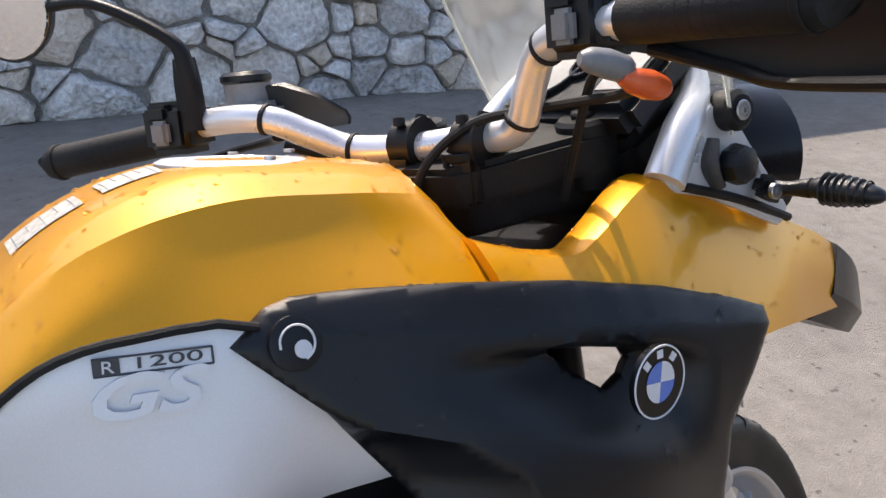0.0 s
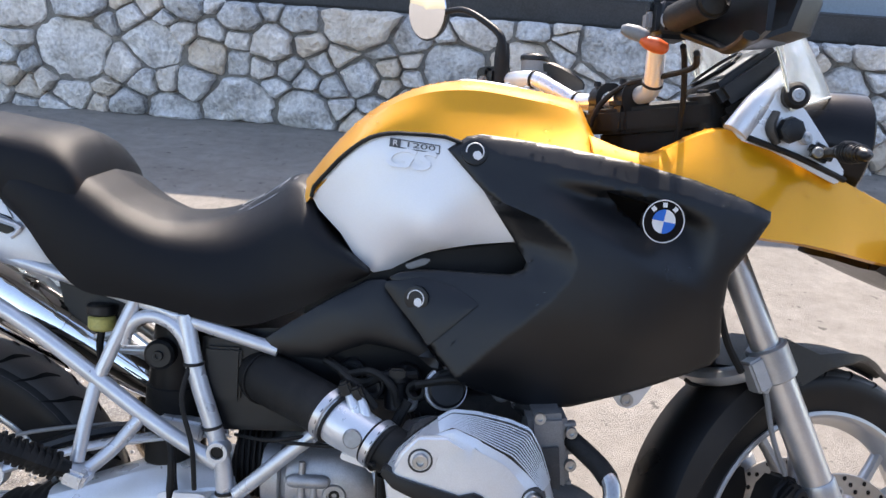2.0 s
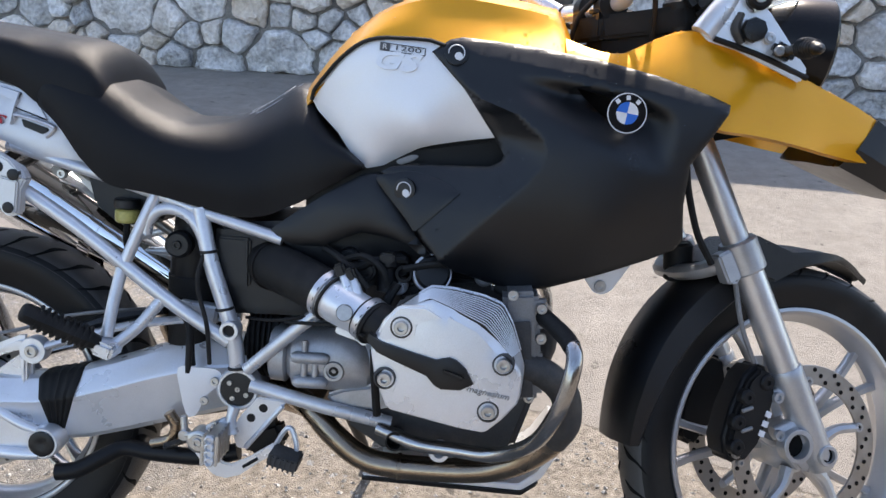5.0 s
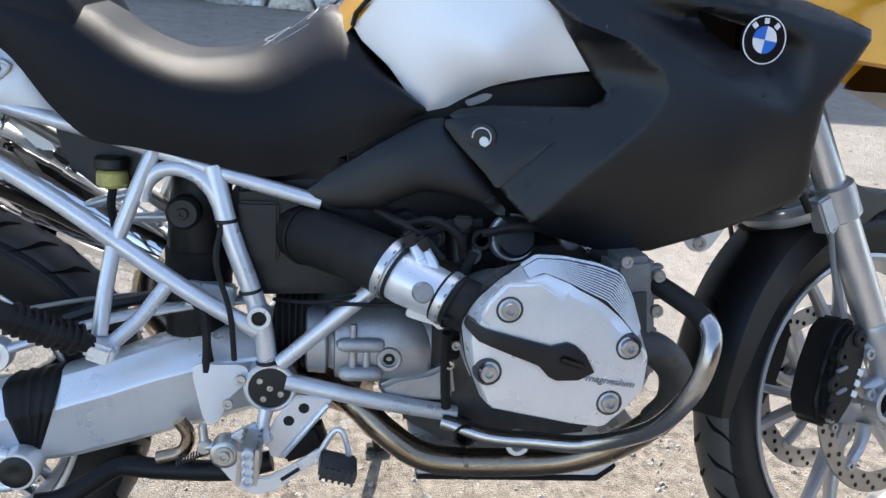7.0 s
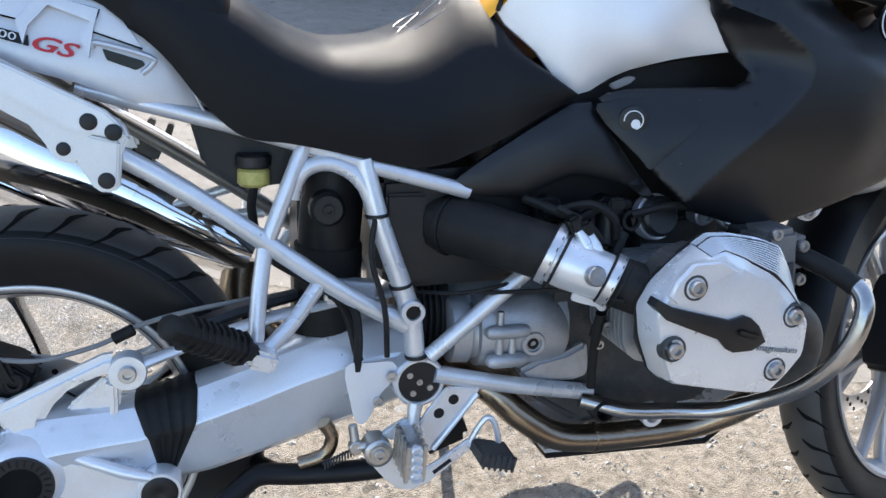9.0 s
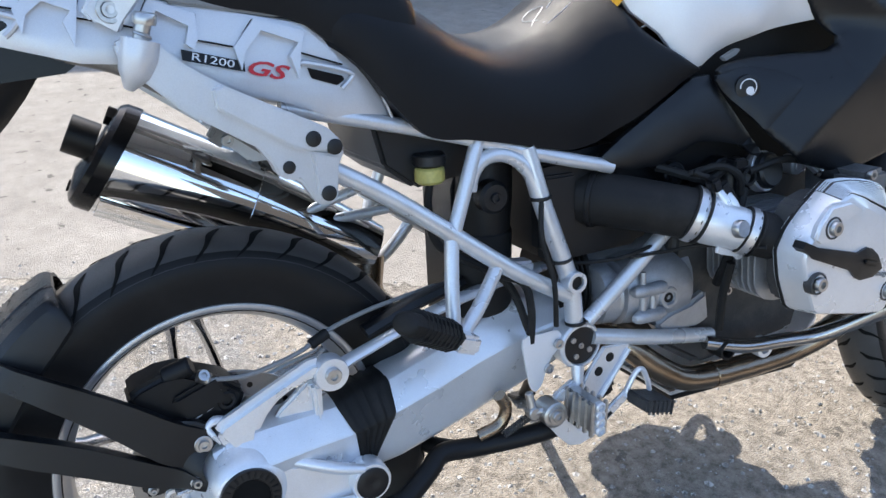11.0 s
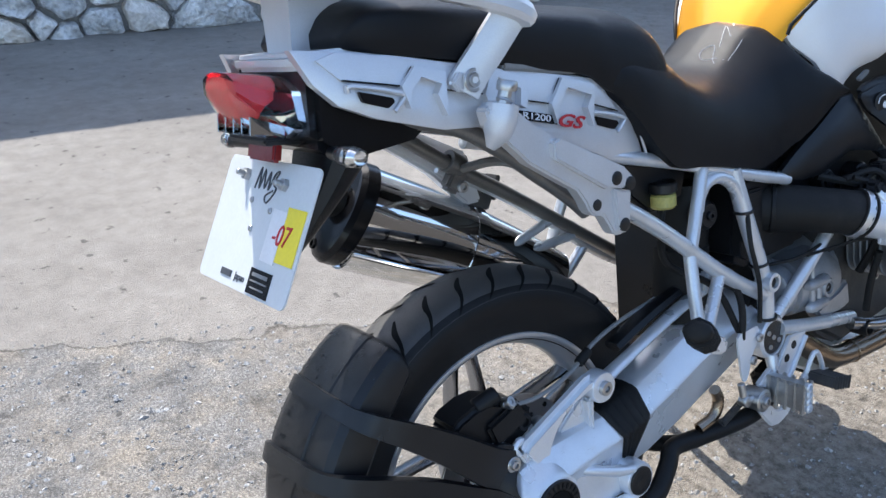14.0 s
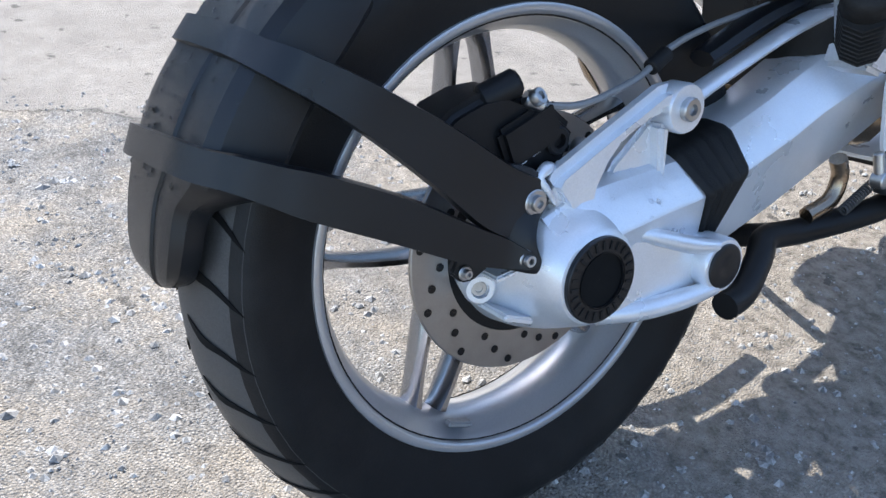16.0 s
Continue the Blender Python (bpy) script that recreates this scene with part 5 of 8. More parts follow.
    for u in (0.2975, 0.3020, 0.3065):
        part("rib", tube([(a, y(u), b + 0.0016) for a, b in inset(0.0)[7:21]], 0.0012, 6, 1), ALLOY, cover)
    part("plug_strip", panel([(0.762, 0.572), (0.778, 0.556), (0.853, 0.526), (0.866, 0.512), (0.876, 0.507), (0.904, 0.5075), (0.923, 0.518), (0.911, 0.540), (0.897, 0.552), (0.886, 0.556), (0.866, 0.551), (0.785, 0.572), (0.766, 0.582)], lambda x, z: y(0.3535 - 0.5 * max(0, 0.80 - x) ** 1.3), 0.02, 0.012, 0.002), BLACK_PLASTIC, cover, "black plastic plug cover strip")
    part("strip_ridge", box((0.893, y(0.354), 0.532), (0.034, 0.006, 0.010), (0, 18, 0), 0.003), BLACK_PLASTIC, cover)
    for x, z in ((0.813, 0.596), (0.792, 0.517), (0.965, 0.549), (0.947, 0.476)):
        e = 0.0035 if x < 0.85 else 0.0
        part("bolt_boss", lathe([(0.018, -0.012), (0.0165, 0.0), (0.014, 0.001), (0.0135, -0.003), (0.0, -0.003)], (x, y(0.3465 + e), z), (0, s, 0), 24), DARK_CASTING, cover)
        part("bolt", bolt((x, y(0.3450 + e), z), (0, s, 0), 0.0105, 0.0095), STEEL, cover)
    # intake: throttle body, clamps, rubber duct to the air box
    thr = part("throttle_body", tube([(0.682, y(0.214), 0.608), (0.700, y(0.226), 0.598), (0.742, y(0.245), 0.583), (0.780, y(0.258), 0.570)], [0.0365, 0.036, 0.032, 0.030], 40, 3), ALLOY, bike, "cast alloy throttle body")
    part("butterfly_cap", lathe([(0.0135, 0), (0.0135, 0.010), (0.012, 0.012), (0, 0.012)], (0.716, y(0.266), 0.592), (0.1, s, 0.15), 24), STEEL, thr)
    for q, r in (((0.680, y(0.2125), 0.6085), 0.0428), ((0.752, y(0.248), 0.579), 0.0370)):
        w = Vector((0.075, s * 0.045, -0.036))
        part("clamp", ring(Vector(q) - w.normalized() * 0.006, w, r, r - 0.006, 0.013, 40), POLISHED, thr, "slotted steel hose clamp")
        for d in (-0.009, 0.011):
            part("rubber_lip", ring(Vector(q) + w.normalized() * d, w, r - 0.0005, r - 0.010, 0.004, 40), BLACK_RUBBER, thr)
        au, av, aw = axes_for(w)
        for k in range(14):
            g = 2 * math.pi * k / 14
            part("clamp_slot", tube([Vector(q) + aw * 0.0045 + (au * math.cos(g + e) + av * math.sin(g + e)) * (r - 0.0004) for e in (-0.07, 0.07)], 0.0010, 4, 1), BLACK_METAL, thr)
    part("duct_end", tube([(0.748, y(0.2465), 0.5805), (0.79, y(0.262), 0.567)], [0.0345, 0.0345], 40, 2), BLACK_RUBBER, thr)
    duct = pipe("intake_duct", [(0.545, y(0.090), 0.634), (0.580, y(0.135), 0.630), (0.628, y(0.176), 0.621), (0.680, y(0.212), 0.608)], [0.043, 0.041, 0.039, 0.0388], BLACK_RUBBER, label="black rubber intake duct", n=40)
    part("hose_clip", ring((0.566, y(0.119), 0.632), (0.035, s * 0.045, -0.004), 0.0450, 0.0415, 0.008, 40), BLACK_METAL, duct)
    cap_way = Vector((0.15, s, 0.25)).normalized()
    oil = part("oil_cap", rod(Vector((0.840, y(0.155), 0.640)), Vector((0.840, y(0.155), 0.640)) + cap_way * 0.050, 0.0285, 28, 0.004), BLACK_PLASTIC, bike, "round black filler cap in a silver neck")
    part("neck", ring(Vector((0.840, y(0.155), 0.640)) + cap_way * 0.020, cap_way, 0.0325, 0.0285, 0.016, 28), POLISHED, oil)
    # injector rail and plugs over the throttle body
    for dx in (0.0, 0.016):
        part("injector", tube([(0.722 + dx, y(0.246), 0.606 - 0.4 * dx), (0.714 + dx, y(0.240), 0.628 - 0.4 * dx), (0.706 + dx, y(0.232), 0.644 - 0.4 * dx)], [0.0075, 0.0085, 0.007], 12, 3), ALLOY, thr)
        part("injector_plug", box((0.701 + dx, y(0.230), 0.652 - 0.4 * dx), (0.018, 0.020, 0.024), (0, -25, 0), 0.004), BLACK_PLASTIC, thr)
    part("sensor", merge(rod((0.772, y(0.185), 0.612), (0.772, y(0.185), 0.660), 0.018, 20, 0.003), rod((0.772, y(0.185), 0.655), (0.772, y(0.185), 0.668), 0.0215, 20, 0.002), box((0.772, y(0.200), 0.672), (0.024, 0.022, 0.016), (0, 0, 0), 0.003)), BLACK_PLASTIC, bike, "black sensor housing")
    part("hose_ring", ring((0.800, y(0.195), 0.646), (0, s, 0.1), 0.0145, 0.0095, 0.008, 20), BLACK_RUBBER, bike)
    part("throttle_plate", prism([(0.700, 0.563), (0.748, 0.548), (0.750, 0.536), (0.742, 0.534), (0.735, 0.541), (0.708, 0.549), (0.698, 0.553)], y(0.240), y(0.246), 0.0015), ALLOY, thr)


for s in (-1, 1):
    cylinder_side(s)
lettering("cover_lettering", "magnesium", 0.0125, bike, GREY_PLASTIC, (0.945, -0.3478, 0.505), (1, 0.02, -0.16), (0, 0, 1), 0.0006, shear=0.25, stretch=1.15)

# cables and hoses round the intake
for k, pts in enumerate((
    [(0.70, -0.18, 0.66), (0.735, -0.205, 0.672), (0.765, -0.215, 0.655), (0.775, -0.21, 0.625)],
    [(0.66, -0.15, 0.672), (0.72, -0.19, 0.652), (0.75, -0.20, 0.665), (0.80, -0.19, 0.668)],
    [(0.69, -0.20, 0.668), (0.725, -0.225, 0.648), (0.745, -0.228, 0.625)],
    [(0.775, -0.17, 0.47), (0.770, -0.20, 0.53), (0.772, -0.21, 0.59), (0.79, -0.20, 0.63)],
    [(0.765, -0.19, 0.40), (0.760, -0.20, 0.46), (0.758, -0.215, 0.52)],
    [(0.80, -0.20, 0.655), (0.86, -0.21, 0.668), (0.93, -0.20, 0.655)],
    [(0.60, -0.17, 0.545), (0.66, -0.19, 0.55), (0.70, -0.215, 0.557), (0.75, -0.29, 0.563)],
    [(0.52, -0.12, 0.535), (0.58, -0.165, 0.545), (0.65, -0.175, 0.56)],
)):
    pipe("hose", pts, (0.006, 0.007, 0.005, 0.008, 0.007, 0.006, 0.003, 0.003)[k], BLACK_RUBBER, label="black rubber hose", n=8)
for x, y, z, r in ((0.735, -0.19, 0.645, 0.02), (0.785, -0.165, 0.652, 0.022), (0.70, -0.15, 0.655, 0.02), (0.82, -0.15, 0.60, 0.03), (0.79, -0.18, 0.62, 0.015), (0.93, -0.18, 0.645, 0.016)):
    part("sensor_body", merge(rod((x, y + 0.03, z), (x, y, z), r, 16, 0.003), ring((x, y, z), RIGHT, r * 0.7, r * 0.4, 0.005)), BLACK_PLASTIC if r > 0.018 else ENGINE, bike)
for x, y, z in ((0.768, -0.215, 0.535), (0.772, -0.205, 0.500), (0.765, -0.20, 0.47), (0.775, -0.21, 0.56)):
    part("hose_bolt", bolt((x, y, z), RIGHT, 0.007, 0.008), STEEL, bike)
part("starter_cover", prism([(0.462, 0.56), (0.462, 0.70), (0.60, 0.71), (0.70, 0.69), (0.72, 0.60), (0.66, 0.545), (0.50, 0.54)], -0.125, 0.125, 0.012), BLACK_PLASTIC, bike, "black air box")
part("box_rib", box((0.500, -0.128, 0.635), (0.055, 0.012, 0.085), (0, 0, 0), 0.004), BLACK_PLASTIC, bike)
part("grey_bracket", box((0.43, -0.10, 0.535), (0.07, 0.03, 0.035), (0, 8, 0), 0.004), FRAME_PAINT, bike)

# exhaust headers, collector and sump guard
for s in (-1, 1):
    pipe("exhaust_elbow", [(0.985, s * 0.270, 0.532), (1.035, s * 0.268, 0.515), (1.068, s * 0.255, 0.480), (1.076, s * 0.240, 0.430), (1.060, s * 0.222, 0.392)], 0.0235, DARK_CASTING, label="dark burnt exhaust elbow", n=18)
    pipe("exhaust_header", [(1.068, s * 0.230, 0.408), (1.048, s * 0.210, 0.372), (1.000, s * 0.182, 0.328), (0.930, s * 0.158, 0.300), (0.800, s * 0.142, 0.291), (0.735, s * 0.135, 0.300), (0.680, s * 0.125, 0.336), (0.630, s * 0.105, 0.378), (0.56, s * 0.05, 0.395)], 0.0215, HEADER, label="heat-tinted steel header pipe", n=18)
    part("pipe_collar", ring((0.800, s * 0.142, 0.291), (1, 0, 0.02), 0.0235, 0.021, 0.007), HEADER, bike)
pipe("collector", [(0.66, 0.0, 0.35), (0.58, 0.03, 0.365), (0.47, 0.08, 0.365), (0.37, 0.11, 0.38), (0.295, 0.145, 0.44), (0.300, 0.160, 0.515)], [0.05, 0.052, 0.042, 0.034, 0.032, 0.032], HEADER, label="heat-tinted steel collector")
part("sump_guard", prism([(0.735, 0.262), (0.735, 0.256), (1.02, 0.250), (1.055, 0.275), (1.085, 0.33), (1.078, 0.335), (1.045, 0.285), (1.015, 0.262)], -0.115, 0.115, 0.002), ALLOY, bike, "grey alloy sump guard")
part("guard_edge", prism([(0.735, 0.256), (1.02, 0.249), (1.05, 0.27), (1.045, 0.262), (1.02, 0.243), (0.735, 0.250)], -0.12, 0.12, 0.001), BLACK_METAL, bike)

# engine guard bar
GUARD_STEEL = material("guard_bar_steel", (0.48, 0.475, 0.47), 0.22, 1.0, 0.15, 14.0, 0.05, 400.0, dirt=(0.10, 0.095, 0.09), dirt_amount=0.5, dirt_scale=9.0)
guard_bar = pipe("engine_guard", [(0.765, -0.160, 0.366), (0.83, -0.182, 0.352), (0.90, -0.196, 0.351), (0.960, -0.218, 0.356), (1.002, -0.258, 0.384), (1.030, -0.310, 0.428), (1.052, -0.350, 0.492), (1.064, -0.358, 0.545), (1.066, -0.345, 0.575), (1.052, -0.312, 0.592), (1.008, -0.245, 0.615), (0.95, -0.20, 0.640)], 0.0125, GUARD_STEEL, label="bent steel engine guard bar", n=16)
pipe("guard_sleeve", [(0.955, -0.203, 0.638), (1.008, -0.245, 0.615), (1.050, -0.309, 0.593), (1.064, -0.338, 0.580)], 0.0138, BLACK_RUBBER, guard_bar, "black sleeve")
pipe("engine_guard", [(0.765, 0.160, 0.368), (0.90, 0.190, 0.352), (1.040, 0.275, 0.378), (1.080, 0.325, 0.500), (1.025, 0.285, 0.585), (0.92, 0.20, 0.655)], 0.0125, GUARD_STEEL, label="bent steel engine guard bar", n=12)
part("guard_foot", merge(ring((0.873, -0.172, 0.341), RIGHT, 0.0175, 0.0105, 0.018), rod((0.873, -0.172, 0.341), (0.873, -0.178, 0.341), 0.0105)), ALLOY, bike)
part("guard_foot", merge(ring((0.796, -0.150, 0.3515), RIGHT, 0.0165, 0.0130, 0.034), rod((0.796, -0.15, 0.3515), (0.796, -0.165, 0.3515), 0.0130)), BLACK_METAL, bike)
part("guard_clamp", box((0.945, -0.198, 0.645), (0.040, 0.018, 0.016), (0, 35, 0), 0.003), FRAME_PAINT, bike)
part("front_lug", prism([(1.092, 0.655), (1.13, 0.700), (1.18, 0.695), (1.142, 0.634), (1.128, 0.625), (1.112, 0.628)], -0.16, -0.15, 0.002), ALLOY, bike, "alloy lug with a bolt")
part("lug_bolt", bolt((1.122, -0.16, 0.640), RIGHT, 0.010, 0.006), STEEL, bike)

# rider footrest and brake pedal
bracket = part("footrest_bracket", prism([(0.556, 0.408), (0.606, 0.404), (0.600, 0.392), (0.536, 0.312), (0.520, 0.314), (0.512, 0.345), (0.526, 0.372)], -0.168, -0.160, 0.002), FRAME_PAINT, bike, "pierced alloy footrest bracket")
# black rods stand for the dark inside the pierced holes
for x, z, r in ((0.566, 0.389, 0.0085), (0.545, 0.370, 0.0085)):
    part("bracket_hole", rod((x, -0.159, z), (x, -0.1688, z), r), BLACK_METAL, bracket)
part("bracket_edge", tube([(0.600, -0.170, 0.396), (0.570, -0.170, 0.358), (0.537, -0.170, 0.317)], 0.0045, 8, 3), FRAME_PAINT, bracket)
part("link", tube([(0.513, -0.158, 0.384), (0.509, -0.164, 0.362), (0.512, -0.168, 0.338)], [0.011, 0.009, 0.011], 10, 3), FRAME_PAINT, bracket)
part("arm", prism([(0.462, 0.346), (0.470, 0.352), (0.500, 0.368), (0.506, 0.360), (0.500, 0.346), (0.480, 0.334)], -0.170, -0.158, 0.003), FRAME_PAINT, bracket)
part("dark_mount", box((0.560, -0.125, 0.322), (0.075, 0.04, 0.05), (0, -20, 0), 0.010), BLACK_METAL, bracket)
rest = part("rider_footrest", box((0.495, -0.200, 0.3345), (0.024, 0.075, 0.048), (0, 4, 0), 0.004), STEEL, bike, "serrated steel footrest")
for k in range(5):
    for q in (-1, 1):
        part("tooth", box((0.495 + q * 0.0115, -0.236 + 0.016 * k, 0.3345), (0.006, 0.007, 0.054), (0, 4, 0), 0.0015), STEEL, rest)
for k in range(4):
    part("cleat", lathe([(0.0085, -0.004), (0.0085, 0.003), (0.0065, 0.005), (0.0055, 0.005), (0.005, 0.0), (0, 0)], (0.4955, -0.2385, 0.316 + 0.0125 * k), RIGHT, 14), FRAME_PAINT, rest)
pedal = part("brake_pedal", prism([(0.446, 0.340), (0.470, 0.340), (0.480, 0.308), (0.500, 0.290), (0.516, 0.288), (0.545, 0.303), (0.588, 0.332), (0.598, 0.318), (0.560, 0.292), (0.530, 0.269), (0.505, 0.261), (0.484, 0.265), (0.464, 0.286), (0.444, 0.312)], -0.180, -0.172, 0.0025), ALLOY, bike, "alloy brake pedal with a serrated tip")
part("slot", tube([(0.536, -0.1795, 0.285), (0.561, -0.1795, 0.302)], 0.0032, 8, 1), BLACK_METAL, pedal)
part("hinge", merge(lathe([(0.020, -0.03), (0.020, 0.002), (0.017, 0.004), (0.0135, 0.004), (0.0130, 0.007), (0, 0.007)], (0.457, -0.180, 0.325), RIGHT, 28), bolt((0.457, -0.186, 0.325), RIGHT, 0.0085, 0.005)), STEEL, pedal)
part("pedal_loop", tube([(0.588, -0.176, 0.322), (0.604, -0.178, 0.352), (0.614, -0.180, 0.362), (0.623, -0.182, 0.354), (0.629, -0.185, 0.322), (0.600, -0.182, 0.320), (0.586, -0.177, 0.322)], 0.0046, 8, 5), ALLOY, pedal)
part("pedal_tip", box((0.615, -0.205, 0.318), (0.052, 0.052, 0.020), (0, 14, 0), 0.003), DARK_CASTING, pedal, "dark serrated pedal tip")
for k in range(6):
    part("tooth", box((0.594 + 0.0085 * k, -0.232, 0.324 - 0.0022 * k), (0.0035, 0.004, 0.024), (0, 14, 0), 0.0008), DARK_CASTING, pedal)
part("brake_rod", merge(rod((0.424, -0.160, 0.362), (0.428, -0.164, 0.330), 0.0065), rod((0.428, -0.156, 0.330), (0.428, -0.172, 0.330), 0.010), rod((0.428, -0.166, 0.330), (0.450, -0.170, 0.333), 0.006)), STEEL, bike, "steel brake rod with a ball joint")
part("heel_guard", panel(curve_outline([(0.414, 0.449), (0.448, 0.450), (0.482, 0.446), (0.486, 0.424), (0.462, 0.400), (0.450, 0.372), (0.438, 0.361), (0.428, 0.368), (0.420, 0.40)], 3), lambda x, z: -0.160 + 0.15 * (x - 0.45), 0.004, 0.02, 0.002), SILVER_PAINT, bike, "plain silver heel guard")
for x, z in ((0.478, 0.428), (0.460, 0.392)):
    part("guard_screw", bolt((x, -0.158, z), RIGHT, 0.0075, 0.005), STEEL, bike)

# centre stand, folded up, with its spring; side stand on the far side
stand = pipe("centre_stand", [(0.520, -0.150, 0.300), (0.46, -0.150, 0.285), (0.36, -0.120, 0.272), (0.300, -0.115, 0.275), (0.268, -0.130, 0.262), (0.225, -0.145, 0.240), (0.19, -0.15, 0.235)], 0.0155, BLACK_METAL, label="black tubular centre stand, folded up")
pipe("stand_tube", [(0.520, 0.150, 0.300), (0.36, 0.120, 0.272), (0.19, 0.15, 0.235)], 0.0155, BLACK_METAL, stand)
pipe("stand_tube", [(0.33, -0.115, 0.272), (0.30, -0.05, 0.262), (0.30, 0.05, 0.262), (0.33, 0.115, 0.272)], 0.014, BLACK_METAL, stand)
pipe("stand_tail", [(0.355, -0.125, 0.292), (0.390, -0.13, 0.305), (0.400, -0.132, 0.332), (0.388, -0.134, 0.356)], 0.010, HEADER, stand)
part("stand_spring", tube([(0.385 + 0.055 * k / 110, -0.150 + 0.0055 * math.cos(k * 0.785), 0.298 + 0.022 * k / 110 + 0.0055 * math.sin(k * 0.785)) for k in range(111)], 0.0014, 6, 1), DARK_CASTING, stand)
pipe("side_stand", [(0.66, 0.13, 0.30), (0.68, 0.22, 0.20), (0.70, 0.315, 0.085)], [0.014, 0.012, 0.011], BLACK_METAL, label="black side stand carrying the machine's weight")
part("stand_foot", box((0.70, 0.323, 0.082), (0.05, 0.045, 0.008), (-13, 0, 0), 0.002), BLACK_METAL, bike)

# ---- swingarm and shaft drive ----
def section(c, h, w, lean=0.0, n=16, square=0.6):
    return [Vector((c[0] + lean * math.sin(a), c[1] + w * math.copysign(abs(math.cos(a)) ** square, math.cos(a)), c[2] + h * math.copysign(abs(math.sin(a)) ** square, math.sin(a)))) for a in [2 * math.pi * k / n for k in range(n)]]


arm_rows = [((0.180, -0.088, 0.340), 0.060, 0.048), ((0.22, -0.088, 0.350), 0.064, 0.050), ((0.30, -0.085, 0.373), 0.066, 0.051), ((0.36, -0.080, 0.392), 0.068, 0.053), ((0.42, -0.073, 0.408), 0.069, 0.058), ((0.47, -0.065, 0.418), 0.066, 0.064), ((0.53, -0.06, 0.43), 0.058, 0.068)]


def arm_ring(c, h, w):
    # flat upper flank, a crease, then a flank slanting inwards
    q = ((0.1, 1.0), (-0.25, 0.97), (-0.45, 0.90), (-0.97, 0.42), (-1.0, 0.34), (-0.98, 0.28), (-0.58, -0.82), (-0.40, -0.96), (0.0, -1.0), (0.6, -0.9), (1.0, -0.4), (1.0, 0.5), (0.6, 0.95))
    return [Vector((c[0] + 0.25 * h * -b, c[1] + w * a, c[2] + h * b)) for a, b in q]


part("swingarm", loft([arm_ring(*r) for r in arm_rows]), ALLOY, bike, "silver cast single-sided swingarm with shaft drive", sharp=25)
BOOT = [(-1.0, 0.170, 0.182), (-0.5, 0.172, 0.190), (-0.1, 0.172, 0.204), (0.2, 0.164, 0.214), (0.5, 0.150, 0.220), (0.8, 0.142, 0.222), (1.0, 0.140, 0.222)]  # height, rear edge, front edge
boot_rings = []
for j in range(15):
    u, fold = j / 14, 0.0035 * math.sin(j / 14 * 5 * math.pi) ** 2
    line = []
    for p in arm_ring((0.0, -0.089, 0.341), 0.0655 + fold, 0.0525 + fold):
        b = max(-1.0, min(1.0, (p.z - 0.341) / 0.066))
        lo, hi = smooth_between(BOOT, b)
        line.append(Vector((lo + (hi - lo) * u, p.y, p.z + 0.22 * (lo + (hi - lo) * u - 0.17))))
    boot_rings.append(line)
part("shaft_boot", loft(boot_rings), BLACK_RUBBER, bike, "folded black rubber shaft boot", sharp=50)
drive = part("final_drive", loft([arm_ring(*r) for r in (((0.178, -0.089, 0.3415), 0.0605, 0.0490), ((0.150, -0.09, 0.337), 0.062, 0.050), ((0.11, -0.092, 0.335), 0.062, 0.050), ((0.06, -0.095, 0.331), 0.066, 0.052), ((0.02, -0.095, 0.326), 0.068, 0.054), ((-0.02, -0.095, 0.323), 0.055, 0.045))]), ALLOY, bike, "silver cast final drive housing", sharp=25)
HUB = Vector((0.003, 0, 0.318))
BELL = [(0.151, 0.003, 0.030), (0.153, 0.003, 0.038), (0.151, 0.003, 0.044), (0.144, 0.004, 0.049), (0.136, 0.006, 0.0535), (0.124, 0.009, 0.060), (0.110, 0.011, 0.0675), (0.092, 0.011, 0.0755), (0.070, 0.008, 0.082), (0.050, 0.006, 0.085)]  # depth, centre, radius
part("drive_bell", loft([[Vector((c + r * math.cos(a), -d, 0.318 + 0.004 * (0.151 - d) / 0.1 + r * math.sin(a))) for a in [2 * math.pi * k / 44 for k in range(44)]] for d, c, r in BELL]), ALLOY, drive)
part("hub_seal", ring(HUB + RIGHT * 0.151, RIGHT, 0.041, 0.0260, 0.006, 40), BLACK_PLASTIC, drive, "ribbed black hub cover ring")
part("hub_bore", lathe([(0.0270, 0.158), (0.0265, 0.1545), (0.0, 0.1535)], HUB, RIGHT, 32, caps=False), GROOVE, drive)
for k in range(24):
    a = 2 * math.pi * k / 24
    part("hub_notch", box((HUB.x + 0.0338 * math.cos(a), -0.1575, HUB.z + 0.0338 * math.sin(a)), (0.0026, 0.0016, 0.008), (0, 90 - math.degrees(a), 0), 0), BLACK_RUBBER, drive)
# arm up to the torque rod, ribs, lower link boss
part("upper_arm", prism([(-0.030, 0.400), (-0.020, 0.414), (0.040, 0.442), (0.106, 0.472), (0.128, 0.474), (0.122, 0.448), (0.103, 0.444), (0.082, 0.437), (0.061, 0.426), (0.044, 0.409), (0.032, 0.390), (0.026, 0.366), (-0.006, 0.366)], -0.124, -0.098, 0.009, 4), ALLOY, drive)
part("rib", prism([(0.096, 0.430), (0.106, 0.438), (0.122, 0.436), (0.126, 0.425), (0.121, 0.372), (0.112, 0.366), (0.050, 0.372), (0.060, 0.402)], -0.106, -0.092, 0.004), ALLOY, drive)
part("rib", prism([(0.108, 0.436), (0.122, 0.434), (0.120, 0.374), (0.112, 0.370)], -0.120, -0.100, 0.005), ALLOY, drive)
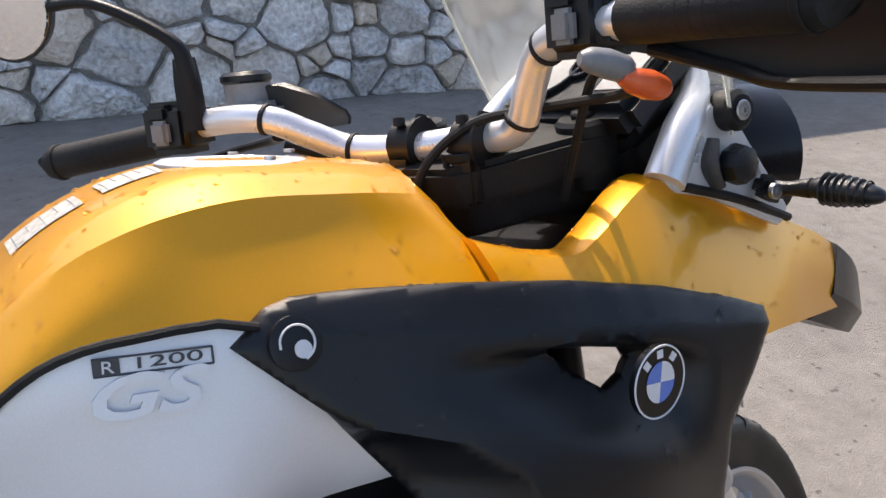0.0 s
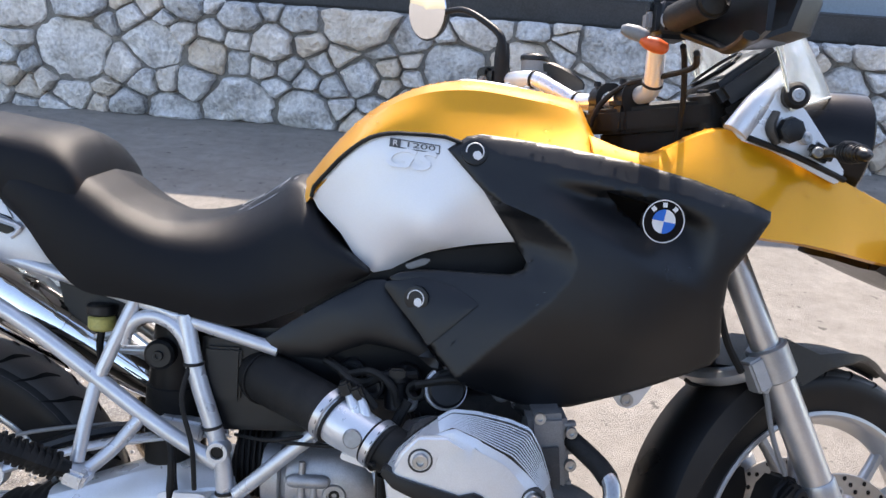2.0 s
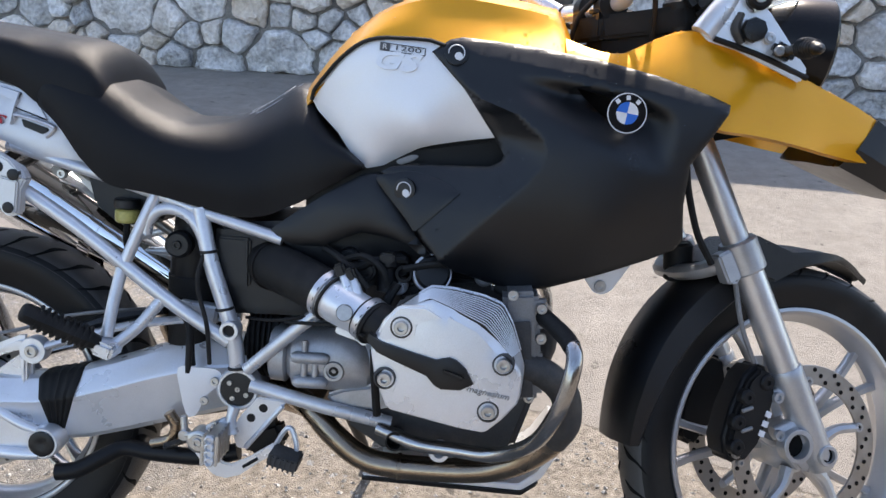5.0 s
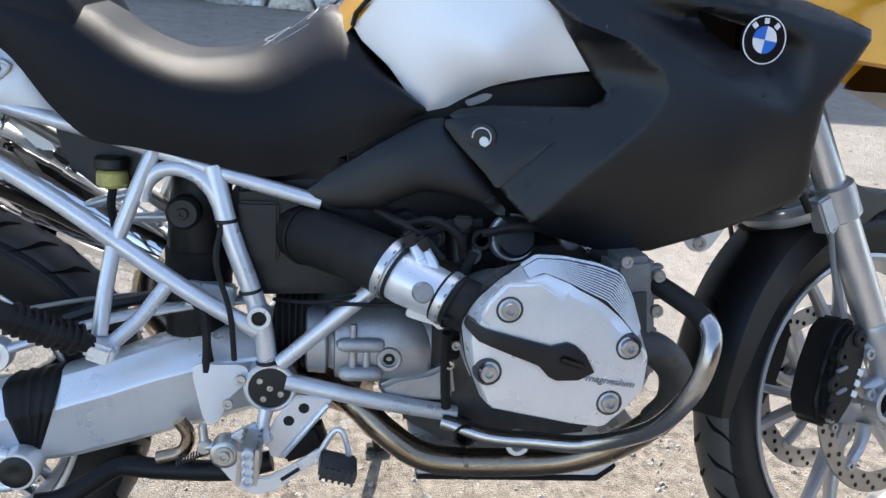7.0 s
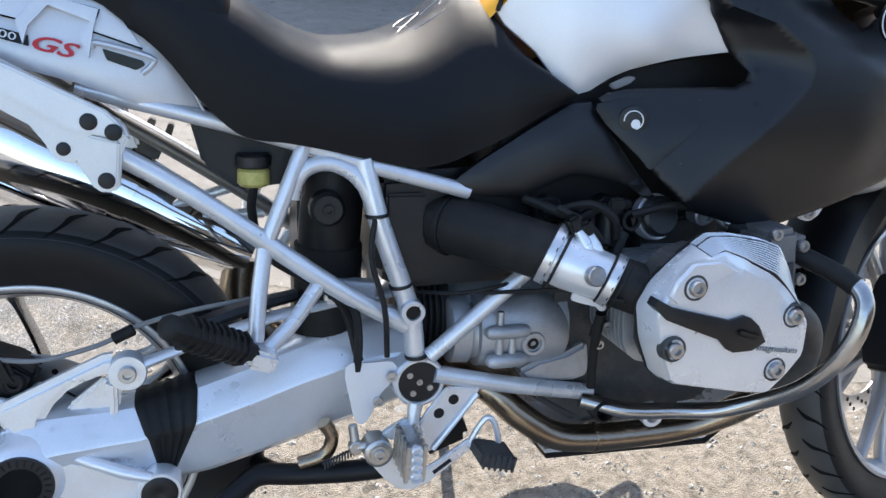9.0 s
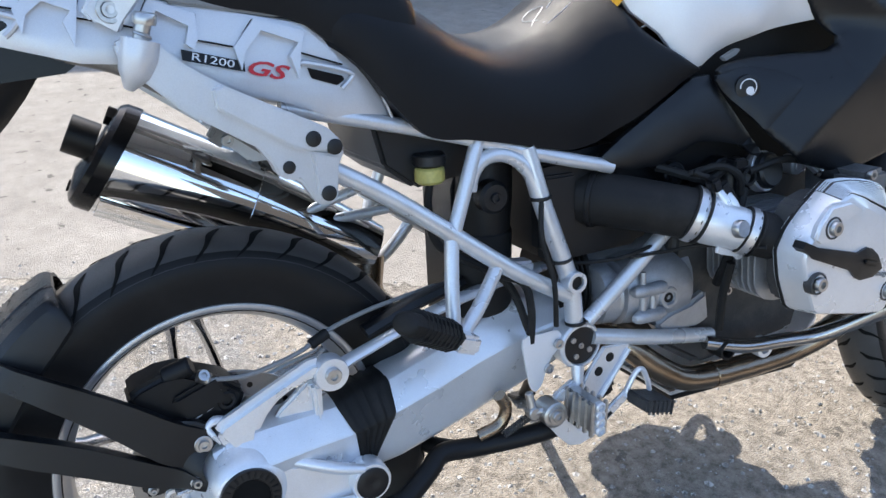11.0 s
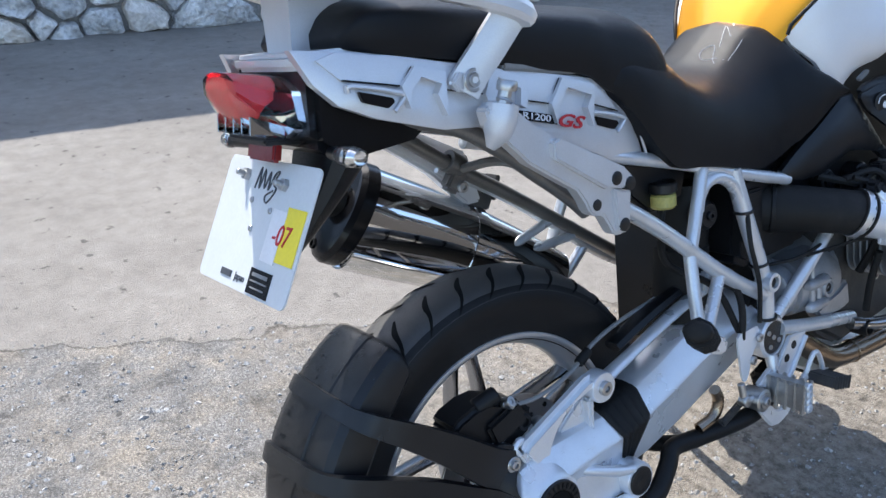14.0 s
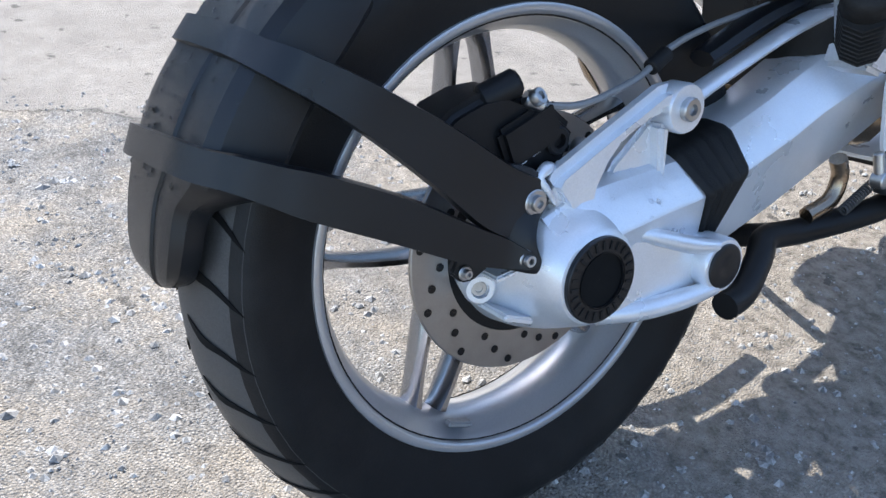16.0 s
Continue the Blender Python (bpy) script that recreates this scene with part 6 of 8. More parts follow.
part("rib", tube([(-0.012, -0.104, 0.414), (-0.024, -0.110, 0.4165), (-0.034, -0.1125, 0.410), (-0.028, -0.1165, 0.398), (-0.021, -0.118, 0.386)], [0.004, 0.0062, 0.0045, 0.0036, 0.002], 10, 4), ALLOY, drive)
part("lower_web", prism([(0.02, 0.352), (0.090, 0.335), (0.150, 0.312), (0.168, 0.290), (0.160, 0.266), (0.10, 0.262), (0.02, 0.266)], -0.142, -0.105, 0.006, 3), ALLOY, drive)
part("lower_rib", tube([(0.056, -0.132, 0.346), (0.090, -0.142, 0.334), (0.128, -0.150, 0.320), (0.160, -0.155, 0.312)], [0.006, 0.0085, 0.009, 0.007], 10, 5), ALLOY, drive)
part("lower_rib", tube([(0.025, -0.128, 0.266), (0.07, -0.142, 0.2635), (0.12, -0.150, 0.264), (0.162, -0.155, 0.267)], [0.010, 0.011, 0.011, 0.008], 10, 5), ALLOY, drive)
part("link_boss", lathe([(0.026, -0.05), (0.029, -0.02), (0.029, 0.0), (0.027, 0.003), (0.023, 0.003)], (0.169, -0.157, 0.290), RIGHT, 32, caps=False), ALLOY, drive)
part("link_cap", lathe([(0.0235, 0.0), (0.0235, 0.0045), (0.021, 0.006), (0.008, 0.005), (0, 0.003)], (0.169, -0.157, 0.290), RIGHT, 32), BLACK_PLASTIC, drive, "round black plug")
for x, z, turn in ((-0.066, 0.329, -8), (-0.058, 0.281, 22)):
    part("drive_fin", box((x, -0.094, z), (0.036, 0.044, 0.006), (0, turn, 0), 0.002), ALLOY, drive)
part("plug_boss", lathe([(0.017, -0.035), (0.0155, 0.0), (0.013, 0.003), (0.0085, 0.003), (0.0085, -0.003), (0, -0.003)], (-0.082, -0.088, 0.309), (-0.45, -1, 0), 24), ALLOY, drive)
part("filler_plug", bolt((-0.0815, -0.085, 0.309), (-0.45, -1, 0), 0.0075, 0.003), STEEL, drive)
torque = part("torque_rod", tube([(0.136, -0.112, 0.448), (0.175, -0.112, 0.462), (0.23, -0.112, 0.481), (0.295, -0.108, 0.500), (0.36, -0.10, 0.512), (0.43, -0.09, 0.520), (0.50, -0.08, 0.525)], [0.015, 0.013, 0.012, 0.013, 0.014, 0.013, 0.014], 10, 5, flat=0.55), ALLOY, bike, "silver torque rod")
part("rod_eye", lathe([(0.023, -0.014), (0.0245, -0.010), (0.0245, 0.010), (0.023, 0.013), (0.0, 0.013)], (0.136, -0.113, 0.448), RIGHT, 32), ALLOY, torque)
part("bolt", bolt((0.136, -0.126, 0.448), RIGHT, 0.0115, 0.007), STEEL, torque)
part("torque_cover", tube([(0.20, -0.085, 0.483), (0.28, -0.085, 0.512), (0.36, -0.08, 0.528)], [0.016, 0.018, 0.014], 8, 4, flat=0.6), BLACK_PLASTIC, torque)
# rear brake caliper and its line
cal = part("rear_caliper", prism([(-0.070, 0.405), (-0.108, 0.428), (-0.126, 0.466), (-0.110, 0.477), (-0.082, 0.486), (-0.054, 0.487), (0.002, 0.462), (0.026, 0.442), (0.012, 0.412), (-0.02, 0.400)], -0.096, -0.035, 0.008, 3), BLACK_METAL, bike, "black rear brake caliper")
part("caliper_face", box((-0.035, -0.100, 0.447), (0.065, 0.012, 0.040), (0, -20, 0), 0.005), BLACK_METAL, cal)
for k in range(3):
    part("maker_bar", box((-0.058 + 0.0155 * k, -0.0972, 0.4195 + 0.0065 * k), (0.0095, 0.002, 0.0115), (0, -24, 0), 0.0), WHITE_PRINT, cal)
part("pin_boss", lathe([(0.013, -0.02), (0.013, 0.004), (0.011, 0.006), (0.007, 0.006), (0.0065, 0.001), (0, 0.001)], (-0.003, -0.097, 0.436), RIGHT, 20), BLACK_METAL, cal)
part("piston_cap", rod((-0.075, -0.080, 0.478), (-0.040, -0.090, 0.492), 0.013, 16, 0.003), BLACK_METAL, cal)
part("banjo", merge(rod((-0.036, -0.094, 0.478), (-0.020, -0.100, 0.470), 0.0085, 14, 0.002), bolt((-0.030, -0.100, 0.477), (0.3, -1, 0.6), 0.008, 0.008)), STEEL, cal)
part("pin_bolt", bolt((0.026, -0.095, 0.424), RIGHT, 0.010, 0.010), STEEL, cal)
pipe("brake_line", [(-0.022, -0.10, 0.470), (0.03, -0.098, 0.464), (0.10, -0.095, 0.478), (0.15, -0.085, 0.498), (0.22, -0.075, 0.512), (0.32, -0.07, 0.525)], 0.0035, GREY_PLASTIC, label="grey brake line", n=8)
part("line_grommet", rod((0.118, -0.092, 0.484), (0.145, -0.088, 0.495), 0.008), BLACK_RUBBER, bike)

# splash guard behind the rear wheel, on two arms
GUARD_ROWS = [  # degrees round the axle, radius, half width, right share, skirt radius
    (123, 0.336, 0.070, 1.0, 0.326), (124, 0.342, 0.077, 1.0, 0.305), (127, 0.345, 0.081, 1.0, 0.296), (142, 0.349, 0.085, 1.0, 0.290), (154, 0.351, 0.087, 1.0, 0.292), (158, 0.351, 0.087, 0.98, 0.300),
    (160, 0.351, 0.086, 0.86, 0.316), (162, 0.351, 0.084, 0.72, 0.326), (168, 0.350, 0.080, 0.66, 0.328), (172, 0.348, 0.072, 0.58, 0.328), (174, 0.344, 0.060, 0.45, 0.330), (175.2, 0.338, 0.040, 0.25, 0.332)]


def guard_section(a):
    r, w, share, skirt = smooth_between(GUARD_ROWS, a)
    e, up = Vector((math.cos(radians(a)), 0, math.sin(radians(a)))), Vector((0, 1, 0))
    prof = [(skirt, -0.99), (r * 0.5 + skirt * 0.5, -1.0), (r - 0.012, -0.96), (r - 0.003, -0.84), (r, -0.62), (r, -0.30), (r + 0.0022, -0.27), (r + 0.0025, -0.20), (r + 0.002, 0), (r + 0.002, 0.62), (r - 0.003, 0.84), (r - 0.012, 0.96), (r * 0.5 + skirt * 0.5, 1.0), (skirt, 0.99)]
    side = lambda v: v * w * (share if v < 0 else 1.0)
    return [AXLE + e * q + up * side(v) for q, v in prof] + [AXLE + e * (q - 0.005) + up * (side(v) * 0.96) for q, v in reversed(prof)]


hugger = part("splash_guard", loft([guard_section(123 + 52.2 * k / 70) for k in range(71)]), BLACK_PLASTIC, bike, "matt black plastic rear splash guard on two arms", sharp=28)
for k in range(3):
    c = AXLE + Vector((0.3475 * math.cos(radians(146.8 - 0.9 * k)), 0.0, 0.3475 * math.sin(radians(146.8 - 0.9 * k))))
    part("moulded_mark", box(tuple(c), (0.003, 0.024, 0.003), (0, -146, 0), 0.0008), BLACK_PLASTIC, hugger)


def strap(rows, thick):
    """A rounded arm: x, y, z, half height, tilt of its upright."""
    line, rings = glide5(rows), []
    for i, (x, y, z, h, lean) in enumerate(line):
        up = Vector((math.sin(lean), 0, math.cos(lean)))
        way = Vector(line[min(i + 1, len(line) - 1)][:3]) - Vector(line[max(i - 1, 0)][:3])
        out = up.cross(way).normalized()
        rings.append([Vector((x, y, z)) + up * (h * b) + out * (thick * a) for a, b in ((-1, -0.92), (-0.1, -1), (0.42, -0.95), (0.76, -0.82), (0.94, -0.55), (1.0, 0), (0.94, 0.55), (0.76, 0.82), (0.42, 0.95), (-0.1, 1), (-1, 0.92))])
    return loft(rings)


def glide5(rows, steps=5):
    a = glide([r[:3] for r in rows], steps)
    b = glide([(r[3], r[4], 0) for r in rows], steps)
    return [(p.x, p.y, p.z, q.x, q.y) for p, q in zip(a, b)]


def hoop(left, right, half, sink):
    """The start of an arm: a rib over the guard's crown, from its left side to its right corner, between two angles."""
    out = []
    for q, v in ((-0.04, 1.0), (-0.013, 0.965), (0.0, 0.72), (0.003, 0.25), (0.003, -0.25), (0.001, -0.66), (-0.008, -0.92)):
        a = left + (right - left) * (1 - v) / 2
        r, w, *_ = smooth_between(GUARD_ROWS, a)
        e = Vector((math.cos(radians(a)), 0, math.sin(radians(a))))
        out.append((*(AXLE + e * (r + q - sink) + Vector((0, v * w, 0))), half * (0.6 if v > 0.9 else 1.0), math.pi - radians(a)))
    return out


part("arm", strap(hoop(140.8, 141.0, 0.0125, 0.0030) + [(-0.250, -0.097, 0.5285, 0.0145, 0.62), (-0.231, -0.104, 0.5170, 0.0160, 0.60), (-0.2065, -0.109, 0.5010, 0.0180, 0.58), (-0.176, -0.110, 0.479, 0.0208, 0.56), (-0.13, -0.111, 0.4435, 0.0255, 0.54), (-0.083, -0.111, 0.404, 0.030, 0.5), (-0.046, -0.108, 0.384, 0.030, 0.5)], 0.0085), BLACK_PLASTIC, hugger)
part("arm", strap(hoop(157.5, 155.6, 0.0135, 0.0040) + [(-0.296, -0.096, 0.460, 0.0140, 0.42), (-0.270, -0.103, 0.448, 0.0165, 0.38), (-0.2445, -0.107, 0.436, 0.0190, 0.35), (-0.178, -0.109, 0.4040, 0.0200, 0.3), (-0.113, -0.110, 0.3685, 0.0175, 0.3), (-0.076, -0.111, 0.352, 0.0135, 0.3), (-0.052, -0.119, 0.341, 0.008, 0.3)], 0.0115), BLACK_PLASTIC, hugger)


def plate_face(x, z):
    curl = min(1.0, max(0.0, (x + 0.078) / 0.032)) * min(1.0, max(0.0, (0.388 - z) / 0.03))
    return -0.1150 - 0.0165 * curl


part("arm_plate", panel(curve_outline([(-0.041, 0.332), (-0.046, 0.345), (-0.049, 0.359), (-0.043, 0.372), (-0.033, 0.381), (-0.023, 0.389), (-0.024, 0.402), (-0.031, 0.412), (-0.050, 0.424), (-0.080, 0.428), (-0.097, 0.402), (-0.086, 0.378), (-0.108, 0.364), (-0.102, 0.346), (-0.071, 0.3345), (-0.050, 0.3285)], 3), plate_face, 0.010, 0.006, 0.002), BLACK_PLASTIC, hugger, sharp=50)
part("lower_tab", prism([(-0.085, 0.350), (-0.118, 0.352), (-0.124, 0.340), (-0.112, 0.328), (-0.100, 0.327), (-0.075, 0.340)], -0.104, -0.096, 0.002), BLACK_PLASTIC, hugger)
for x, y, z, r in ((-0.042, -0.1165, 0.3905, 0.0105), (-0.0575, -0.1245, 0.3435, 0.0080), (-0.110, -0.1045, 0.338, 0.0060)):
    part("washer", ring((x, y, z), RIGHT, r * 1.15, r * 0.5, 0.0022, 24), STEEL, hugger)
    part("screw", bolt((x, y - 0.001, z), RIGHT, r * 0.72, 0.006), STEEL, hugger)

# shock absorber and reservoir
shock = pipe("shock_absorber", [(0.415, -0.060, 0.700), (0.410, -0.060, 0.64), (0.405, -0.055, 0.57)], [0.042, 0.044, 0.044], BLACK_METAL, label="black shock absorber")
part("spring_sleeve", rod((0.405, -0.05, 0.42), (0.407, -0.055, 0.60), 0.048, 24, 0.006), BLACK_RUBBER, shock)
part("adjuster", merge(rod((0.397, -0.095, 0.656), (0.397, -0.124, 0.656), 0.024, 20, 0.005), bolt((0.397, -0.124, 0.656), RIGHT, 0.008, 0.005)), BLACK_PLASTIC, shock)
part("battery_tray", prism([(0.225, 0.775), (0.24, 0.715), (0.285, 0.68), (0.36, 0.69), (0.375, 0.735)], -0.10, 0.10, 0.006), BLACK_PLASTIC, bike, "black plastic tray under the seat")
res = part("fluid_reservoir", rod((0.303, -0.108, 0.688), (0.303, -0.108, 0.712), 0.021, 24, 0.004), FLUID, bike, "yellowed brake fluid reservoir with a black lid")
part("lid", rod((0.303, -0.108, 0.712), (0.303, -0.108, 0.730), 0.023, 24, 0.003), BLACK_PLASTIC, res)
pipe("reservoir_hose", [(0.303, -0.108, 0.69), (0.300, -0.105, 0.65), (0.320, -0.10, 0.59), (0.41, -0.12, 0.53), (0.435, -0.15, 0.45)], 0.006, BLACK_RUBBER, label="black rubber hose", n=8)
pipe("cable", [(0.455, -0.152, 0.655), (0.447, -0.165, 0.60), (0.465, -0.168, 0.53), (0.470, -0.165, 0.46)], 0.004, BLACK_RUBBER, label="black cable", n=8)
pipe("cable", [(0.395, -0.14, 0.545), (0.425, -0.15, 0.53), (0.432, -0.158, 0.49), (0.430, -0.158, 0.44)], 0.006, BLACK_RUBBER, label="black cable", n=8)
for q, w in (((0.458, -0.144, 0.655), (0.1, 0, -1)), ((0.490, -0.149, 0.558), (0.2, 0, -1)), ((0.514, -0.15, 0.455), (0.1, 0, -1))):
    part("cable_tie", ring(q, w, 0.0165, 0.013, 0.005, 16), BLACK_PLASTIC, bike)
part("mud_flap", prism([(0.365, 0.42), (0.365, 0.66), (0.38, 0.70), (0.43, 0.70), (0.43, 0.44)], -0.05, 0.06, 0.006), BLACK_PLASTIC, bike, "black plastic splash shield ahead of the rear wheel")


# ---- tail ----
# silver tail panels: long upper body and a lower wing
tail_y = surface_through([(-0.29, 0.985, 0.105), (-0.2, 0.95, 0.128), (-0.1, 0.92, 0.136), (0.0, 0.90, 0.138), (0.1, 0.87, 0.138), (0.2, 0.83, 0.134), (0.25, 0.765, 0.126), (0.19, 0.89, 0.130), (-0.1, 0.965, 0.125), (0.0, 0.945, 0.128)])
TAIL_OUT = [(-0.285, 0.992), (-0.24, 0.986), (-0.17, 0.975), (-0.105, 0.960), (-0.03, 0.944), (0.05, 0.928), (0.13, 0.912), (0.178, 0.898), (0.205, 0.872), (0.255, 0.763), (0.235, 0.768), (0.15, 0.800), (0.105, 0.818), (0.03, 0.838), (-0.01, 0.862), (-0.053, 0.874), (-0.116, 0.880), (-0.203, 0.906), (-0.245, 0.926), (-0.268, 0.952)]
for s in (-1, 1):
    tp = part("tail_panel", panel(TAIL_OUT, lambda x, z: s * tail_y(x, z), 0.014, 0.014, 0.004), TAIL_PAINT, bike, "silver plastic tail panel with stepped edges", sharp=30)
    # stepped joint line between the upper lid and the panel, with a raised frame round each step
    on = lambda x, z, e=0.001: Vector((x, s * (tail_y(x, z) + e), z))
    joint = [(-0.240, 0.954), (-0.171, 0.939), (-0.152, 0.958), (-0.108, 0.947), (-0.117, 0.928), (-0.056, 0.914), (-0.040, 0.943), (0.010, 0.925), (0.004, 0.898), (0.049, 0.887), (0.073, 0.916), (0.134, 0.900), (0.122, 0.877), (0.178, 0.858)]
    fine = [on(a + (c - a) * k / 4, b + (d - b) * k / 4, 0.0052) for (a, b), (c, d) in zip(joint, joint[1:]) for k in range(4)] + [on(*joint[-1], 0.0052)]
    part("joint_line", tube(fine, 0.0011, 5, 1), BLACK_GLOSS, tp)
    part("lid", panel(joint + [(0.150, 0.905), (0.05, 0.926), (-0.03, 0.942), (-0.105, 0.958), (-0.17, 0.973), (-0.24, 0.984), (-0.262, 0.978)], lambda x, z: s * (tail_y(x, z) + 0.005), 0.006, 0.012, 0.001), TAIL_PAINT, tp, sharp=30)
    for k in (2, 6, 10):
        (a, b), (c, d), (e, f), (g, h) = joint[k - 1], joint[k], joint[k + 1], joint[k + 2]
        pad = [(a - 0.002, b), (c + 0.001, d + 0.001), (e - 0.001, f + 0.001), (g + 0.004, h), (g - 0.002, h - (0.010 if k == 6 else 0.030)), (g - 0.010, h - 0.004), (e - 0.010, f - 0.012), (c + 0.008, d - 0.012), (a + 0.010, b - 0.006), (a + 0.004, b - 0.026)]
        part("step_frame", panel(pad, lambda x, z: s * (tail_y(x, z) + 0.0125), 0.014, 0.012, 0.001), TAIL_PAINT, tp, sharp=25)
    for x, z in ((-0.201, 0.928), (0.158, 0.8455)):
        part("slot", prism([(x - 0.024, z + 0.012), (x + 0.020, z - 0.001), (x + 0.022, z - 0.006), (x + 0.012, z - 0.012), (x - 0.020, z - 0.001)], s * 0.128, s * (tail_y(x, z) + 0.0035), 0.001), BLACK_GLOSS, tp, "dark moulded slot")
        part("slot_edge", tube([on(x - 0.034, z + 0.012, 0.003), on(x - 0.030, z + 0.019, 0.006), on(x + 0.028, z + 0.004, 0.006), on(x + 0.029, z - 0.006, 0.004), on(x + 0.018, z - 0.016, 0.002)], 0.0042, 8, 3, flat=0.8), TAIL_PAINT, tp)
    part("fold_edge", tube([(0.184, s * 0.137, 0.894), (0.214, s * 0.136, 0.850), (0.252, s * 0.129, 0.768)], 0.002, 6, 3), TAIL_PAINT, tp)
part("tail_deck", prism([(-0.28, 0.985), (-0.10, 0.952), (0.15, 0.902), (0.15, 0.88), (-0.10, 0.925), (-0.25, 0.955)], -0.112, 0.112, 0.006), TAIL_PAINT, bike)
part("seat_shim", prism([(-0.02, 0.950), (0.10, 0.928), (0.13, 0.918), (0.10, 0.918), (-0.02, 0.938)], -0.14, 0.14, 0.003), GREY_PLASTIC, bike)
# model badge: white frame with R, black field, red letters
badge = part("model_badge", panel([(-0.011, 0.8885), (0.058, 0.8705), (0.058, 0.8585), (-0.011, 0.8765)], lambda x, z: -(tail_y(x, z) + 0.0045), 0.002, 0.02, 0.0), BLACK_GLOSS, bike, "black, white and red model badge")
def lie(f, x, z, dx, dz, off):
    """A place on the surface y = -f(x, z), with the ways along (dx, dz) and up on it."""
    r = Vector((dx, -(f(x + dx * 0.01, z + dz * 0.01) - f(x - dx * 0.01, z - dz * 0.01)) / 0.02, dz))
    u = Vector((0, -(f(x, z + 0.005) - f(x, z - 0.005)) / 0.01, 1))
    return (x, -f(x, z) - off, z), r, u


lettering("badge_letters", "R1200", 0.0120, badge, WHITE_PRINT, *lie(tail_y, 0.0225, 0.8738, 1, -0.26, 0.0058), 0.0006, stretch=1.6)
lettering("badge_letters", "GS", 0.024, badge, RED_PRINT, *lie(tail_y, 0.080, 0.8590, 1, -0.26, 0.0045), 0.0008, shear=0.35, bold=0.0004, stretch=1.65)
# side badge on the silver panel
lab = part("side_badge", panel([(0.741, 1.013), (0.757, 1.0115), (0.7565, 1.000), (0.7405, 1.0015)], lambda x, z: -(silver_y(x, z) + 0.0012), 0.002, 0.02, 0.0), DARK_PRINT, bike, "dark framed model lettering")
for pts in ([(0.741, 1.013), (0.814, 1.006)], [(0.7405, 1.0015), (0.8135, 0.9945)], [(0.814, 1.006), (0.8135, 0.9945)]):
    (a, b), (c, d) = pts
    part("frame_line", tube([(a, -silver_y(a, b) - 0.001, b), ((a + c) / 2, -silver_y((a + c) / 2, (b + d) / 2) - 0.001, (b + d) / 2), (c, -silver_y(c, d) - 0.001, d)], 0.0008, 6, 2), DARK_PRINT, lab)
lettering("side_letters", "R", 0.0115, lab, WHITE_PRINT, *lie(silver_y, 0.749, 1.0063, 1, -0.09, 0.0024), 0.0006, stretch=1.2)
lettering("side_letters", "1200", 0.0105, lab, DARK_PRINT, *lie(silver_y, 0.7855, 1.0033, 1, -0.09, 0.0012), 0.0005, stretch=2.2)
lettering("embossed_letters", "GS", 0.040, bike, SILVER_PAINT, (0.765, -silver_y(0.765, 0.983) - 0.0022, 0.983), (1, -0.12, -0.07), (0, 0.12, 1), 0.0016, shear=0.3, bold=0.0008, stretch=1.5)

# pannier bracket in front of the tail panel
brk = part("pannier_bracket", prism([(-0.084, 0.900), (-0.079, 0.880), (-0.064, 0.864), (-0.020, 0.822), (0.038, 0.785), (0.056, 0.774), (0.070, 0.754), (0.077, 0.7385), (0.089, 0.7310), (0.101, 0.7310), (0.111, 0.715), (0.120, 0.6995), (0.131, 0.6950), (0.146, 0.6995), (0.1515, 0.742), (0.1605, 0.760), (0.153, 0.777), (0.085, 0.815), (0.022, 0.850), (-0.012, 0.872), (-0.036, 0.893), (-0.048, 0.904), (-0.066, 0.908)], -0.178, -0.155, 0.003), TAIL_PAINT, bike, "silver cast pannier bracket with black plugs", sharp=25)
part("raised_field", prism([(0.010, 0.846), (0.022, 0.849), (0.137, 0.791), (0.151, 0.776), (0.156, 0.760), (0.100, 0.768), (0.012, 0.824)], -0.188, -0.170, 0.0025), TAIL_PAINT, brk)
part("raised_field", prism([(0.117, 0.764), (0.150, 0.756), (0.145, 0.704), (0.133, 0.6985), (0.122, 0.706)], -0.185, -0.170, 0.0025), TAIL_PAINT, brk)
for x, z, yy, r in ((0.1188, 0.7792, 0.1885, 0.0096), (0.1442, 0.7673, 0.1885, 0.0096), (0.0895, 0.7475, 0.1785, 0.0078), (0.1334, 0.7116, 0.1855, 0.0096)):
    part("plug", lathe([(r, -0.01), (r, 0.0005), (r - 0.002, 0.0015), (0, 0.001)], (x, -yy, z), RIGHT, 24), BLACK_PLASTIC, brk, "round black plug")
part("bolt_cup", tube([(-0.074, -0.168, 0.852), (-0.067, -0.173, 0.868), (-0.061, -0.175, 0.884), (-0.056, -0.175, 0.902)], [0.006, 0.017, 0.0205, 0.0205], 24, 4), TAIL_PAINT, brk)
part("clamp_bolt", merge(rod((-0.057, -0.176, 0.900), (-0.051, -0.178, 0.920), 0.0085, 20), rod((-0.055, -0.177, 0.905), (-0.053, -0.177, 0.909), 0.0105, 20), lathe([(0.012, 0), (0.0125, 0.003), (0.0125, 0.010), (0.011, 0.012), (0.006, 0.012), (0.0055, 0.006), (0, 0.006)], (-0.0505, -0.178, 0.918), (0.2, -0.1, 1), 24)), STEEL, brk, "steel clamp bolt")
for s in (1,):
    part("pannier_bracket", prism([(-0.068, 0.905), (-0.034, 0.908), (0.02, 0.846), (0.130, 0.788), (0.152, 0.700), (0.120, 0.700), (0.055, 0.765), (-0.045, 0.838)], 0.150, 0.178, 0.005), TAIL_PAINT, bike)
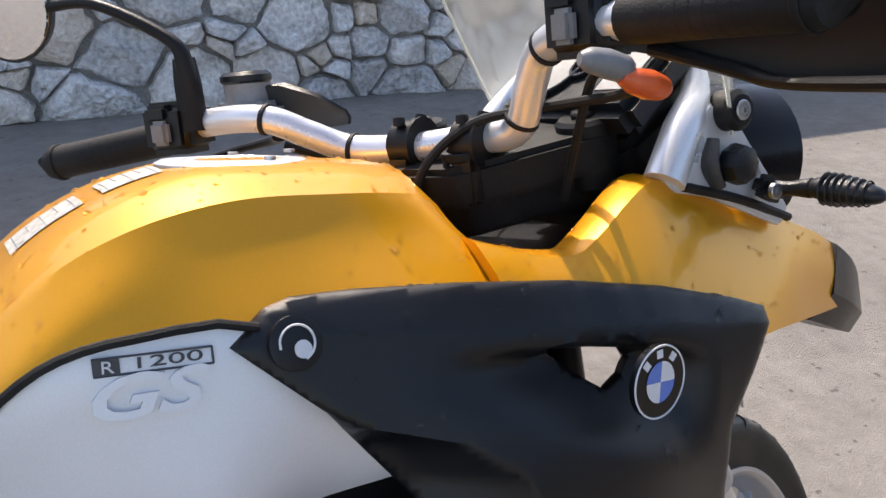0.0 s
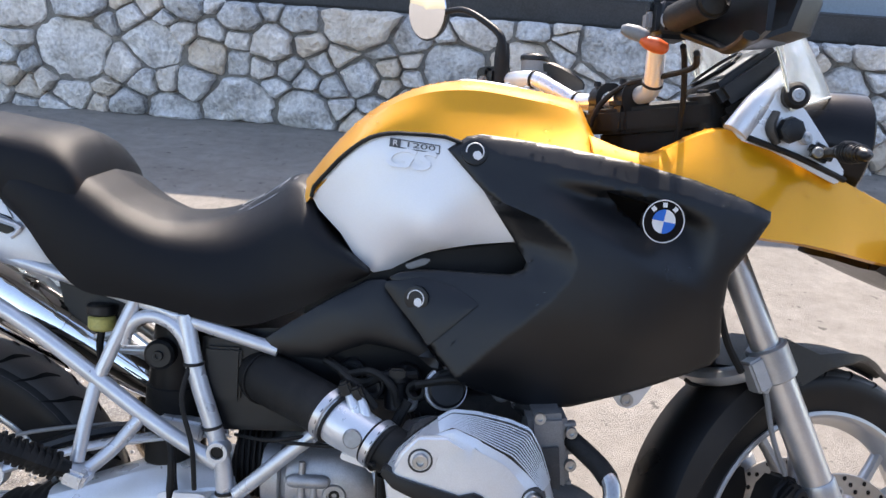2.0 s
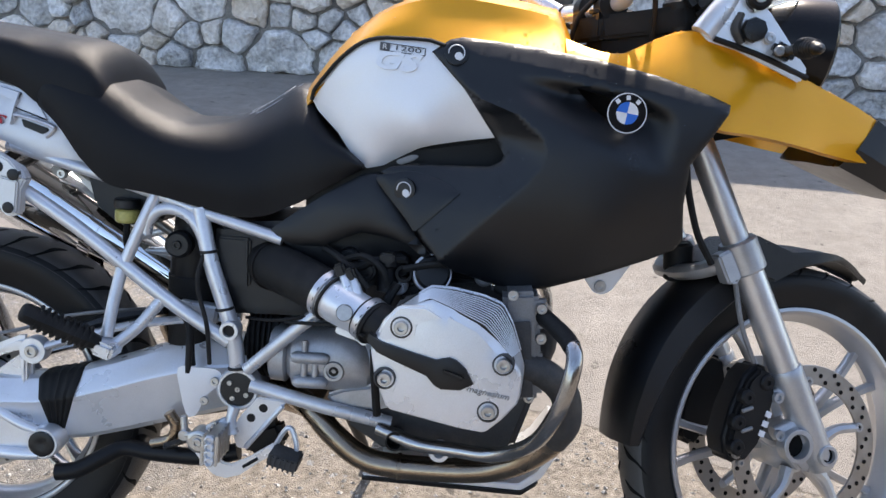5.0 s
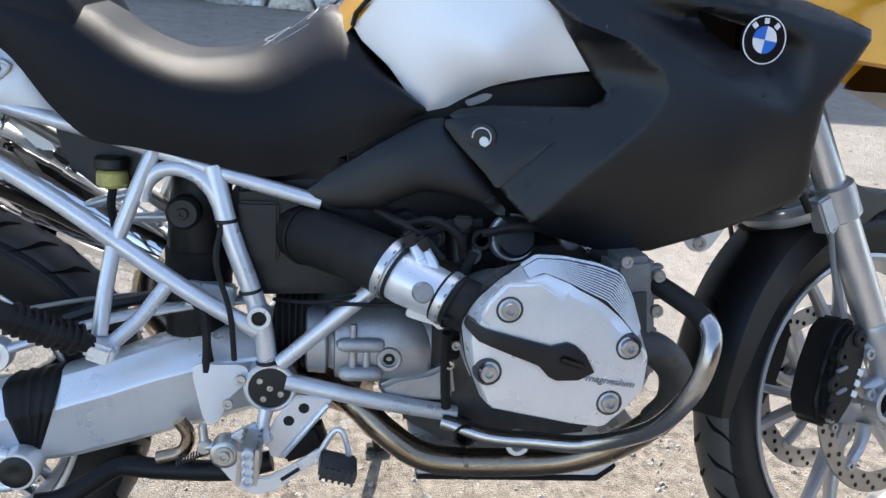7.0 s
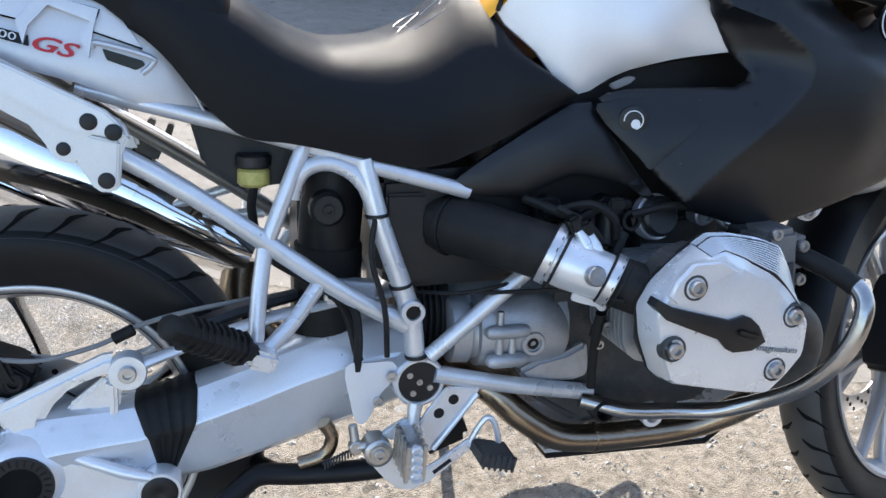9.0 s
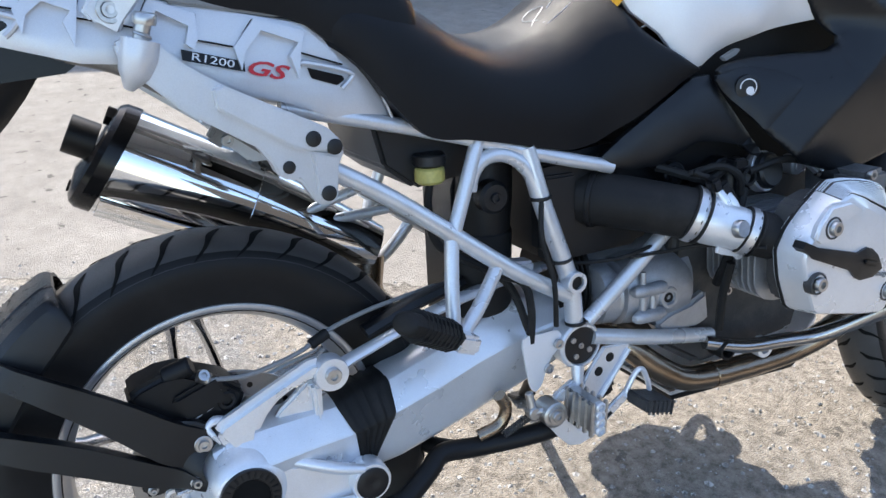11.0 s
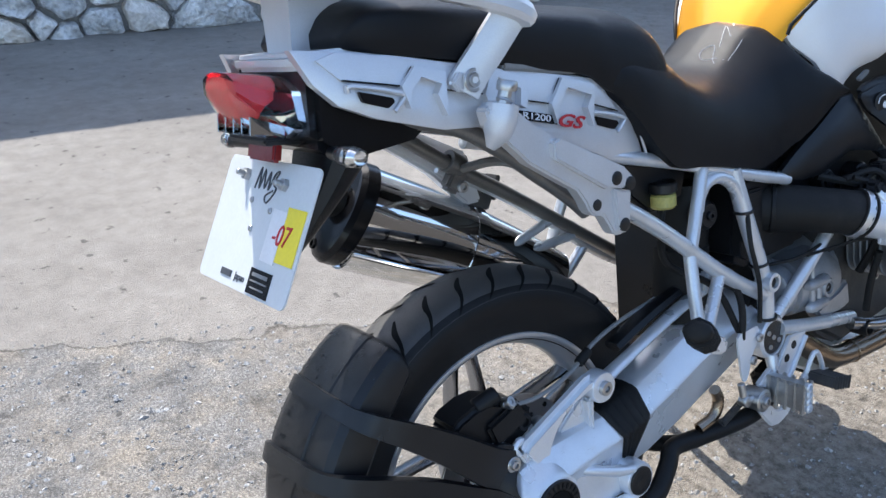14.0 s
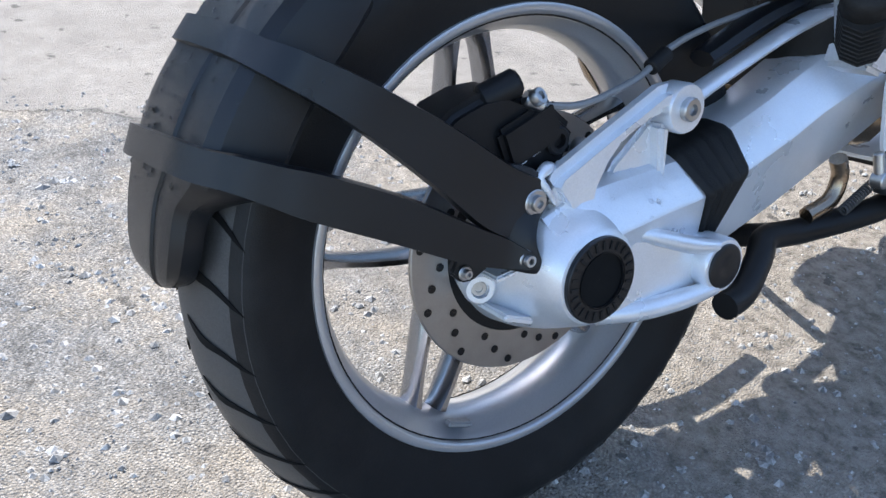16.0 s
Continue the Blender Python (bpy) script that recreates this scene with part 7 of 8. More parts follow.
# subframe tubes under the tail
for s in (-1, 1):
    tube_path = [(-0.15, s * 0.090, 0.897), (-0.077, s * 0.105, 0.875), (-0.017, s * 0.110, 0.839), (0.04, s * 0.112, 0.796), (0.097, s * 0.114, 0.752), (0.128, s * 0.118, 0.722)] if s < 0 else [(-0.13, 0.085, 0.905), (-0.032, 0.110, 0.848), (0.075, 0.118, 0.777), (0.182, 0.122, 0.712), (0.296, 0.125, 0.638), (0.45, 0.130, 0.537)]
    pipe("tail_tube", tube_path, 0.0115, TUBE_GREY, label="silver steel tail tube, greyed for the shade under the tail")
for a, b in (((0.286, 0.127, 0.642), (0.190, 0.135, 0.612)), ((0.333, 0.127, 0.600), (0.196, 0.140, 0.592))):
    pipe("hanger_rail", [a, b], 0.0085)
clamp = part("tube_clamp", merge(ring((0.062, 0.116, 0.790), (0.107, 0.006, -0.068), 0.0185, 0.0112, 0.030), box((0.075, 0.118, 0.758), (0.030, 0.024, 0.045), (0, 36, 0), 0.005)), TUBE_GREY, bike, "grey tube clamp with a bolt")
part("bolt", bolt((0.079, 0.106, 0.745), RIGHT, 0.009, 0.008), STEEL, clamp)
part("cross_strut", tube([(0.080, 0.10, 0.775), (0.096, 0.02, 0.790), (0.100, -0.09, 0.772)], 0.0075, 8, 4), TUBE_GREY, bike, "grey cross strut")
# luggage rack
def flat_bar(pts, wide, high, steps=6):
    """A bevelled bar along the points, flat on top."""
    line, rings = glide(pts, steps), []
    for i, p in enumerate(line):
        way = (line[min(i + 1, len(line) - 1)] - line[max(i - 1, 0)]).normalized()
        side = way.cross(Vector((0, 0, 1))).normalized()
        up = side.cross(way)
        rings.append([p + side * (wide * a) + up * (high * b) for a, b in ((-1, -0.45), (-0.75, -1), (0.75, -1), (1, -0.45), (1, 0.35), (0.7, 1), (-0.7, 1), (-1, 0.35))])
    return loft(rings)


rack = part("luggage_rack", flat_bar([(-0.010, -0.174, 0.996), (-0.020, -0.177, 1.006), (-0.045, -0.176, 1.018), (-0.104, -0.164, 1.036), (-0.19, -0.130, 1.061), (-0.265, -0.075, 1.080), (-0.314, 0.0, 1.089), (-0.265, 0.075, 1.080), (-0.19, 0.130, 1.061), (-0.104, 0.164, 1.036), (-0.045, 0.176, 1.018), (-0.020, 0.177, 1.006), (-0.010, 0.174, 0.996)], 0.016, 0.0125), TAIL_PAINT, bike, "pale silver luggage rack and grab rail", sharp=25)
for s in (-1, 1):
    leg = part("grab_leg", flat_bar([(-0.022, s * 0.170, 1.012), (-0.034, s * 0.165, 0.996), (-0.058, s * 0.156, 0.965), (-0.080, s * 0.148, 0.938), (-0.090, s * 0.144, 0.922)], 0.0085, 0.0205), TAIL_PAINT, rack, sharp=25)
    part("foot", prism([(-0.108, 0.934), (-0.098, 0.948), (-0.070, 0.944), (-0.056, 0.930), (-0.060, 0.918), (-0.100, 0.922)], s * 0.136, s * 0.152, 0.003), TAIL_PAINT, rack)
    part("bolt", merge(ring((-0.080, s * 0.155, 0.934), (0, s, 0), 0.0145, 0.010, 0.003), bolt((-0.080, s * 0.153, 0.934), (0, s, 0), 0.009, 0.006)), STEEL, rack)
part("rack_plate", prism([(-0.302, -0.02), (-0.265, -0.062), (-0.20, -0.105), (-0.15, -0.115), (-0.15, 0.115), (-0.20, 0.105), (-0.265, 0.062), (-0.302, 0.02)], 1.066, 1.078, 0.004, plane="xy"), TAIL_PAINT, rack)
for x in (-0.165, -0.20, -0.235, -0.27):
    part("plate_rib", box((x, 0, 1.081), (0.010, 0.15, 0.008), (0, 0, 0), 0.002), TAIL_PAINT, rack)
part("rack_post", loft([[Vector((x + a * w, b * v, z)) for a, b in ((-1, -1), (1, -1), (1, 1), (-1, 1))] for x, z, w, v in ((-0.200, 1.075, 0.050, 0.046), (-0.210, 1.05, 0.036, 0.038), (-0.220, 0.985, 0.029, 0.033), (-0.220, 0.978, 0.033, 0.037))]), TAIL_PAINT, rack)
part("rear_deck", prism([(-0.278, -0.070), (-0.262, -0.098), (-0.15, -0.118), (-0.15, 0.118), (-0.262, 0.098), (-0.278, 0.070)], 0.968, 0.988, 0.006, plane="xy"), TAIL_PAINT, bike, "silver tail cap")
# tail light
tl = part("tail_light", loft([[Vector((x, a * w, z + b * h)) for a, b in ((-1, -0.55), (-0.92, 0.35), (-0.55, 0.75), (0, 0.85), (0.55, 0.75), (0.92, 0.35), (1, -0.55), (0.5, -1.0), (0, -1.05), (-0.5, -1.0))] for x, z, w, h in ((-0.250, 0.926, 0.092, 0.044), (-0.262, 0.926, 0.094, 0.045), (-0.285, 0.930, 0.086, 0.044), (-0.315, 0.944, 0.068, 0.034), (-0.332, 0.960, 0.05, 0.018))]), LENS, bike, "clear tail light with a red centre")
part("red_lens", loft([[Vector((x, 0.012 + 0.82 * a * w, z + b * h)) for a, b in ((-1, -0.3), (-0.7, 0.7), (0, 0.9), (0.7, 0.7), (1, -0.3), (0.5, -0.8), (0, -0.9), (-0.5, -0.8))] for x, z, w, h in ((-0.281, 0.950, 0.060, 0.014), (-0.286, 0.944, 0.068, 0.024), (-0.296, 0.941, 0.067, 0.030), (-0.306, 0.945, 0.060, 0.026), (-0.326, 0.960, 0.044, 0.012))]), RED_LENS, tl, "red lens")
for k in range(5):
    part("reflector_rib", box((-0.300, -0.048 + 0.024 * k, 0.910), (0.045, 0.0025, 0.022), (0, 8, 0), 0.0005), CHROME, tl)
part("reflector_shell", loft([[Vector((x, a * w, z + b * h)) for a, b in ((-1, -0.5), (-0.9, 0.35), (-0.5, 0.7), (0.5, 0.7), (0.9, 0.35), (1, -0.5), (0.5, -0.95), (-0.5, -0.95))] for x, z, w, h in ((-0.250, 0.928, 0.090, 0.046), (-0.258, 0.928, 0.088, 0.042), (-0.276, 0.932, 0.078, 0.036))]), CHROME, tl)
part("light_base", box((-0.280, 0.0, 0.890), (0.062, 0.11, 0.009), (0, 6, 0), 0.003), BLACK_PLASTIC, tl)
part("light_back", rounded(prism([(-0.265, 0.985), (-0.225, 0.975), (-0.16, 0.92), (-0.105, 0.885), (-0.13, 0.868), (-0.20, 0.862), (-0.25, 0.868), (-0.27, 0.885)], -0.10, 0.10, 0.01), 0.0), BLACK_GLOSS, bike, "black rear inner mudguard")
part("plate_carrier", loft([[Vector((x, a * w, z)) + Vector((w * b * (0.42 if b < 0 else 1.05), 0, 0)) for a, b in ((-1, 0), (-0.85, -0.7), (-0.6, -1), (0.6, -1), (0.85, -0.7), (1, 0), (0.9, 0.4), (0.6, 0.7), (-0.6, 0.7), (-0.9, 0.4))] for x, z, w in ((-0.195, 0.890, 0.072), (-0.203, 0.868, 0.066), (-0.217, 0.840, 0.058), (-0.234, 0.812, 0.049), (-0.252, 0.785, 0.038), (-0.270, 0.756, 0.024), (-0.282, 0.735, 0.012))]), BLACK_PLASTIC, bike, "black plate carrier")
part("reflector", box((-0.288, 0.0, 0.876), (0.012, 0.075, 0.024), (0, 14, 0), 0.003), DARK_RED, bike, "small dark red reflector")
# number plate blank: white, its writing as plain bars, a yellow sticker with a red number
pl_o = Vector((-0.3125, 0.005, 0.787))
pl_r, pl_u = Vector((0.012, -1, 0)).normalized(), Vector((0.46, 0, 0.888))
pl_n = pl_r.cross(pl_u).normalized()
plate_m = Matrix((pl_r, pl_u, pl_n)).transposed().to_4x4()
plate_m.translation = pl_o


def on_plate(x, y, w, h, d=0.001, turn=0.0):
    bm = box((0, 0, 0), (w, h, 0.0014), (0, 0, turn), 0.0)
    bm.transform(plate_m @ Matrix.Translation((x, y, d)))
    return bm


PLATE = material("white_plate_paint", (0.62, 0.64, 0.65), 0.35, 0.0, 0.04, 15.0, dirt=(0.5, 0.5, 0.48), dirt_amount=0.2, dirt_scale=12.0)
corner = [(sx * 0.115 + 0.010 * math.cos(radians(a0 + q)), sy * 0.073 + 0.010 * math.sin(radians(a0 + q))) for sx, sy, a0 in ((1, 1, 0), (-1, 1, 90), (-1, -1, 180), (1, -1, 270)) for q in (0, 22, 45, 68, 90)]
pb = prism(corner, -0.0012, 0.0012, 0.0004, 1, plane="xy")
pb.transform(plate_m)
plate = part("plate", pb, PLATE, bike, "white plate blank with scribbled ink and a yellow sticker")
part("sticker", on_plate(0.096, -0.001, 0.044, 0.066, 0.0018, 0), YELLOW_PAPER, plate, "yellow sticker")
part("sticker_edge", on_plate(0.056, -0.006, 0.036, 0.064, 0.0018, -2), WHITE_PRINT, plate)
lettering("handwriting", "-07", 0.036, plate, RED_PRINT, plate_m @ Vector((0.074, -0.004, 0.0030)), pl_r, pl_u, 0.0004, shear=0.15, stretch=0.9)
part("print_bar", on_plate(-0.042, -0.0665, 0.030, 0.0085, 0.0018), DARK_PRINT, plate)
lettering("print", "Japan", 0.0135, plate, DARK_PRINT, plate_m @ Vector((-0.002, -0.0665, 0.0016)), pl_r, pl_u, 0.0004)
part("print_block", on_plate(0.052, -0.064, 0.056, 0.031, 0.0018), BLACK_GLOSS, plate, "small black sticker with lines of print")
for k, (w, h) in enumerate(((0.040, 0.0045), (0.044, 0.0018), (0.036, 0.0018))):
    part("print_bar", on_plate(0.052, -0.0555 - 0.008 * k, w, h, 0.0027), GREY_PLASTIC, plate)
scrib = [(-0.03, 0.045), (-0.024, 0.072), (-0.018, 0.046), (-0.012, 0.070), (-0.004, 0.047), (0.004, 0.068), (0.008, 0.046), (0.016, 0.066), (0.026, 0.070), (0.018, 0.055), (0.028, 0.048), (0.012, 0.030), (0.004, 0.038), (0.020, 0.046)]
part("ink_scribble", tube([plate_m @ Vector((x, y, 0.002)) for x, y in scrib], 0.0012, 5, 4), DARK_PRINT, plate, "scribbled black ink")
for x, y in ((-0.060, 0.060), (0.048, 0.056)):
    p0 = plate_m @ Vector((x, y, 0))
    part("plate_bolt", merge(rod(p0, p0 + pl_n * 0.008, 0.0085, 6, 0.001), rod(p0, p0 + pl_n * 0.018, 0.004)), STEEL, plate)
for x, y in ((-0.028, 0.03), (0.028, 0.022), (-0.01, -0.005)):
    part("rivet", bolt(plate_m @ Vector((x, y, 0.001)), pl_n, 0.004, 0.003, False), STEEL, plate)
# rear indicators
for s in (-1, 1):
    base = Vector((-0.245, s * 0.09, 0.872))
    tip = Vector((-0.262, s * 0.165, 0.876))
    ind = part("rear_indicator", tube([base, (base + tip) / 2, tip], [0.008, 0.009, 0.010], 10, 3), BLACK_PLASTIC, bike, "rear indicator with a clear lens")
    part("lens", tube([tip + Vector((-0.008, -s * 0.018, 0.004)), tip + Vector((-0.006, -s * 0.010, 0.003)), tip, tip + Vector((0.004, s * 0.012, -0.002)), tip + Vector((0.006, s * 0.018, -0.003))], [0.006, 0.013, 0.015, 0.012, 0.004], 14, 4, flat=0.8), CLEAR, ind, "clear lens")
    part("bulb_bowl", tube([tip + Vector((-0.004, -s * 0.008, 0.002)), tip, tip + Vector((0.003, s * 0.009, -0.001))], [0.007, 0.0105, 0.007], 12, 3, flat=0.8), CHROME, ind)

# silencer
m_a, m_b = Vector((-0.073, 0.202, 0.721)), Vector((0.312, 0.162, 0.526))
md = (m_b - m_a).normalized()
mu = (Vector((0, 0, 1)) - md * md.z).normalized()
mv = md.cross(mu)


def oval(at, a, b, n=28, tilt=0.0):
    c = m_a + md * at
    return [c + mu * (a * math.cos(q)) + mv * (b * math.sin(q)) - md * (tilt * math.cos(q)) for q in [2 * math.pi * k / n for k in range(n)]]


muff = part("silencer", loft([oval(t, a, b, tilt=c) for t, a, b, c in ((-0.008, 0.084, 0.061, -0.010), (0.10, 0.081, 0.060, -0.008), (0.20, 0.075, 0.058, -0.005), (0.30, 0.064, 0.053, 0.0), (0.40, 0.050, 0.045, 0.0), (0.435, 0.044, 0.040, 0.0))]), CHROME, bike, "oval polished chrome silencer with a black end cap", sharp=50)
cap_end = part("end_cap", loft([oval(t, a, b, tilt=-0.012) for t, a, b in ((0.004, 0.0865, 0.0635), (-0.018, 0.0860, 0.0630), (-0.027, 0.080, 0.057), (-0.031, 0.070, 0.048), (-0.033, 0.03, 0.02))]), BLACK_GLOSS, muff, "glossy black end cap", sharp=25)
for up, side, r in ((0.058, -0.016, 0.0125), (-0.060, -0.010, 0.0065)):
    c = m_a - md * 0.034 + mu * up + mv * side - md * (-0.012 * up / 0.085)
    part("cap_bore", merge(ring(c - md * 0.004, md, r + 0.003, r, 0.012, 6), rod(c, c + md * 0.006, r, 6)), GROOVE, cap_end)
o = m_a - md * 0.036 + mu * 0.016 + mv * 0.006
part("outlet", merge(ring(o - md * 0.036, md, 0.029, 0.0255, 0.042, 28), rod(o - md * 0.018, o, 0.0255)), BLACK_METAL, muff, "black outlet pipe")
part("strap", loft([oval(t, a, b) for t, a, b in ((0.210, 0.0735, 0.0565), (0.211, 0.0765, 0.0595), (0.236, 0.0735, 0.0575), (0.237, 0.0705, 0.0545))], caps=False), CHROME, muff, "steel clamp strap")
for k, (t, q) in enumerate(((0.02, 1.9), (0.03, 2.6))):
    part("cap_screw", bolt(m_a + md * t + mu * (0.081 * math.cos(q)) - mv * (0.058 * math.sin(q)), mu * math.cos(q) - mv * math.sin(q), 0.004, 0.003), STEEL, muff)
lower = [m_a + md * t - mu * 0.079 - mv * 0.02 for t in (0.03, 0.10, 0.18)]
shield = part("heat_shield", loft([[m_a + md * t + mu * (-(a + 0.008) * math.cos(q)) - mv * ((0.06 + 0.006) * math.sin(q)) for q in [-0.9 + 1.8 * k / 10 for k in range(11)]] + [m_a + md * t + mu * (-(a + 0.004) * math.cos(q)) - mv * ((0.06 + 0.002) * math.sin(q)) for q in [0.9 - 1.8 * k / 10 for k in range(11)]] for t, a in ((0.0, 0.082), (0.10, 0.080), (0.20, 0.074), (0.27, 0.066))]), CHROME, muff, "slotted chrome heat shield")
for t in (0.05, 0.10, 0.15):
    q = 0.62
    c = m_a + md * t + mu * (-0.0885 * math.cos(q)) - mv * (0.0665 * math.sin(q))
    part("slot", tube([c - md * 0.016, c + md * 0.016], 0.0032, 8, 2), BLACK_METAL, muff)
hang = m_a + md * 0.222 + mu * 0.088
part("hanger", merge(box(tuple(hang), (0.040, 0.030, 0.030), (0, 27, 0), 0.003), box(tuple(hang + mu * 0.022 - md * 0.012), (0.012, 0.034, 0.040), (0, 27, 0), 0.002), box(tuple(hang + mu * 0.026 + md * 0.018), (0.010, 0.034, 0.044), (0, 20, 0), 0.002), rod(hang + mu * 0.02 - mv * 0.022, hang + mu * 0.02 + mv * 0.022, 0.009)), DARK_CASTING, muff, "dark silencer hanger")
part("hanger_bolt", bolt(hang + mu * 0.004 - mv * 0.016, -mv, 0.008, 0.008), STEEL, muff)
for d in (-0.02, 0.02):
    pipe("hanger_strut", [tuple(m_a + md * (0.225 + d) + mu * 0.10), (0.07 + d, 0.13, 0.775)], 0.0045, ALLOY, muff, n=8)


# ---- front end (steered parts are built straight and then turned) ----
def leg_point(d, y):
    return FRONT_AXLE + HEAD_AXIS * d + Vector((0, y, 0))


def turned(bm):
    bm.transform(steered)
    return bm


for s in (-1, 1):
    y = s * 0.098
    fork = part("fork_leg", turned(tube([leg_point(-0.03, y), leg_point(0.0, y), leg_point(0.12, y), leg_point(0.165, y), leg_point(0.168, y)], [0.022, 0.028, 0.0295, 0.030, 0.026], 20, 2)), FORK_ALLOY, bike, "silver fork leg")
    part("outer_tube", turned(rod(leg_point(0.16, y), leg_point(0.37, y), 0.0265, 24)), POLISHED, fork, "brushed steel fork tube")
    part("clamp", turned(rod(leg_point(0.355, y), leg_point(0.415, y), 0.034, 28, 0.004)), FORK_ALLOY, fork)
    part("inner_tube", turned(rod(leg_point(0.41, y), leg_point(0.66, y), 0.0235, 24)), POLISHED, fork, "brushed steel fork tube")
    part("axle_end", turned(merge(rod(leg_point(0.0, y) + Vector((0, s * -0.02, 0)), leg_point(0.0, y) + Vector((0, s * 0.022, 0)), 0.021, 24, 0.003), bolt(leg_point(0.0, y) + Vector((0, s * 0.022, 0)), (0, s, 0), 0.013, 0.003))), FORK_ALLOY, fork)
    part("axle_bore", turned(merge(ring(leg_point(0.0, y) + Vector((-0.058, s * 0.004, 0.018)), (0, s, 0), 0.030, 0.022, 0.024, 28), ring(leg_point(0.0, y) + Vector((0.002, s * 0.020, 0.0)), (0, s, 0), 0.0185, 0.0125, 0.012, 24))), FORK_ALLOY, fork)
    part("bore_core", turned(rod(leg_point(0.0, y) + Vector((-0.058, 0, 0.018)), leg_point(0.0, y) + Vector((-0.058, s * 0.012, 0.018)), 0.022)), GROOVE, fork)
    part("bore_core", turned(rod(leg_point(0.0, y) + Vector((0.002, s * 0.015, 0.0)), leg_point(0.0, y) + Vector((0.002, s * 0.0265, 0.0)), 0.0125)), GROOVE, fork)
    part("pinch_plate", turned(prism([(FC.x - 0.075, FC.z + 0.005), (FC.x - 0.03, FC.z + 0.05), (FC.x + 0.01, FC.z + 0.03), (FC.x + 0.012, FC.z - 0.028), (FC.x - 0.03, FC.z - 0.035)], y - s * 0.02, y + s * 0.004, 0.006)), FORK_ALLOY, fork)
    # caliper bracket arms and caliper behind the leg
    for a, b in (((-0.050, 0.120), (-0.097, 0.102)), ((-0.028, 0.060), (-0.091, 0.036))):
        arm = tube([FC + Vector((a[0], y, a[1])), FC + Vector((b[0], y, b[1]))], [0.015, 0.013], 10, 2)
        part("caliper_lug", turned(merge(arm, bolt(FC + Vector((b[0], y + s * 0.013, b[1])), (0, s, 0), 0.010, 0.008))), FORK_ALLOY, fork)
    out = [(-0.112, 0.150), (-0.140, 0.160), (-0.165, 0.140), (-0.190, 0.085), (-0.205, 0.030), (-0.198, -0.005), (-0.172, -0.018), (-0.140, 0.015), (-0.118, 0.060), (-0.104, 0.110)]
    cal = part("front_caliper", turned(prism([(FC.x + a + 0.012, FC.z + b) for a, b in out], s * 0.040, s * 0.098, 0.008, 3)), BLACK_METAL, bike, "black four-piston brake caliper")
    part("caliper_half", turned(prism([(FC.x - 0.145 + (a + 0.157) * 0.86, FC.z + 0.072 + (b - 0.072) * 0.90) for a, b in out], s * 0.096, s * 0.112, 0.005, 2)), BLACK_METAL, cal)
    for a, b in ((-0.168, 0.103), (-0.185, 0.060), (-0.186, 0.018), (-0.130, 0.128)):
        part("piston_boss", turned(lathe([(0.015, -0.01), (0.014, 0.004), (0.011, 0.007), (0.004, 0.007), (0.0035, 0.003), (0, 0.003)], FC + Vector((a + 0.012, s * 0.110, b)), (0, s, 0), 18)), BLACK_METAL, cal)
    for k in range(3):
        part("maker_bar", turned(box((FC.x - 0.126 + 0.0062 * k, s * 0.1128, FC.z + 0.040 + 0.0165 * k), (0.0105, 0.0015, 0.0115), (0, -68, 0), 0)), WHITE_PRINT, cal)
    for a, b in ((-0.172, 0.004), (-0.164, -0.010)):
        part("bolt", turned(bolt(FC + Vector((a, s * 0.104, b)), (0, s, 0), 0.007, 0.008)), STEEL, cal)
    for b in (0.045, 0.080):
        part("caliper_pin", turned(rod(FC + Vector((-0.168, s * 0.114, b)), FC + Vector((-0.146, s * 0.114, b + 0.006)), 0.0035)), GREY_PLASTIC, cal)
    part("brake_hose", turned(tube([FC + Vector((-0.195, s * 0.10, 0.36)), FC + Vector((-0.185, s * 0.105, 0.30)), FC + Vector((-0.165, s * 0.10, 0.225)), FC + Vector((-0.130, s * 0.09, 0.16))], 0.0045, 8, 6)), GREY_PLASTIC, bike, "grey brake hose")
for d in (0.362, 0.392):
    part("clamp_bolt", turned(bolt(leg_point(d, -0.112) + Vector((-0.036, 0, -0.02)), RIGHT, 0.009, 0.006)), STEEL, bike)
part("fork_bridge", turned(merge(tube([leg_point(0.385, -0.10) + Vector((-0.02, 0, -0.01)), leg_point(0.385, -0.05) + Vector((-0.06, 0, -0.03)), leg_point(0.385, 0.05) + Vector((-0.06, 0, -0.03)), leg_point(0.385, 0.10) + Vector((-0.02, 0, -0.01))], 0.022, 10, 4, flat=0.7), box(tuple(leg_point(0.385, -0.105) + Vector((-0.036, 0.0, -0.02))), (0.03, 0.03, 0.055), (0, -26, 0), 0.004))), FORK_ALLOY, bike, "silver cast fork bridge")
pipe("wishbone", [(1.02, -0.07, 0.735), (1.14, -0.05, 0.735), (1.235, 0.0, 0.715), (1.14, 0.05, 0.735), (1.02, 0.07, 0.735)], 0.018, GREY_CASTING, label="grey cast wishbone")
part("wishbone_joint", rod((1.285, 0, 0.63), (1.28, 0, 0.70), 0.026, 20, 0.005), BLACK_RUBBER, bike)
pipe("brake_hose", [(1.255, -0.10, 0.86), (1.262, -0.115, 0.80), (1.285, -0.11, 0.73), (1.315, -0.105, 0.68)], 0.006, BLACK_RUBBER, label="black brake hose", n=8)
pipe("front_strut", [(1.235, 0.0, 0.95), (1.25, 0.0, 0.80), (1.265, 0.0, 0.70)], [0.022, 0.022, 0.018], BLACK_METAL, label="black front strut", n=16)


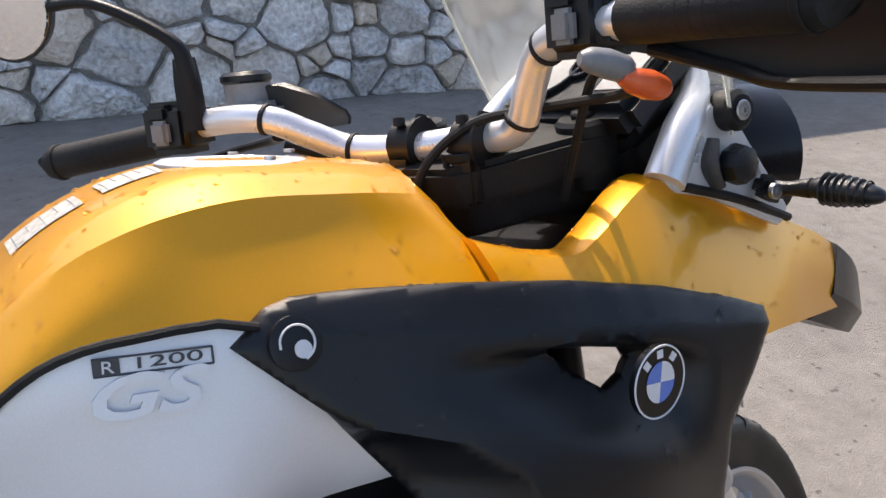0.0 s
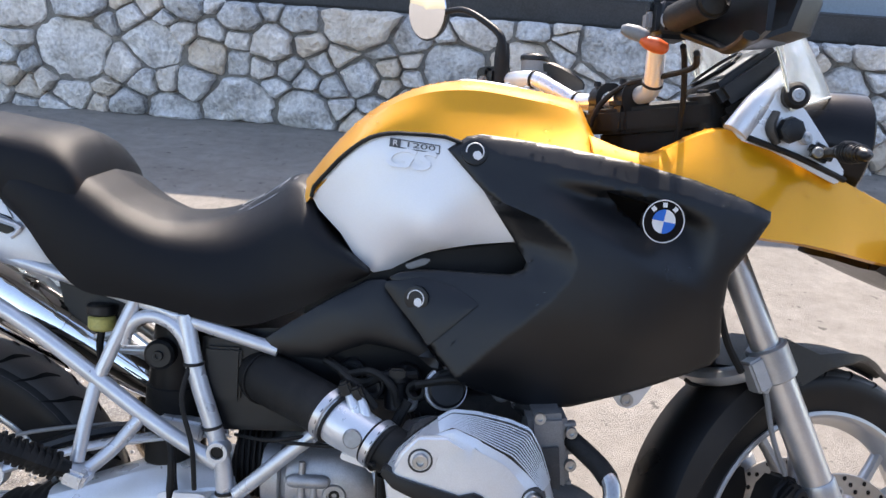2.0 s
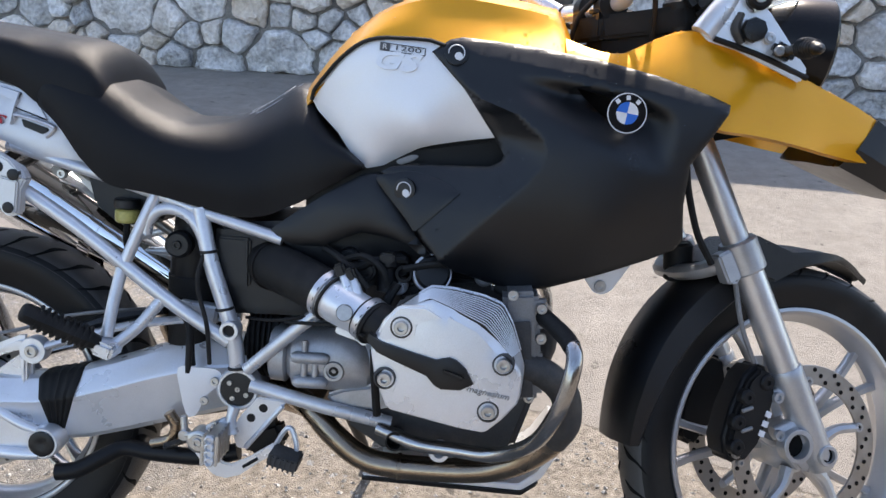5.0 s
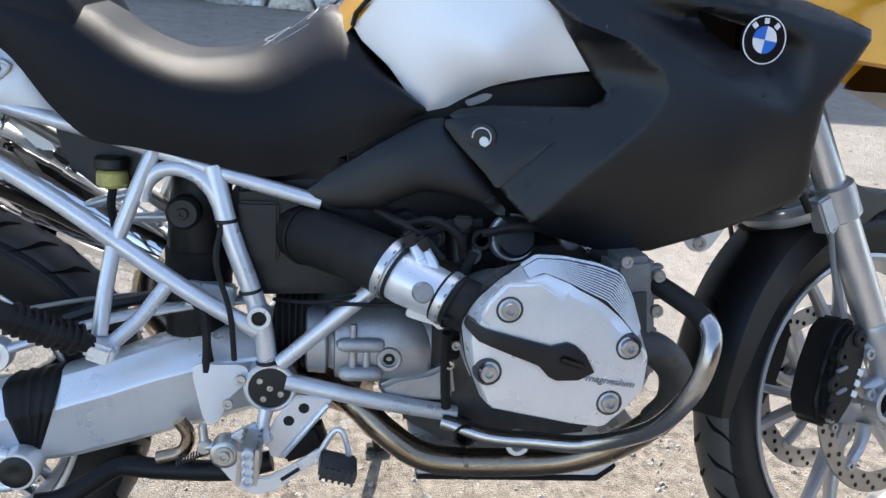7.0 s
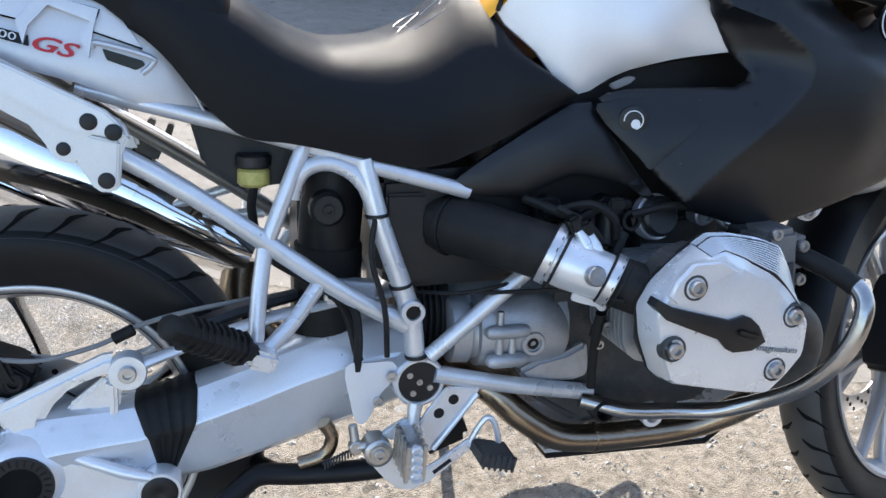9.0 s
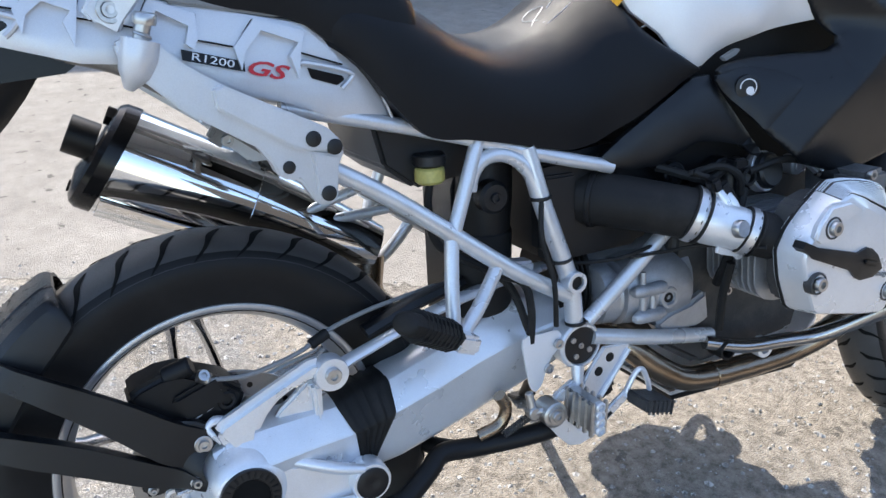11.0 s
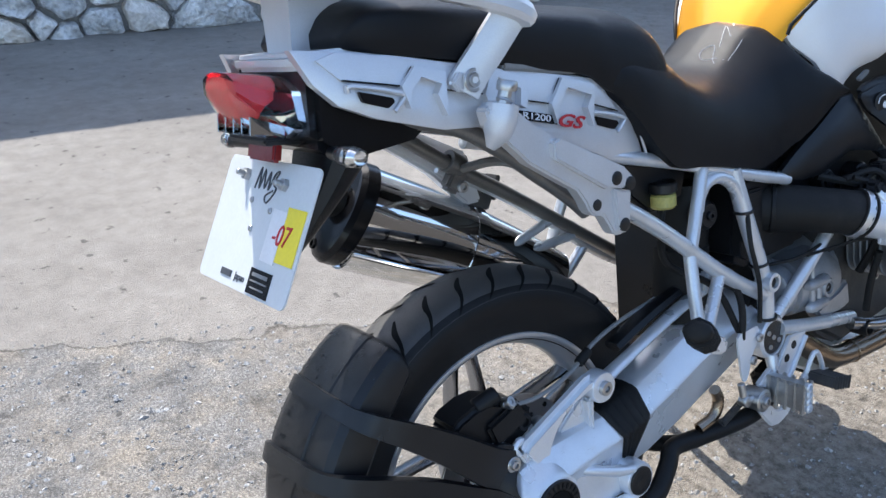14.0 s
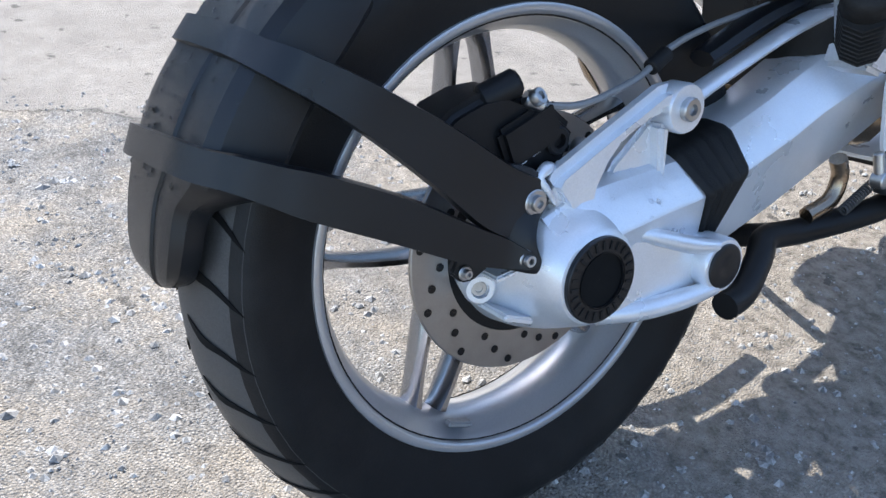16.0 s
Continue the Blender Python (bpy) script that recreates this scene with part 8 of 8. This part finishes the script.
# front mudguard
def mud_ring(a, r, w, drop):
    e, up = Vector((math.cos(a), 0, math.sin(a))), Vector((0, 1, 0))
    prof = [(r - drop, -w), (r - drop * 0.35, -w * 0.98), (r - 0.006, -w * 0.72), (r, 0), (r - 0.006, w * 0.72), (r - drop * 0.35, w * 0.98), (r - drop, w)]
    return [FC + e * q + up * v for q, v in prof] + [FC + e * (q - 0.004) + up * (v * 0.95) for q, v in reversed(prof)]


rows = []
for k in range(31):
    u = k / 30
    a = radians(178 - 117 * u)
    taper = max(0.10, min(1.0, (1 - u) / 0.20)) ** 0.6
    rows.append(mud_ring(a, 0.358 + 0.018 * math.sin(math.pi * min(1, u * 1.02)), 0.068 * taper * min(1, 0.86 + u), 0.012 + 0.055 * math.sin(math.pi * min(1, u * 1.12 + 0.05)) ** 0.8 * taper))
part("front_mudguard", turned(loft(rows)), BLACK_PLASTIC, bike, "matt black plastic front mudguard", sharp=40)
part("mudguard_mount", turned(prism([(FC.x - 0.21, FC.z + 0.33), (FC.x - 0.12, FC.z + 0.385), (FC.x + 0.0, FC.z + 0.34), (FC.x - 0.08, FC.z + 0.30)], -0.075, 0.075, 0.006)), BLACK_PLASTIC, bike)

# top yoke, clamps and handlebar
HB = Vector((1.098, -0.023, 1.105))
hd, hf = Vector((-0.358, 0.934, 0)), Vector((0.934, 0.358, 0))


def bar_point(along, ahead, up):
    return HB + hd * along + hf * ahead + Vector((0, 0, up))


BAR = [(0.895, 0.240, 1.124), (0.935, 0.185, 1.137), (0.975, 0.120, 1.137), (1.012, 0.097, 1.118), (1.047, 0.073, 1.100), (1.080, 0.012, 1.098), (1.114, -0.050, 1.104), (1.130, -0.090, 1.108), (1.132, -0.110, 1.122), (1.128, -0.130, 1.152), (1.124, -0.154, 1.179), (1.117, -0.200, 1.190), (1.116, -0.260, 1.194), (1.120, -0.345, 1.192)]
bar = part("handlebar", tube(BAR, 0.0145, 16, 6), ALLOY, bike, "silver tubular handlebar")
for q, w in (((0.975, 0.120, 1.137), (0.040, -0.045, -0.012)), ((1.047, 0.073, 1.100), (0.034, -0.042, -0.010)), ((1.132, -0.106, 1.119), (0.0, -0.03, 0.04)), ((1.124, -0.158, 1.180), (-0.005, -0.05, 0.02))):
    part("band", ring(q, w, 0.0165, 0.0143, 0.005, 20), BLACK_RUBBER, bar)
for a in (0.038, -0.038):
    part("bar_clamp", merge(moved(rounded(lathe([(0.024, -0.016), (0.024, 0.016)], bar_point(a, 0, -0.004), hd, 16), 0.003), Matrix()), moved(box((0, 0, 0), (0.05, 0.03, 0.05), (0, 0, 0), 0.006), Matrix.Translation(bar_point(a, 0.0, -0.035)) @ Matrix.Rotation(radians(STEER + 4), 4, "Z")), bolt(bar_point(a, 0.016, 0.016), (0.3, 0, 1), 0.006, 0.008), bolt(bar_point(a, -0.016, 0.016), (0, 0, 1), 0.006, 0.008)), BLACK_METAL, bike, "black bar clamp")
yoke_x = (hf + Vector((0, 0, 0.18))).normalized()
yoke = Matrix((yoke_x, hd, yoke_x.cross(hd))).transposed().to_4x4()
yoke.translation = bar_point(0, 0, -0.018)
plate_out = [(-0.030, -0.045), (0.072, -0.122), (0.090, -0.132), (0.112, -0.130), (0.126, -0.112), (0.128, 0.112), (0.112, 0.130), (0.090, 0.132), (0.072, 0.122), (-0.030, 0.045), (-0.040, 0.030), (-0.040, -0.030)]
top_yoke = part("top_yoke", moved(merge(prism(plate_out, -0.040, 0.0, 0.006, 2, plane="xy"), prism([(f * 0.8 + 0.012, a * 0.8) for f, a in plate_out], -0.075, -0.038, 0.006, 2, plane="xy")), yoke), BLACK_RUBBER, bike, "black cast top yoke")
for s in (-1, 1):
    part("fork_cap", moved(merge(rod((0.098, s * 0.102, -0.06), (0.098, s * 0.102, 0.010), 0.029, 24, 0.004), rod((0.098, s * 0.102, 0.008), (0.098, s * 0.102, 0.016), 0.014, 6, 0.002)), yoke), BLACK_METAL, top_yoke)
part("ignition_ring", moved(ring((-0.008, -0.032, 0.004), (0, 0, 1), 0.022, 0.016, 0.008), yoke), BLACK_METAL, bike)
# added block and sheet in black vinyl stand for the shade below the yoke
part("steering_filler", rounded(prism([(1.03, 0.88), (1.03, 0.985), (1.10, 0.985), (1.24, 0.985), (1.30, 0.980), (1.30, 0.965), (1.14, 0.950), (1.125, 0.89)], -0.12, 0.12, 0.008), 0.0), SEAT, bike, "black filler block round the steering head, for the shade there")
part("cowl_shade_sheet", prism([(1.06, 0.88), (1.06, 1.035), (1.16, 1.02), (1.24, 1.035), (1.34, 1.01), (1.43, 0.975), (1.43, 0.90), (1.34, 0.88)], 0.118, 0.128, 0.003), SEAT, bike, "black sheet added inside the cowl, for the shade there")
for s in (-1, 1):
    # grip, switch housing, lever
    g0, g1 = ((0.314, -0.090, 0.018), (0.443, -0.149, 0.0)) if s > 0 else ((0.232, -0.068, 0.089), (0.372, -0.120, 0.086))
    house = (0.287, -0.089, 0.030) if s > 0 else (0.192, -0.050, 0.092)
    P = lambda q, e=(0, 0, 0): bar_point(s * q[0] + s * e[0], q[1] + e[1], q[2] + e[2])
    grip = part("grip", tube([P(g0), P(((g0[0] + g1[0]) / 2, (g0[1] + g1[1]) / 2, (g0[2] + g1[2]) / 2)), P(g1), P(g1, (0.006, -0.002, 0))], [0.019, 0.0185, 0.019, 0.012], 16, 4), BLACK_RUBBER, bike, "ribbed black rubber grip")
    a, b = P(g0), P(g1)
    for k in range(12):
        part("rib", ring(a + (b - a) * (0.06 + 0.075 * k), b - a, 0.0188, 0.0165, 0.004, 16), BLACK_RUBBER, grip)
    part("end_flange", ring(b - (b - a) * 0.05, b - a, 0.021, 0.015, 0.006, 20), BLACK_RUBBER, grip)
    sw = part("switch_housing", moved(merge(box((0, 0, 0), (0.054, 0.064, 0.056), (0, 0, 0), 0.010, 3), box((-0.022, 0.005, 0.016), (0.018, 0.030, 0.018), (0, 0, 0), 0.004)), Matrix.Translation(P(house)) @ Matrix.Rotation(radians(STEER + 15 * s), 4, "Z")), BLACK_PLASTIC, bike, "black switch housing")
    part("rocker", moved(box((-0.030, 0, -0.004), (0.012, 0.022, 0.026), (0, 0, 0), 0.004), Matrix.Translation(P(house)) @ Matrix.Rotation(radians(STEER + 15 * s), 4, "Z")), GREY_PLASTIC, sw)
    part("lever", tube([*([P((0.23, 0.0, 0.008)), P((0.27, 0.025, 0.002)), P((0.33, 0.015, -0.008)), P((0.42, -0.035, -0.03)), P((0.48, -0.065, -0.032))] if s > 0 else [(1.130, -0.27, 1.172), (1.155, -0.325, 1.152), (1.158, -0.355, 1.143), (1.150, -0.42, 1.140), (1.135, -0.50, 1.140)])], [0.009, 0.009, 0.008, 0.008, 0.009], 10, 5, flat=0.6), BLACK_METAL, bike, "black hand lever")
    cyl = part("master_cylinder", moved(merge(box((0, 0, 0), (0.045, 0.075, 0.028), (0, 0, 0), 0.007), rod((0.0, 0.0, 0.0), (0.0, 0.0, 0.040), 0.025, 20, 0.004)), Matrix.Translation(P((0.231, -0.036, 0.036) if s > 0 else (0.205, 0.005, 0.09))) @ Matrix.Rotation(radians(STEER + 10), 4, "Z")), GREY_PLASTIC, bike, "fluid reservoir on the handlebar")
    part("lid", rod(P((0.231, -0.036, 0.068) if s > 0 else (0.205, 0.005, 0.122)), P((0.231, -0.036, 0.082) if s > 0 else (0.205, 0.005, 0.136)), 0.0275, 24, 0.004), BLACK_PLASTIC, cyl)
# right hand side: orange switch, thumb switch
part("orange_switch", tube([(1.062, -0.311, 1.156), (1.070, -0.313, 1.1525), (1.081, -0.315, 1.149), (1.092, -0.316, 1.1455), (1.096, -0.316, 1.144)], [0.006, 0.0105, 0.0125, 0.010, 0.005], 16, 4, flat=0.8), ORANGE, bike, "orange indicator switch")
part("switch_pod", tube([(1.038, -0.300, 1.169), (1.044, -0.302, 1.168), (1.056, -0.305, 1.1645), (1.067, -0.309, 1.160), (1.071, -0.310, 1.158)], [0.005, 0.0095, 0.0115, 0.0105, 0.006], 16, 4, flat=0.85), GREY_PLASTIC, bike, "grey switch pod")
# hand shield on the right bar
rows = []
for p in glide([(1.205, -0.31, 1.195), (1.222, -0.36, 1.190), (1.225, -0.42, 1.187), (1.215, -0.47, 1.184), (1.175, -0.515, 1.180)], 5):
    rows.append([p + Vector((dx, 0, dz)) for dx, dz in ((-0.030, 0.060), (-0.008, 0.045), (0.006, 0.0), (-0.004, -0.035), (-0.030, -0.045), (-0.026, -0.038), (-0.009, -0.030), (0.001, 0.0), (-0.012, 0.040), (-0.032, 0.054))])
part("hand_shield", loft(rows), BLACK_PLASTIC, bike, "black plastic hand shield")
rows = [[Vector(p) + Vector((dx, 0, dz)) for dx, dz in ((0, 0), (0.006, 0.0), (0.008, 0.03), (0.004, 0.075), (-0.004, 0.075), (0.0, 0.03))] for p in glide([(1.130, -0.245, 1.172), (1.150, -0.29, 1.160), (1.164, -0.345, 1.147), (1.164, -0.42, 1.144), (1.150, -0.50, 1.146)], 4)]
part("lever_guard", loft(rows), BLACK_PLASTIC, bike, "black plastic lever guard")
part("clutch_shroud", loft([[Vector(p) + Vector((0, 0, dz * k)) + Vector((dx * k, 0, 0)) for dx, dz in ((-0.006, 0.02), (0.004, 0.0), (0, -0.018), (-0.008, -0.018), (-0.004, 0.0), (-0.012, 0.018))] for p, k in (((0.99, 0.17, 1.150), 1.0), ((1.02, 0.15, 1.148), 1.2), ((1.045, 0.125, 1.138), 1.0), ((1.064, 0.105, 1.130), 0.4))]), BLACK_PLASTIC, bike, "black lever shroud")
# left mirror
ms = Vector((0.921, 0.185, 1.150))
mirror = part("mirror", tube([ms, ms + Vector((-0.002, -0.004, 0.045)), ms + Vector((-0.012, 0.002, 0.075)), ms + Vector((-0.07, 0.055, 0.118)), ms + Vector((-0.115, 0.110, 0.122))], [0.012, 0.010, 0.007, 0.006, 0.006], 10, 6), BLACK_METAL, bike, "round mirror on a black bent stalk")
mh = Vector((0.775, 0.325, 1.278))
part("mirror_shell", lathe([(0.0, -0.030), (0.035, -0.026), (0.055, -0.012), (0.060, 0.0)], mh, (-0.72, -0.62, -0.1), 28), BLACK_PLASTIC, mirror)
part("mirror_glass", lathe([(0.057, 0.0), (0.056, 0.003), (0.0, 0.004)], mh, (-0.72, -0.62, -0.1), 28), MIRROR, mirror, "mirror glass")
part("stalk_boot", tube([ms + Vector((0, 0, -0.02)), ms + Vector((0, 0.002, 0.03)), ms + Vector((0, 0.004, 0.055))], [0.015, 0.0145, 0.012], 12, 3), BLACK_RUBBER, mirror)
# cables
pipe("throttle_cable", [(1.15, -0.26, 1.150), (1.165, -0.20, 1.138), (1.14, -0.125, 1.130), (1.10, -0.075, 1.120), (1.065, -0.045, 1.085), (1.05, -0.03, 1.03)], 0.0045, BLACK_RUBBER, label="black throttle cable", n=8)
pipe("brake_line", [(1.145, -0.21, 1.165), (1.160, -0.17, 1.150), (1.175, -0.13, 1.10), (1.18, -0.10, 1.04)], 0.0045, BLACK_RUBBER, label="black brake line", n=8)
pipe("wire_loom", [bar_point(0.20, -0.02, 0.0), bar_point(0.12, 0.03, -0.03), bar_point(0.05, 0.06, -0.06)], 0.006, BLACK_RUBBER, label="black wire loom", n=8)

# headlight, screen brackets, screen, instruments
lamp = part("headlight", lathe([(0.030, -0.055), (0.062, -0.045), (0.078, -0.01), (0.084, 0.03), (0.086, 0.052), (0.082, 0.056)], (1.405, -0.070, 1.050), (0.96, -0.02, -0.12), 36, caps=False), BLACK_GLOSS, bike, "round headlight in a black shell")
part("lamp_glass", lathe([(0.082, 0.052), (0.070, 0.062), (0.0, 0.068)], (1.405, -0.070, 1.050), (0.96, -0.02, -0.12), 36), CLEAR, lamp)
part("lamp_bowl", lathe([(0.080, 0.045), (0.05, 0.0), (0.0, -0.02)], (1.405, -0.070, 1.050), (0.96, -0.02, -0.12), 32), CHROME, lamp)
lamp2 = part("headlight", lathe([(0.030, -0.05), (0.050, -0.04), (0.060, 0.03), (0.060, 0.052)], (1.41, 0.085, 1.040), (0.96, 0, -0.12), 32, caps=False), BLACK_GLOSS, bike, "small round headlight in a black shell")
part("lamp_glass", lathe([(0.058, 0.048), (0.05, 0.058), (0.0, 0.062)], (1.41, 0.085, 1.040), (0.96, 0, -0.12), 32), CLEAR, lamp2)
part("lamp_bowl", lathe([(0.057, 0.04), (0.03, 0.0), (0.0, -0.02)], (1.41, 0.085, 1.040), (0.96, 0, -0.12), 28), CHROME, lamp2)
for s in (-1, 1):
    bk = part("screen_bracket", prism([(1.240, 1.056), (1.252, 1.042), (1.300, 1.030), (1.402, 0.985), (1.412, 1.005), (1.345, 1.090), (1.318, 1.112), (1.300, 1.120)], s * 0.160, s * 0.172, 0.003), ALLOY, bike, "brushed alloy screen bracket")
    part("bracket_tube", tube([(1.245, s * 0.165, 1.052), (1.275, s * 0.160, 1.095), (1.305, s * 0.150, 1.130), (1.330, s * 0.120, 1.165), (1.345, s * 0.09, 1.185)], [0.020, 0.019, 0.014, 0.011, 0.010], 14, 5), ALLOY, bk)
    part("adjuster_slot", tube([(1.300, s * 0.172, 1.085), (1.293, s * 0.174, 1.062), (1.305, s * 0.174, 1.040)], [0.010, 0.013, 0.010], 10, 4, flat=0.6), DARK_CASTING, bk)
    knob = part("adjuster_knob", lathe([(0.019, 0), (0.020, 0.006), (0.018, 0.017), (0.010, 0.019), (0, 0.019)], (1.318, s * 0.180, 1.060), (0, s, 0), 8), BLACK_PLASTIC, bk, "black knob")
    part("bolt", merge(rod((1.345, s * 0.165, 1.050), (1.345, s * 0.182, 1.050), 0.0095), bolt((1.345, s * 0.182, 1.050), (0, s, 0), 0.006, 0.004)), STEEL, bk)
    mount = part("grommet", rod((1.324, s * 0.160, 1.109), (1.322, s * 0.190, 1.110), 0.0195, 24, 0.005), BLACK_RUBBER, bk, "round rubber screen mount")
    part("bolt", merge(ring((1.322, s * 0.190, 1.110), (0, s, 0), 0.0095, 0.006, 0.003), bolt((1.322, s * 0.189, 1.110), (0, s, 0), 0.0058, 0.004)), STEEL, mount)
    # front indicator
    i0, i1 = Vector((1.366, s * 0.185, 1.030)), Vector((1.374, s * 0.225, 1.032))
    ind = part("front_indicator", merge(box(tuple(i0), (0.036, 0.022, 0.022), (0, 25, 0), 0.006), tube([i0, (i0 + i1) / 2, i1], [0.009, 0.007, 0.010], 10, 3)), BLACK_PLASTIC, bike, "short black front indicator with a ribbed body")
    part("body", tube([i1 - Vector((0, s * 0.006, 0)), i1 + Vector((0.003, s * 0.01, 0)), i1 + Vector((0.006, s * 0.035, -0.001)), i1 + Vector((0.008, s * 0.060, -0.004)), i1 + Vector((0.008, s * 0.068, -0.005))], [0.008, 0.0145, 0.0155, 0.010, 0.003], 14, 4, flat=0.8), BLACK_PLASTIC, ind)
    for k in range(7):
        part("rib", ring(i1 + Vector((0.003 + 0.0006 * k, s * (0.012 + 0.0065 * k), -0.0004 * k)), (0.1, s, -0.05), 0.0162 - 0.0010 * max(0, k - 2), 0.011, 0.0022, 14), BLACK_PLASTIC, ind)
    part("bolt", bolt(i0 + Vector((-0.010, s * 0.012, 0)), (0, s, 0), 0.008, 0.005), STEEL, ind)
# cowl trim over the yellow
for s in (-1, 1):
    part("cowl_trim", tube([(1.262, s * 0.172, 1.046), (1.335, s * 0.174, 1.0235), (1.412, s * 0.170, 0.993)], 0.0058, 8, 4, flat=0.8), BLACK_RUBBER, bike)
# windscreen: a bowed clear sheet
rows = []
for k in range(13):
    u = k / 12
    x, z = 1.43 - 0.14 * u - 0.04 * u * u, 1.122 + 0.24 * u
    w = 0.195 - 0.02 * (2 * u - 0.8) ** 2
    line = []
    for j in range(17):
        v = -1 + j / 8
        line.append(Vector((x - (0.112 - 0.045 * u) * abs(v) ** 3, w * v, z + 0.035 * (1 - v * v) * (u > 0.99) - 0.034 * v ** 4 * (1 - u))))
    rows.append(line)
wbm = loft(rows, caps=False, closed=False)
got = bmesh.ops.extrude_face_region(wbm, geom=wbm.faces[:])
for g in got["geom"]:
    if isinstance(g, bmesh.types.BMVert):
        g.co += Vector((-0.0035, 0, -0.0008))
screen = part("windscreen", wbm, SCREEN, bike, "clear plastic windscreen", sharp=40)
screen.visible_shadow = False
for name, line in (("lower_edge", rows[0]), ("upper_edge", rows[-1]), ("side_edge", [r[0] for r in rows]), ("side_edge", [r[-1] for r in rows])):
    part(name, tube(line, 0.0017, 6, 2), SCREEN_EDGE, screen)
dash_m = Matrix.Translation((1.272, -0.045, 1.140)) @ Matrix.Rotation(radians(-38), 4, "Y")
dash = part("instrument_panel", moved(merge(box((0, 0, 0), (0.115, 0.20, 0.040), (0, 0, 0), 0.010), box((0.02, 0, -0.04), (0.07, 0.15, 0.06), (0, 0, 0), 0.012)), dash_m), BLACK_PLASTIC, bike, "black instrument panel with two dials and a display")
for y, r in ((0.048, 0.047), (0.0, 0.018)):
    part("dial", moved(merge(ring((0.005, y, 0.018), (0, 0, 1), r, r - 0.004, 0.008)), dash_m), BLACK_GLOSS, dash)
    part("dial_face", moved(lathe([(r - 0.004, 0), (r - 0.004, 0.003), (0, 0.003)], (0.005, y, 0.018), (0, 0, 1), 28), dash_m), GREY_PLASTIC if y else DARK_PRINT, dash)
part("display", moved(box((-0.005, -0.065, 0.021), (0.055, 0.045, 0.003), (0, 0, 0), 0.002), dash_m), GREY_PLASTIC, dash, "grey display")
part("display_frame", moved(box((-0.005, -0.065, 0.020), (0.065, 0.055, 0.003), (0, 0, 0), 0.003), dash_m), BLACK_GLOSS, dash)
part("dash_mount", box((1.30, -0.03, 1.06), (0.09, 0.20, 0.11), (0, -30, 0), 0.01), BLACK_METAL, bike)

# scribbled lines of silver ink on the seat
SIGN = material("silver_ink", (0.6, 0.6, 0.62), 0.35, 0.5, 0.1, 50.0)


def seat_top(x, y):
    zt, w, ws, zb = smooth_between(SEAT_F, x)
    v = min(1.0, abs(y) / w)
    return zt - 0.008 * min(1, v / 0.6) ** 2 - max(0, v - 0.6) / 0.4 * 0.012 + 0.001


for pts in ([(0.515, -0.055), (0.500, -0.035), (0.520, -0.020), (0.535, -0.035), (0.510, -0.050), (0.500, -0.060)], [(0.535, -0.045), (0.575, -0.030), (0.560, -0.050), (0.590, -0.035), (0.565, -0.055), (0.580, -0.060)], [(0.505, -0.066), (0.535, -0.068), (0.575, -0.062)], [(0.515, -0.074), (0.55, -0.072), (0.585, -0.066)]):
    part("ink_scribble", tube([(x, y, seat_top(x, y)) for x, y in pts], 0.0005, 5, 5), SIGN, bike, "silver ink scribble on the seat")


# ---- water drops on the upper faces of the bodywork ----
def drops(ob, count, seed, low=0.35, region=None):
    """Flat beads scattered over those faces of a part that look upwards or outwards to the right."""
    pick = random.Random(seed)
    me = ob.data
    faces = [f for f in me.polygons if (f.normal.z > low or (f.normal.y < -0.75 and low < 0)) and f.center.y < 0.09 and (region is None or region(f.center))]
    if not faces:
        return
    weights = np.cumsum([f.area for f in faces])
    verts, quads = [], []
    for _ in range(count):
        f = faces[min(len(faces) - 1, int(np.searchsorted(weights, pick.random() * weights[-1])))]
        k = pick.sample(range(len(f.vertices)), 3)
        a, b, c = (me.vertices[f.vertices[i]].co for i in k)
        u, v = pick.random(), pick.random()
        if u + v > 1:
            u, v = 1 - u, 1 - v
        p = a + (b - a) * u + (c - a) * v
        e1, e2, w = axes_for(f.normal)
        r = 0.0009 + 0.0026 * pick.random() ** 3
        k0 = len(verts)
        for q, h in ((1.0, 0.0), (0.8, 0.35), (0.4, 0.58)):
            verts += [p + (e1 * math.cos(j * 1.0472) + e2 * math.sin(j * 1.0472)) * (r * q) + w * (r * h) for j in range(6)]
        quads += [(k0 + l * 6 + j, k0 + l * 6 + (j + 1) % 6, k0 + (l + 1) * 6 + (j + 1) % 6, k0 + (l + 1) * 6 + j) for l in range(2) for j in range(6)] + [tuple(k0 + 12 + j for j in range(6))]
    wet = part("water_drops", mesh_from(verts, quads), WATER, ob, "small clear water drops", sharp=80)
    tagged(wet, "small clear water drops", kind="stuff")


drops(tank, 460, 1, 0.62)
drops(fairings[0], 260, 2, 0.2)
drops(fairings[0], 60, 3, -1, lambda c: c.z > 0.9)
for ob, count in ((cowl_right, 220), (hugger, 260), (muff, 200), (drive, 130)):
    drops(ob, count, count, 0.3)


# ---- last: the single stones of the wall ----
wall_stones()
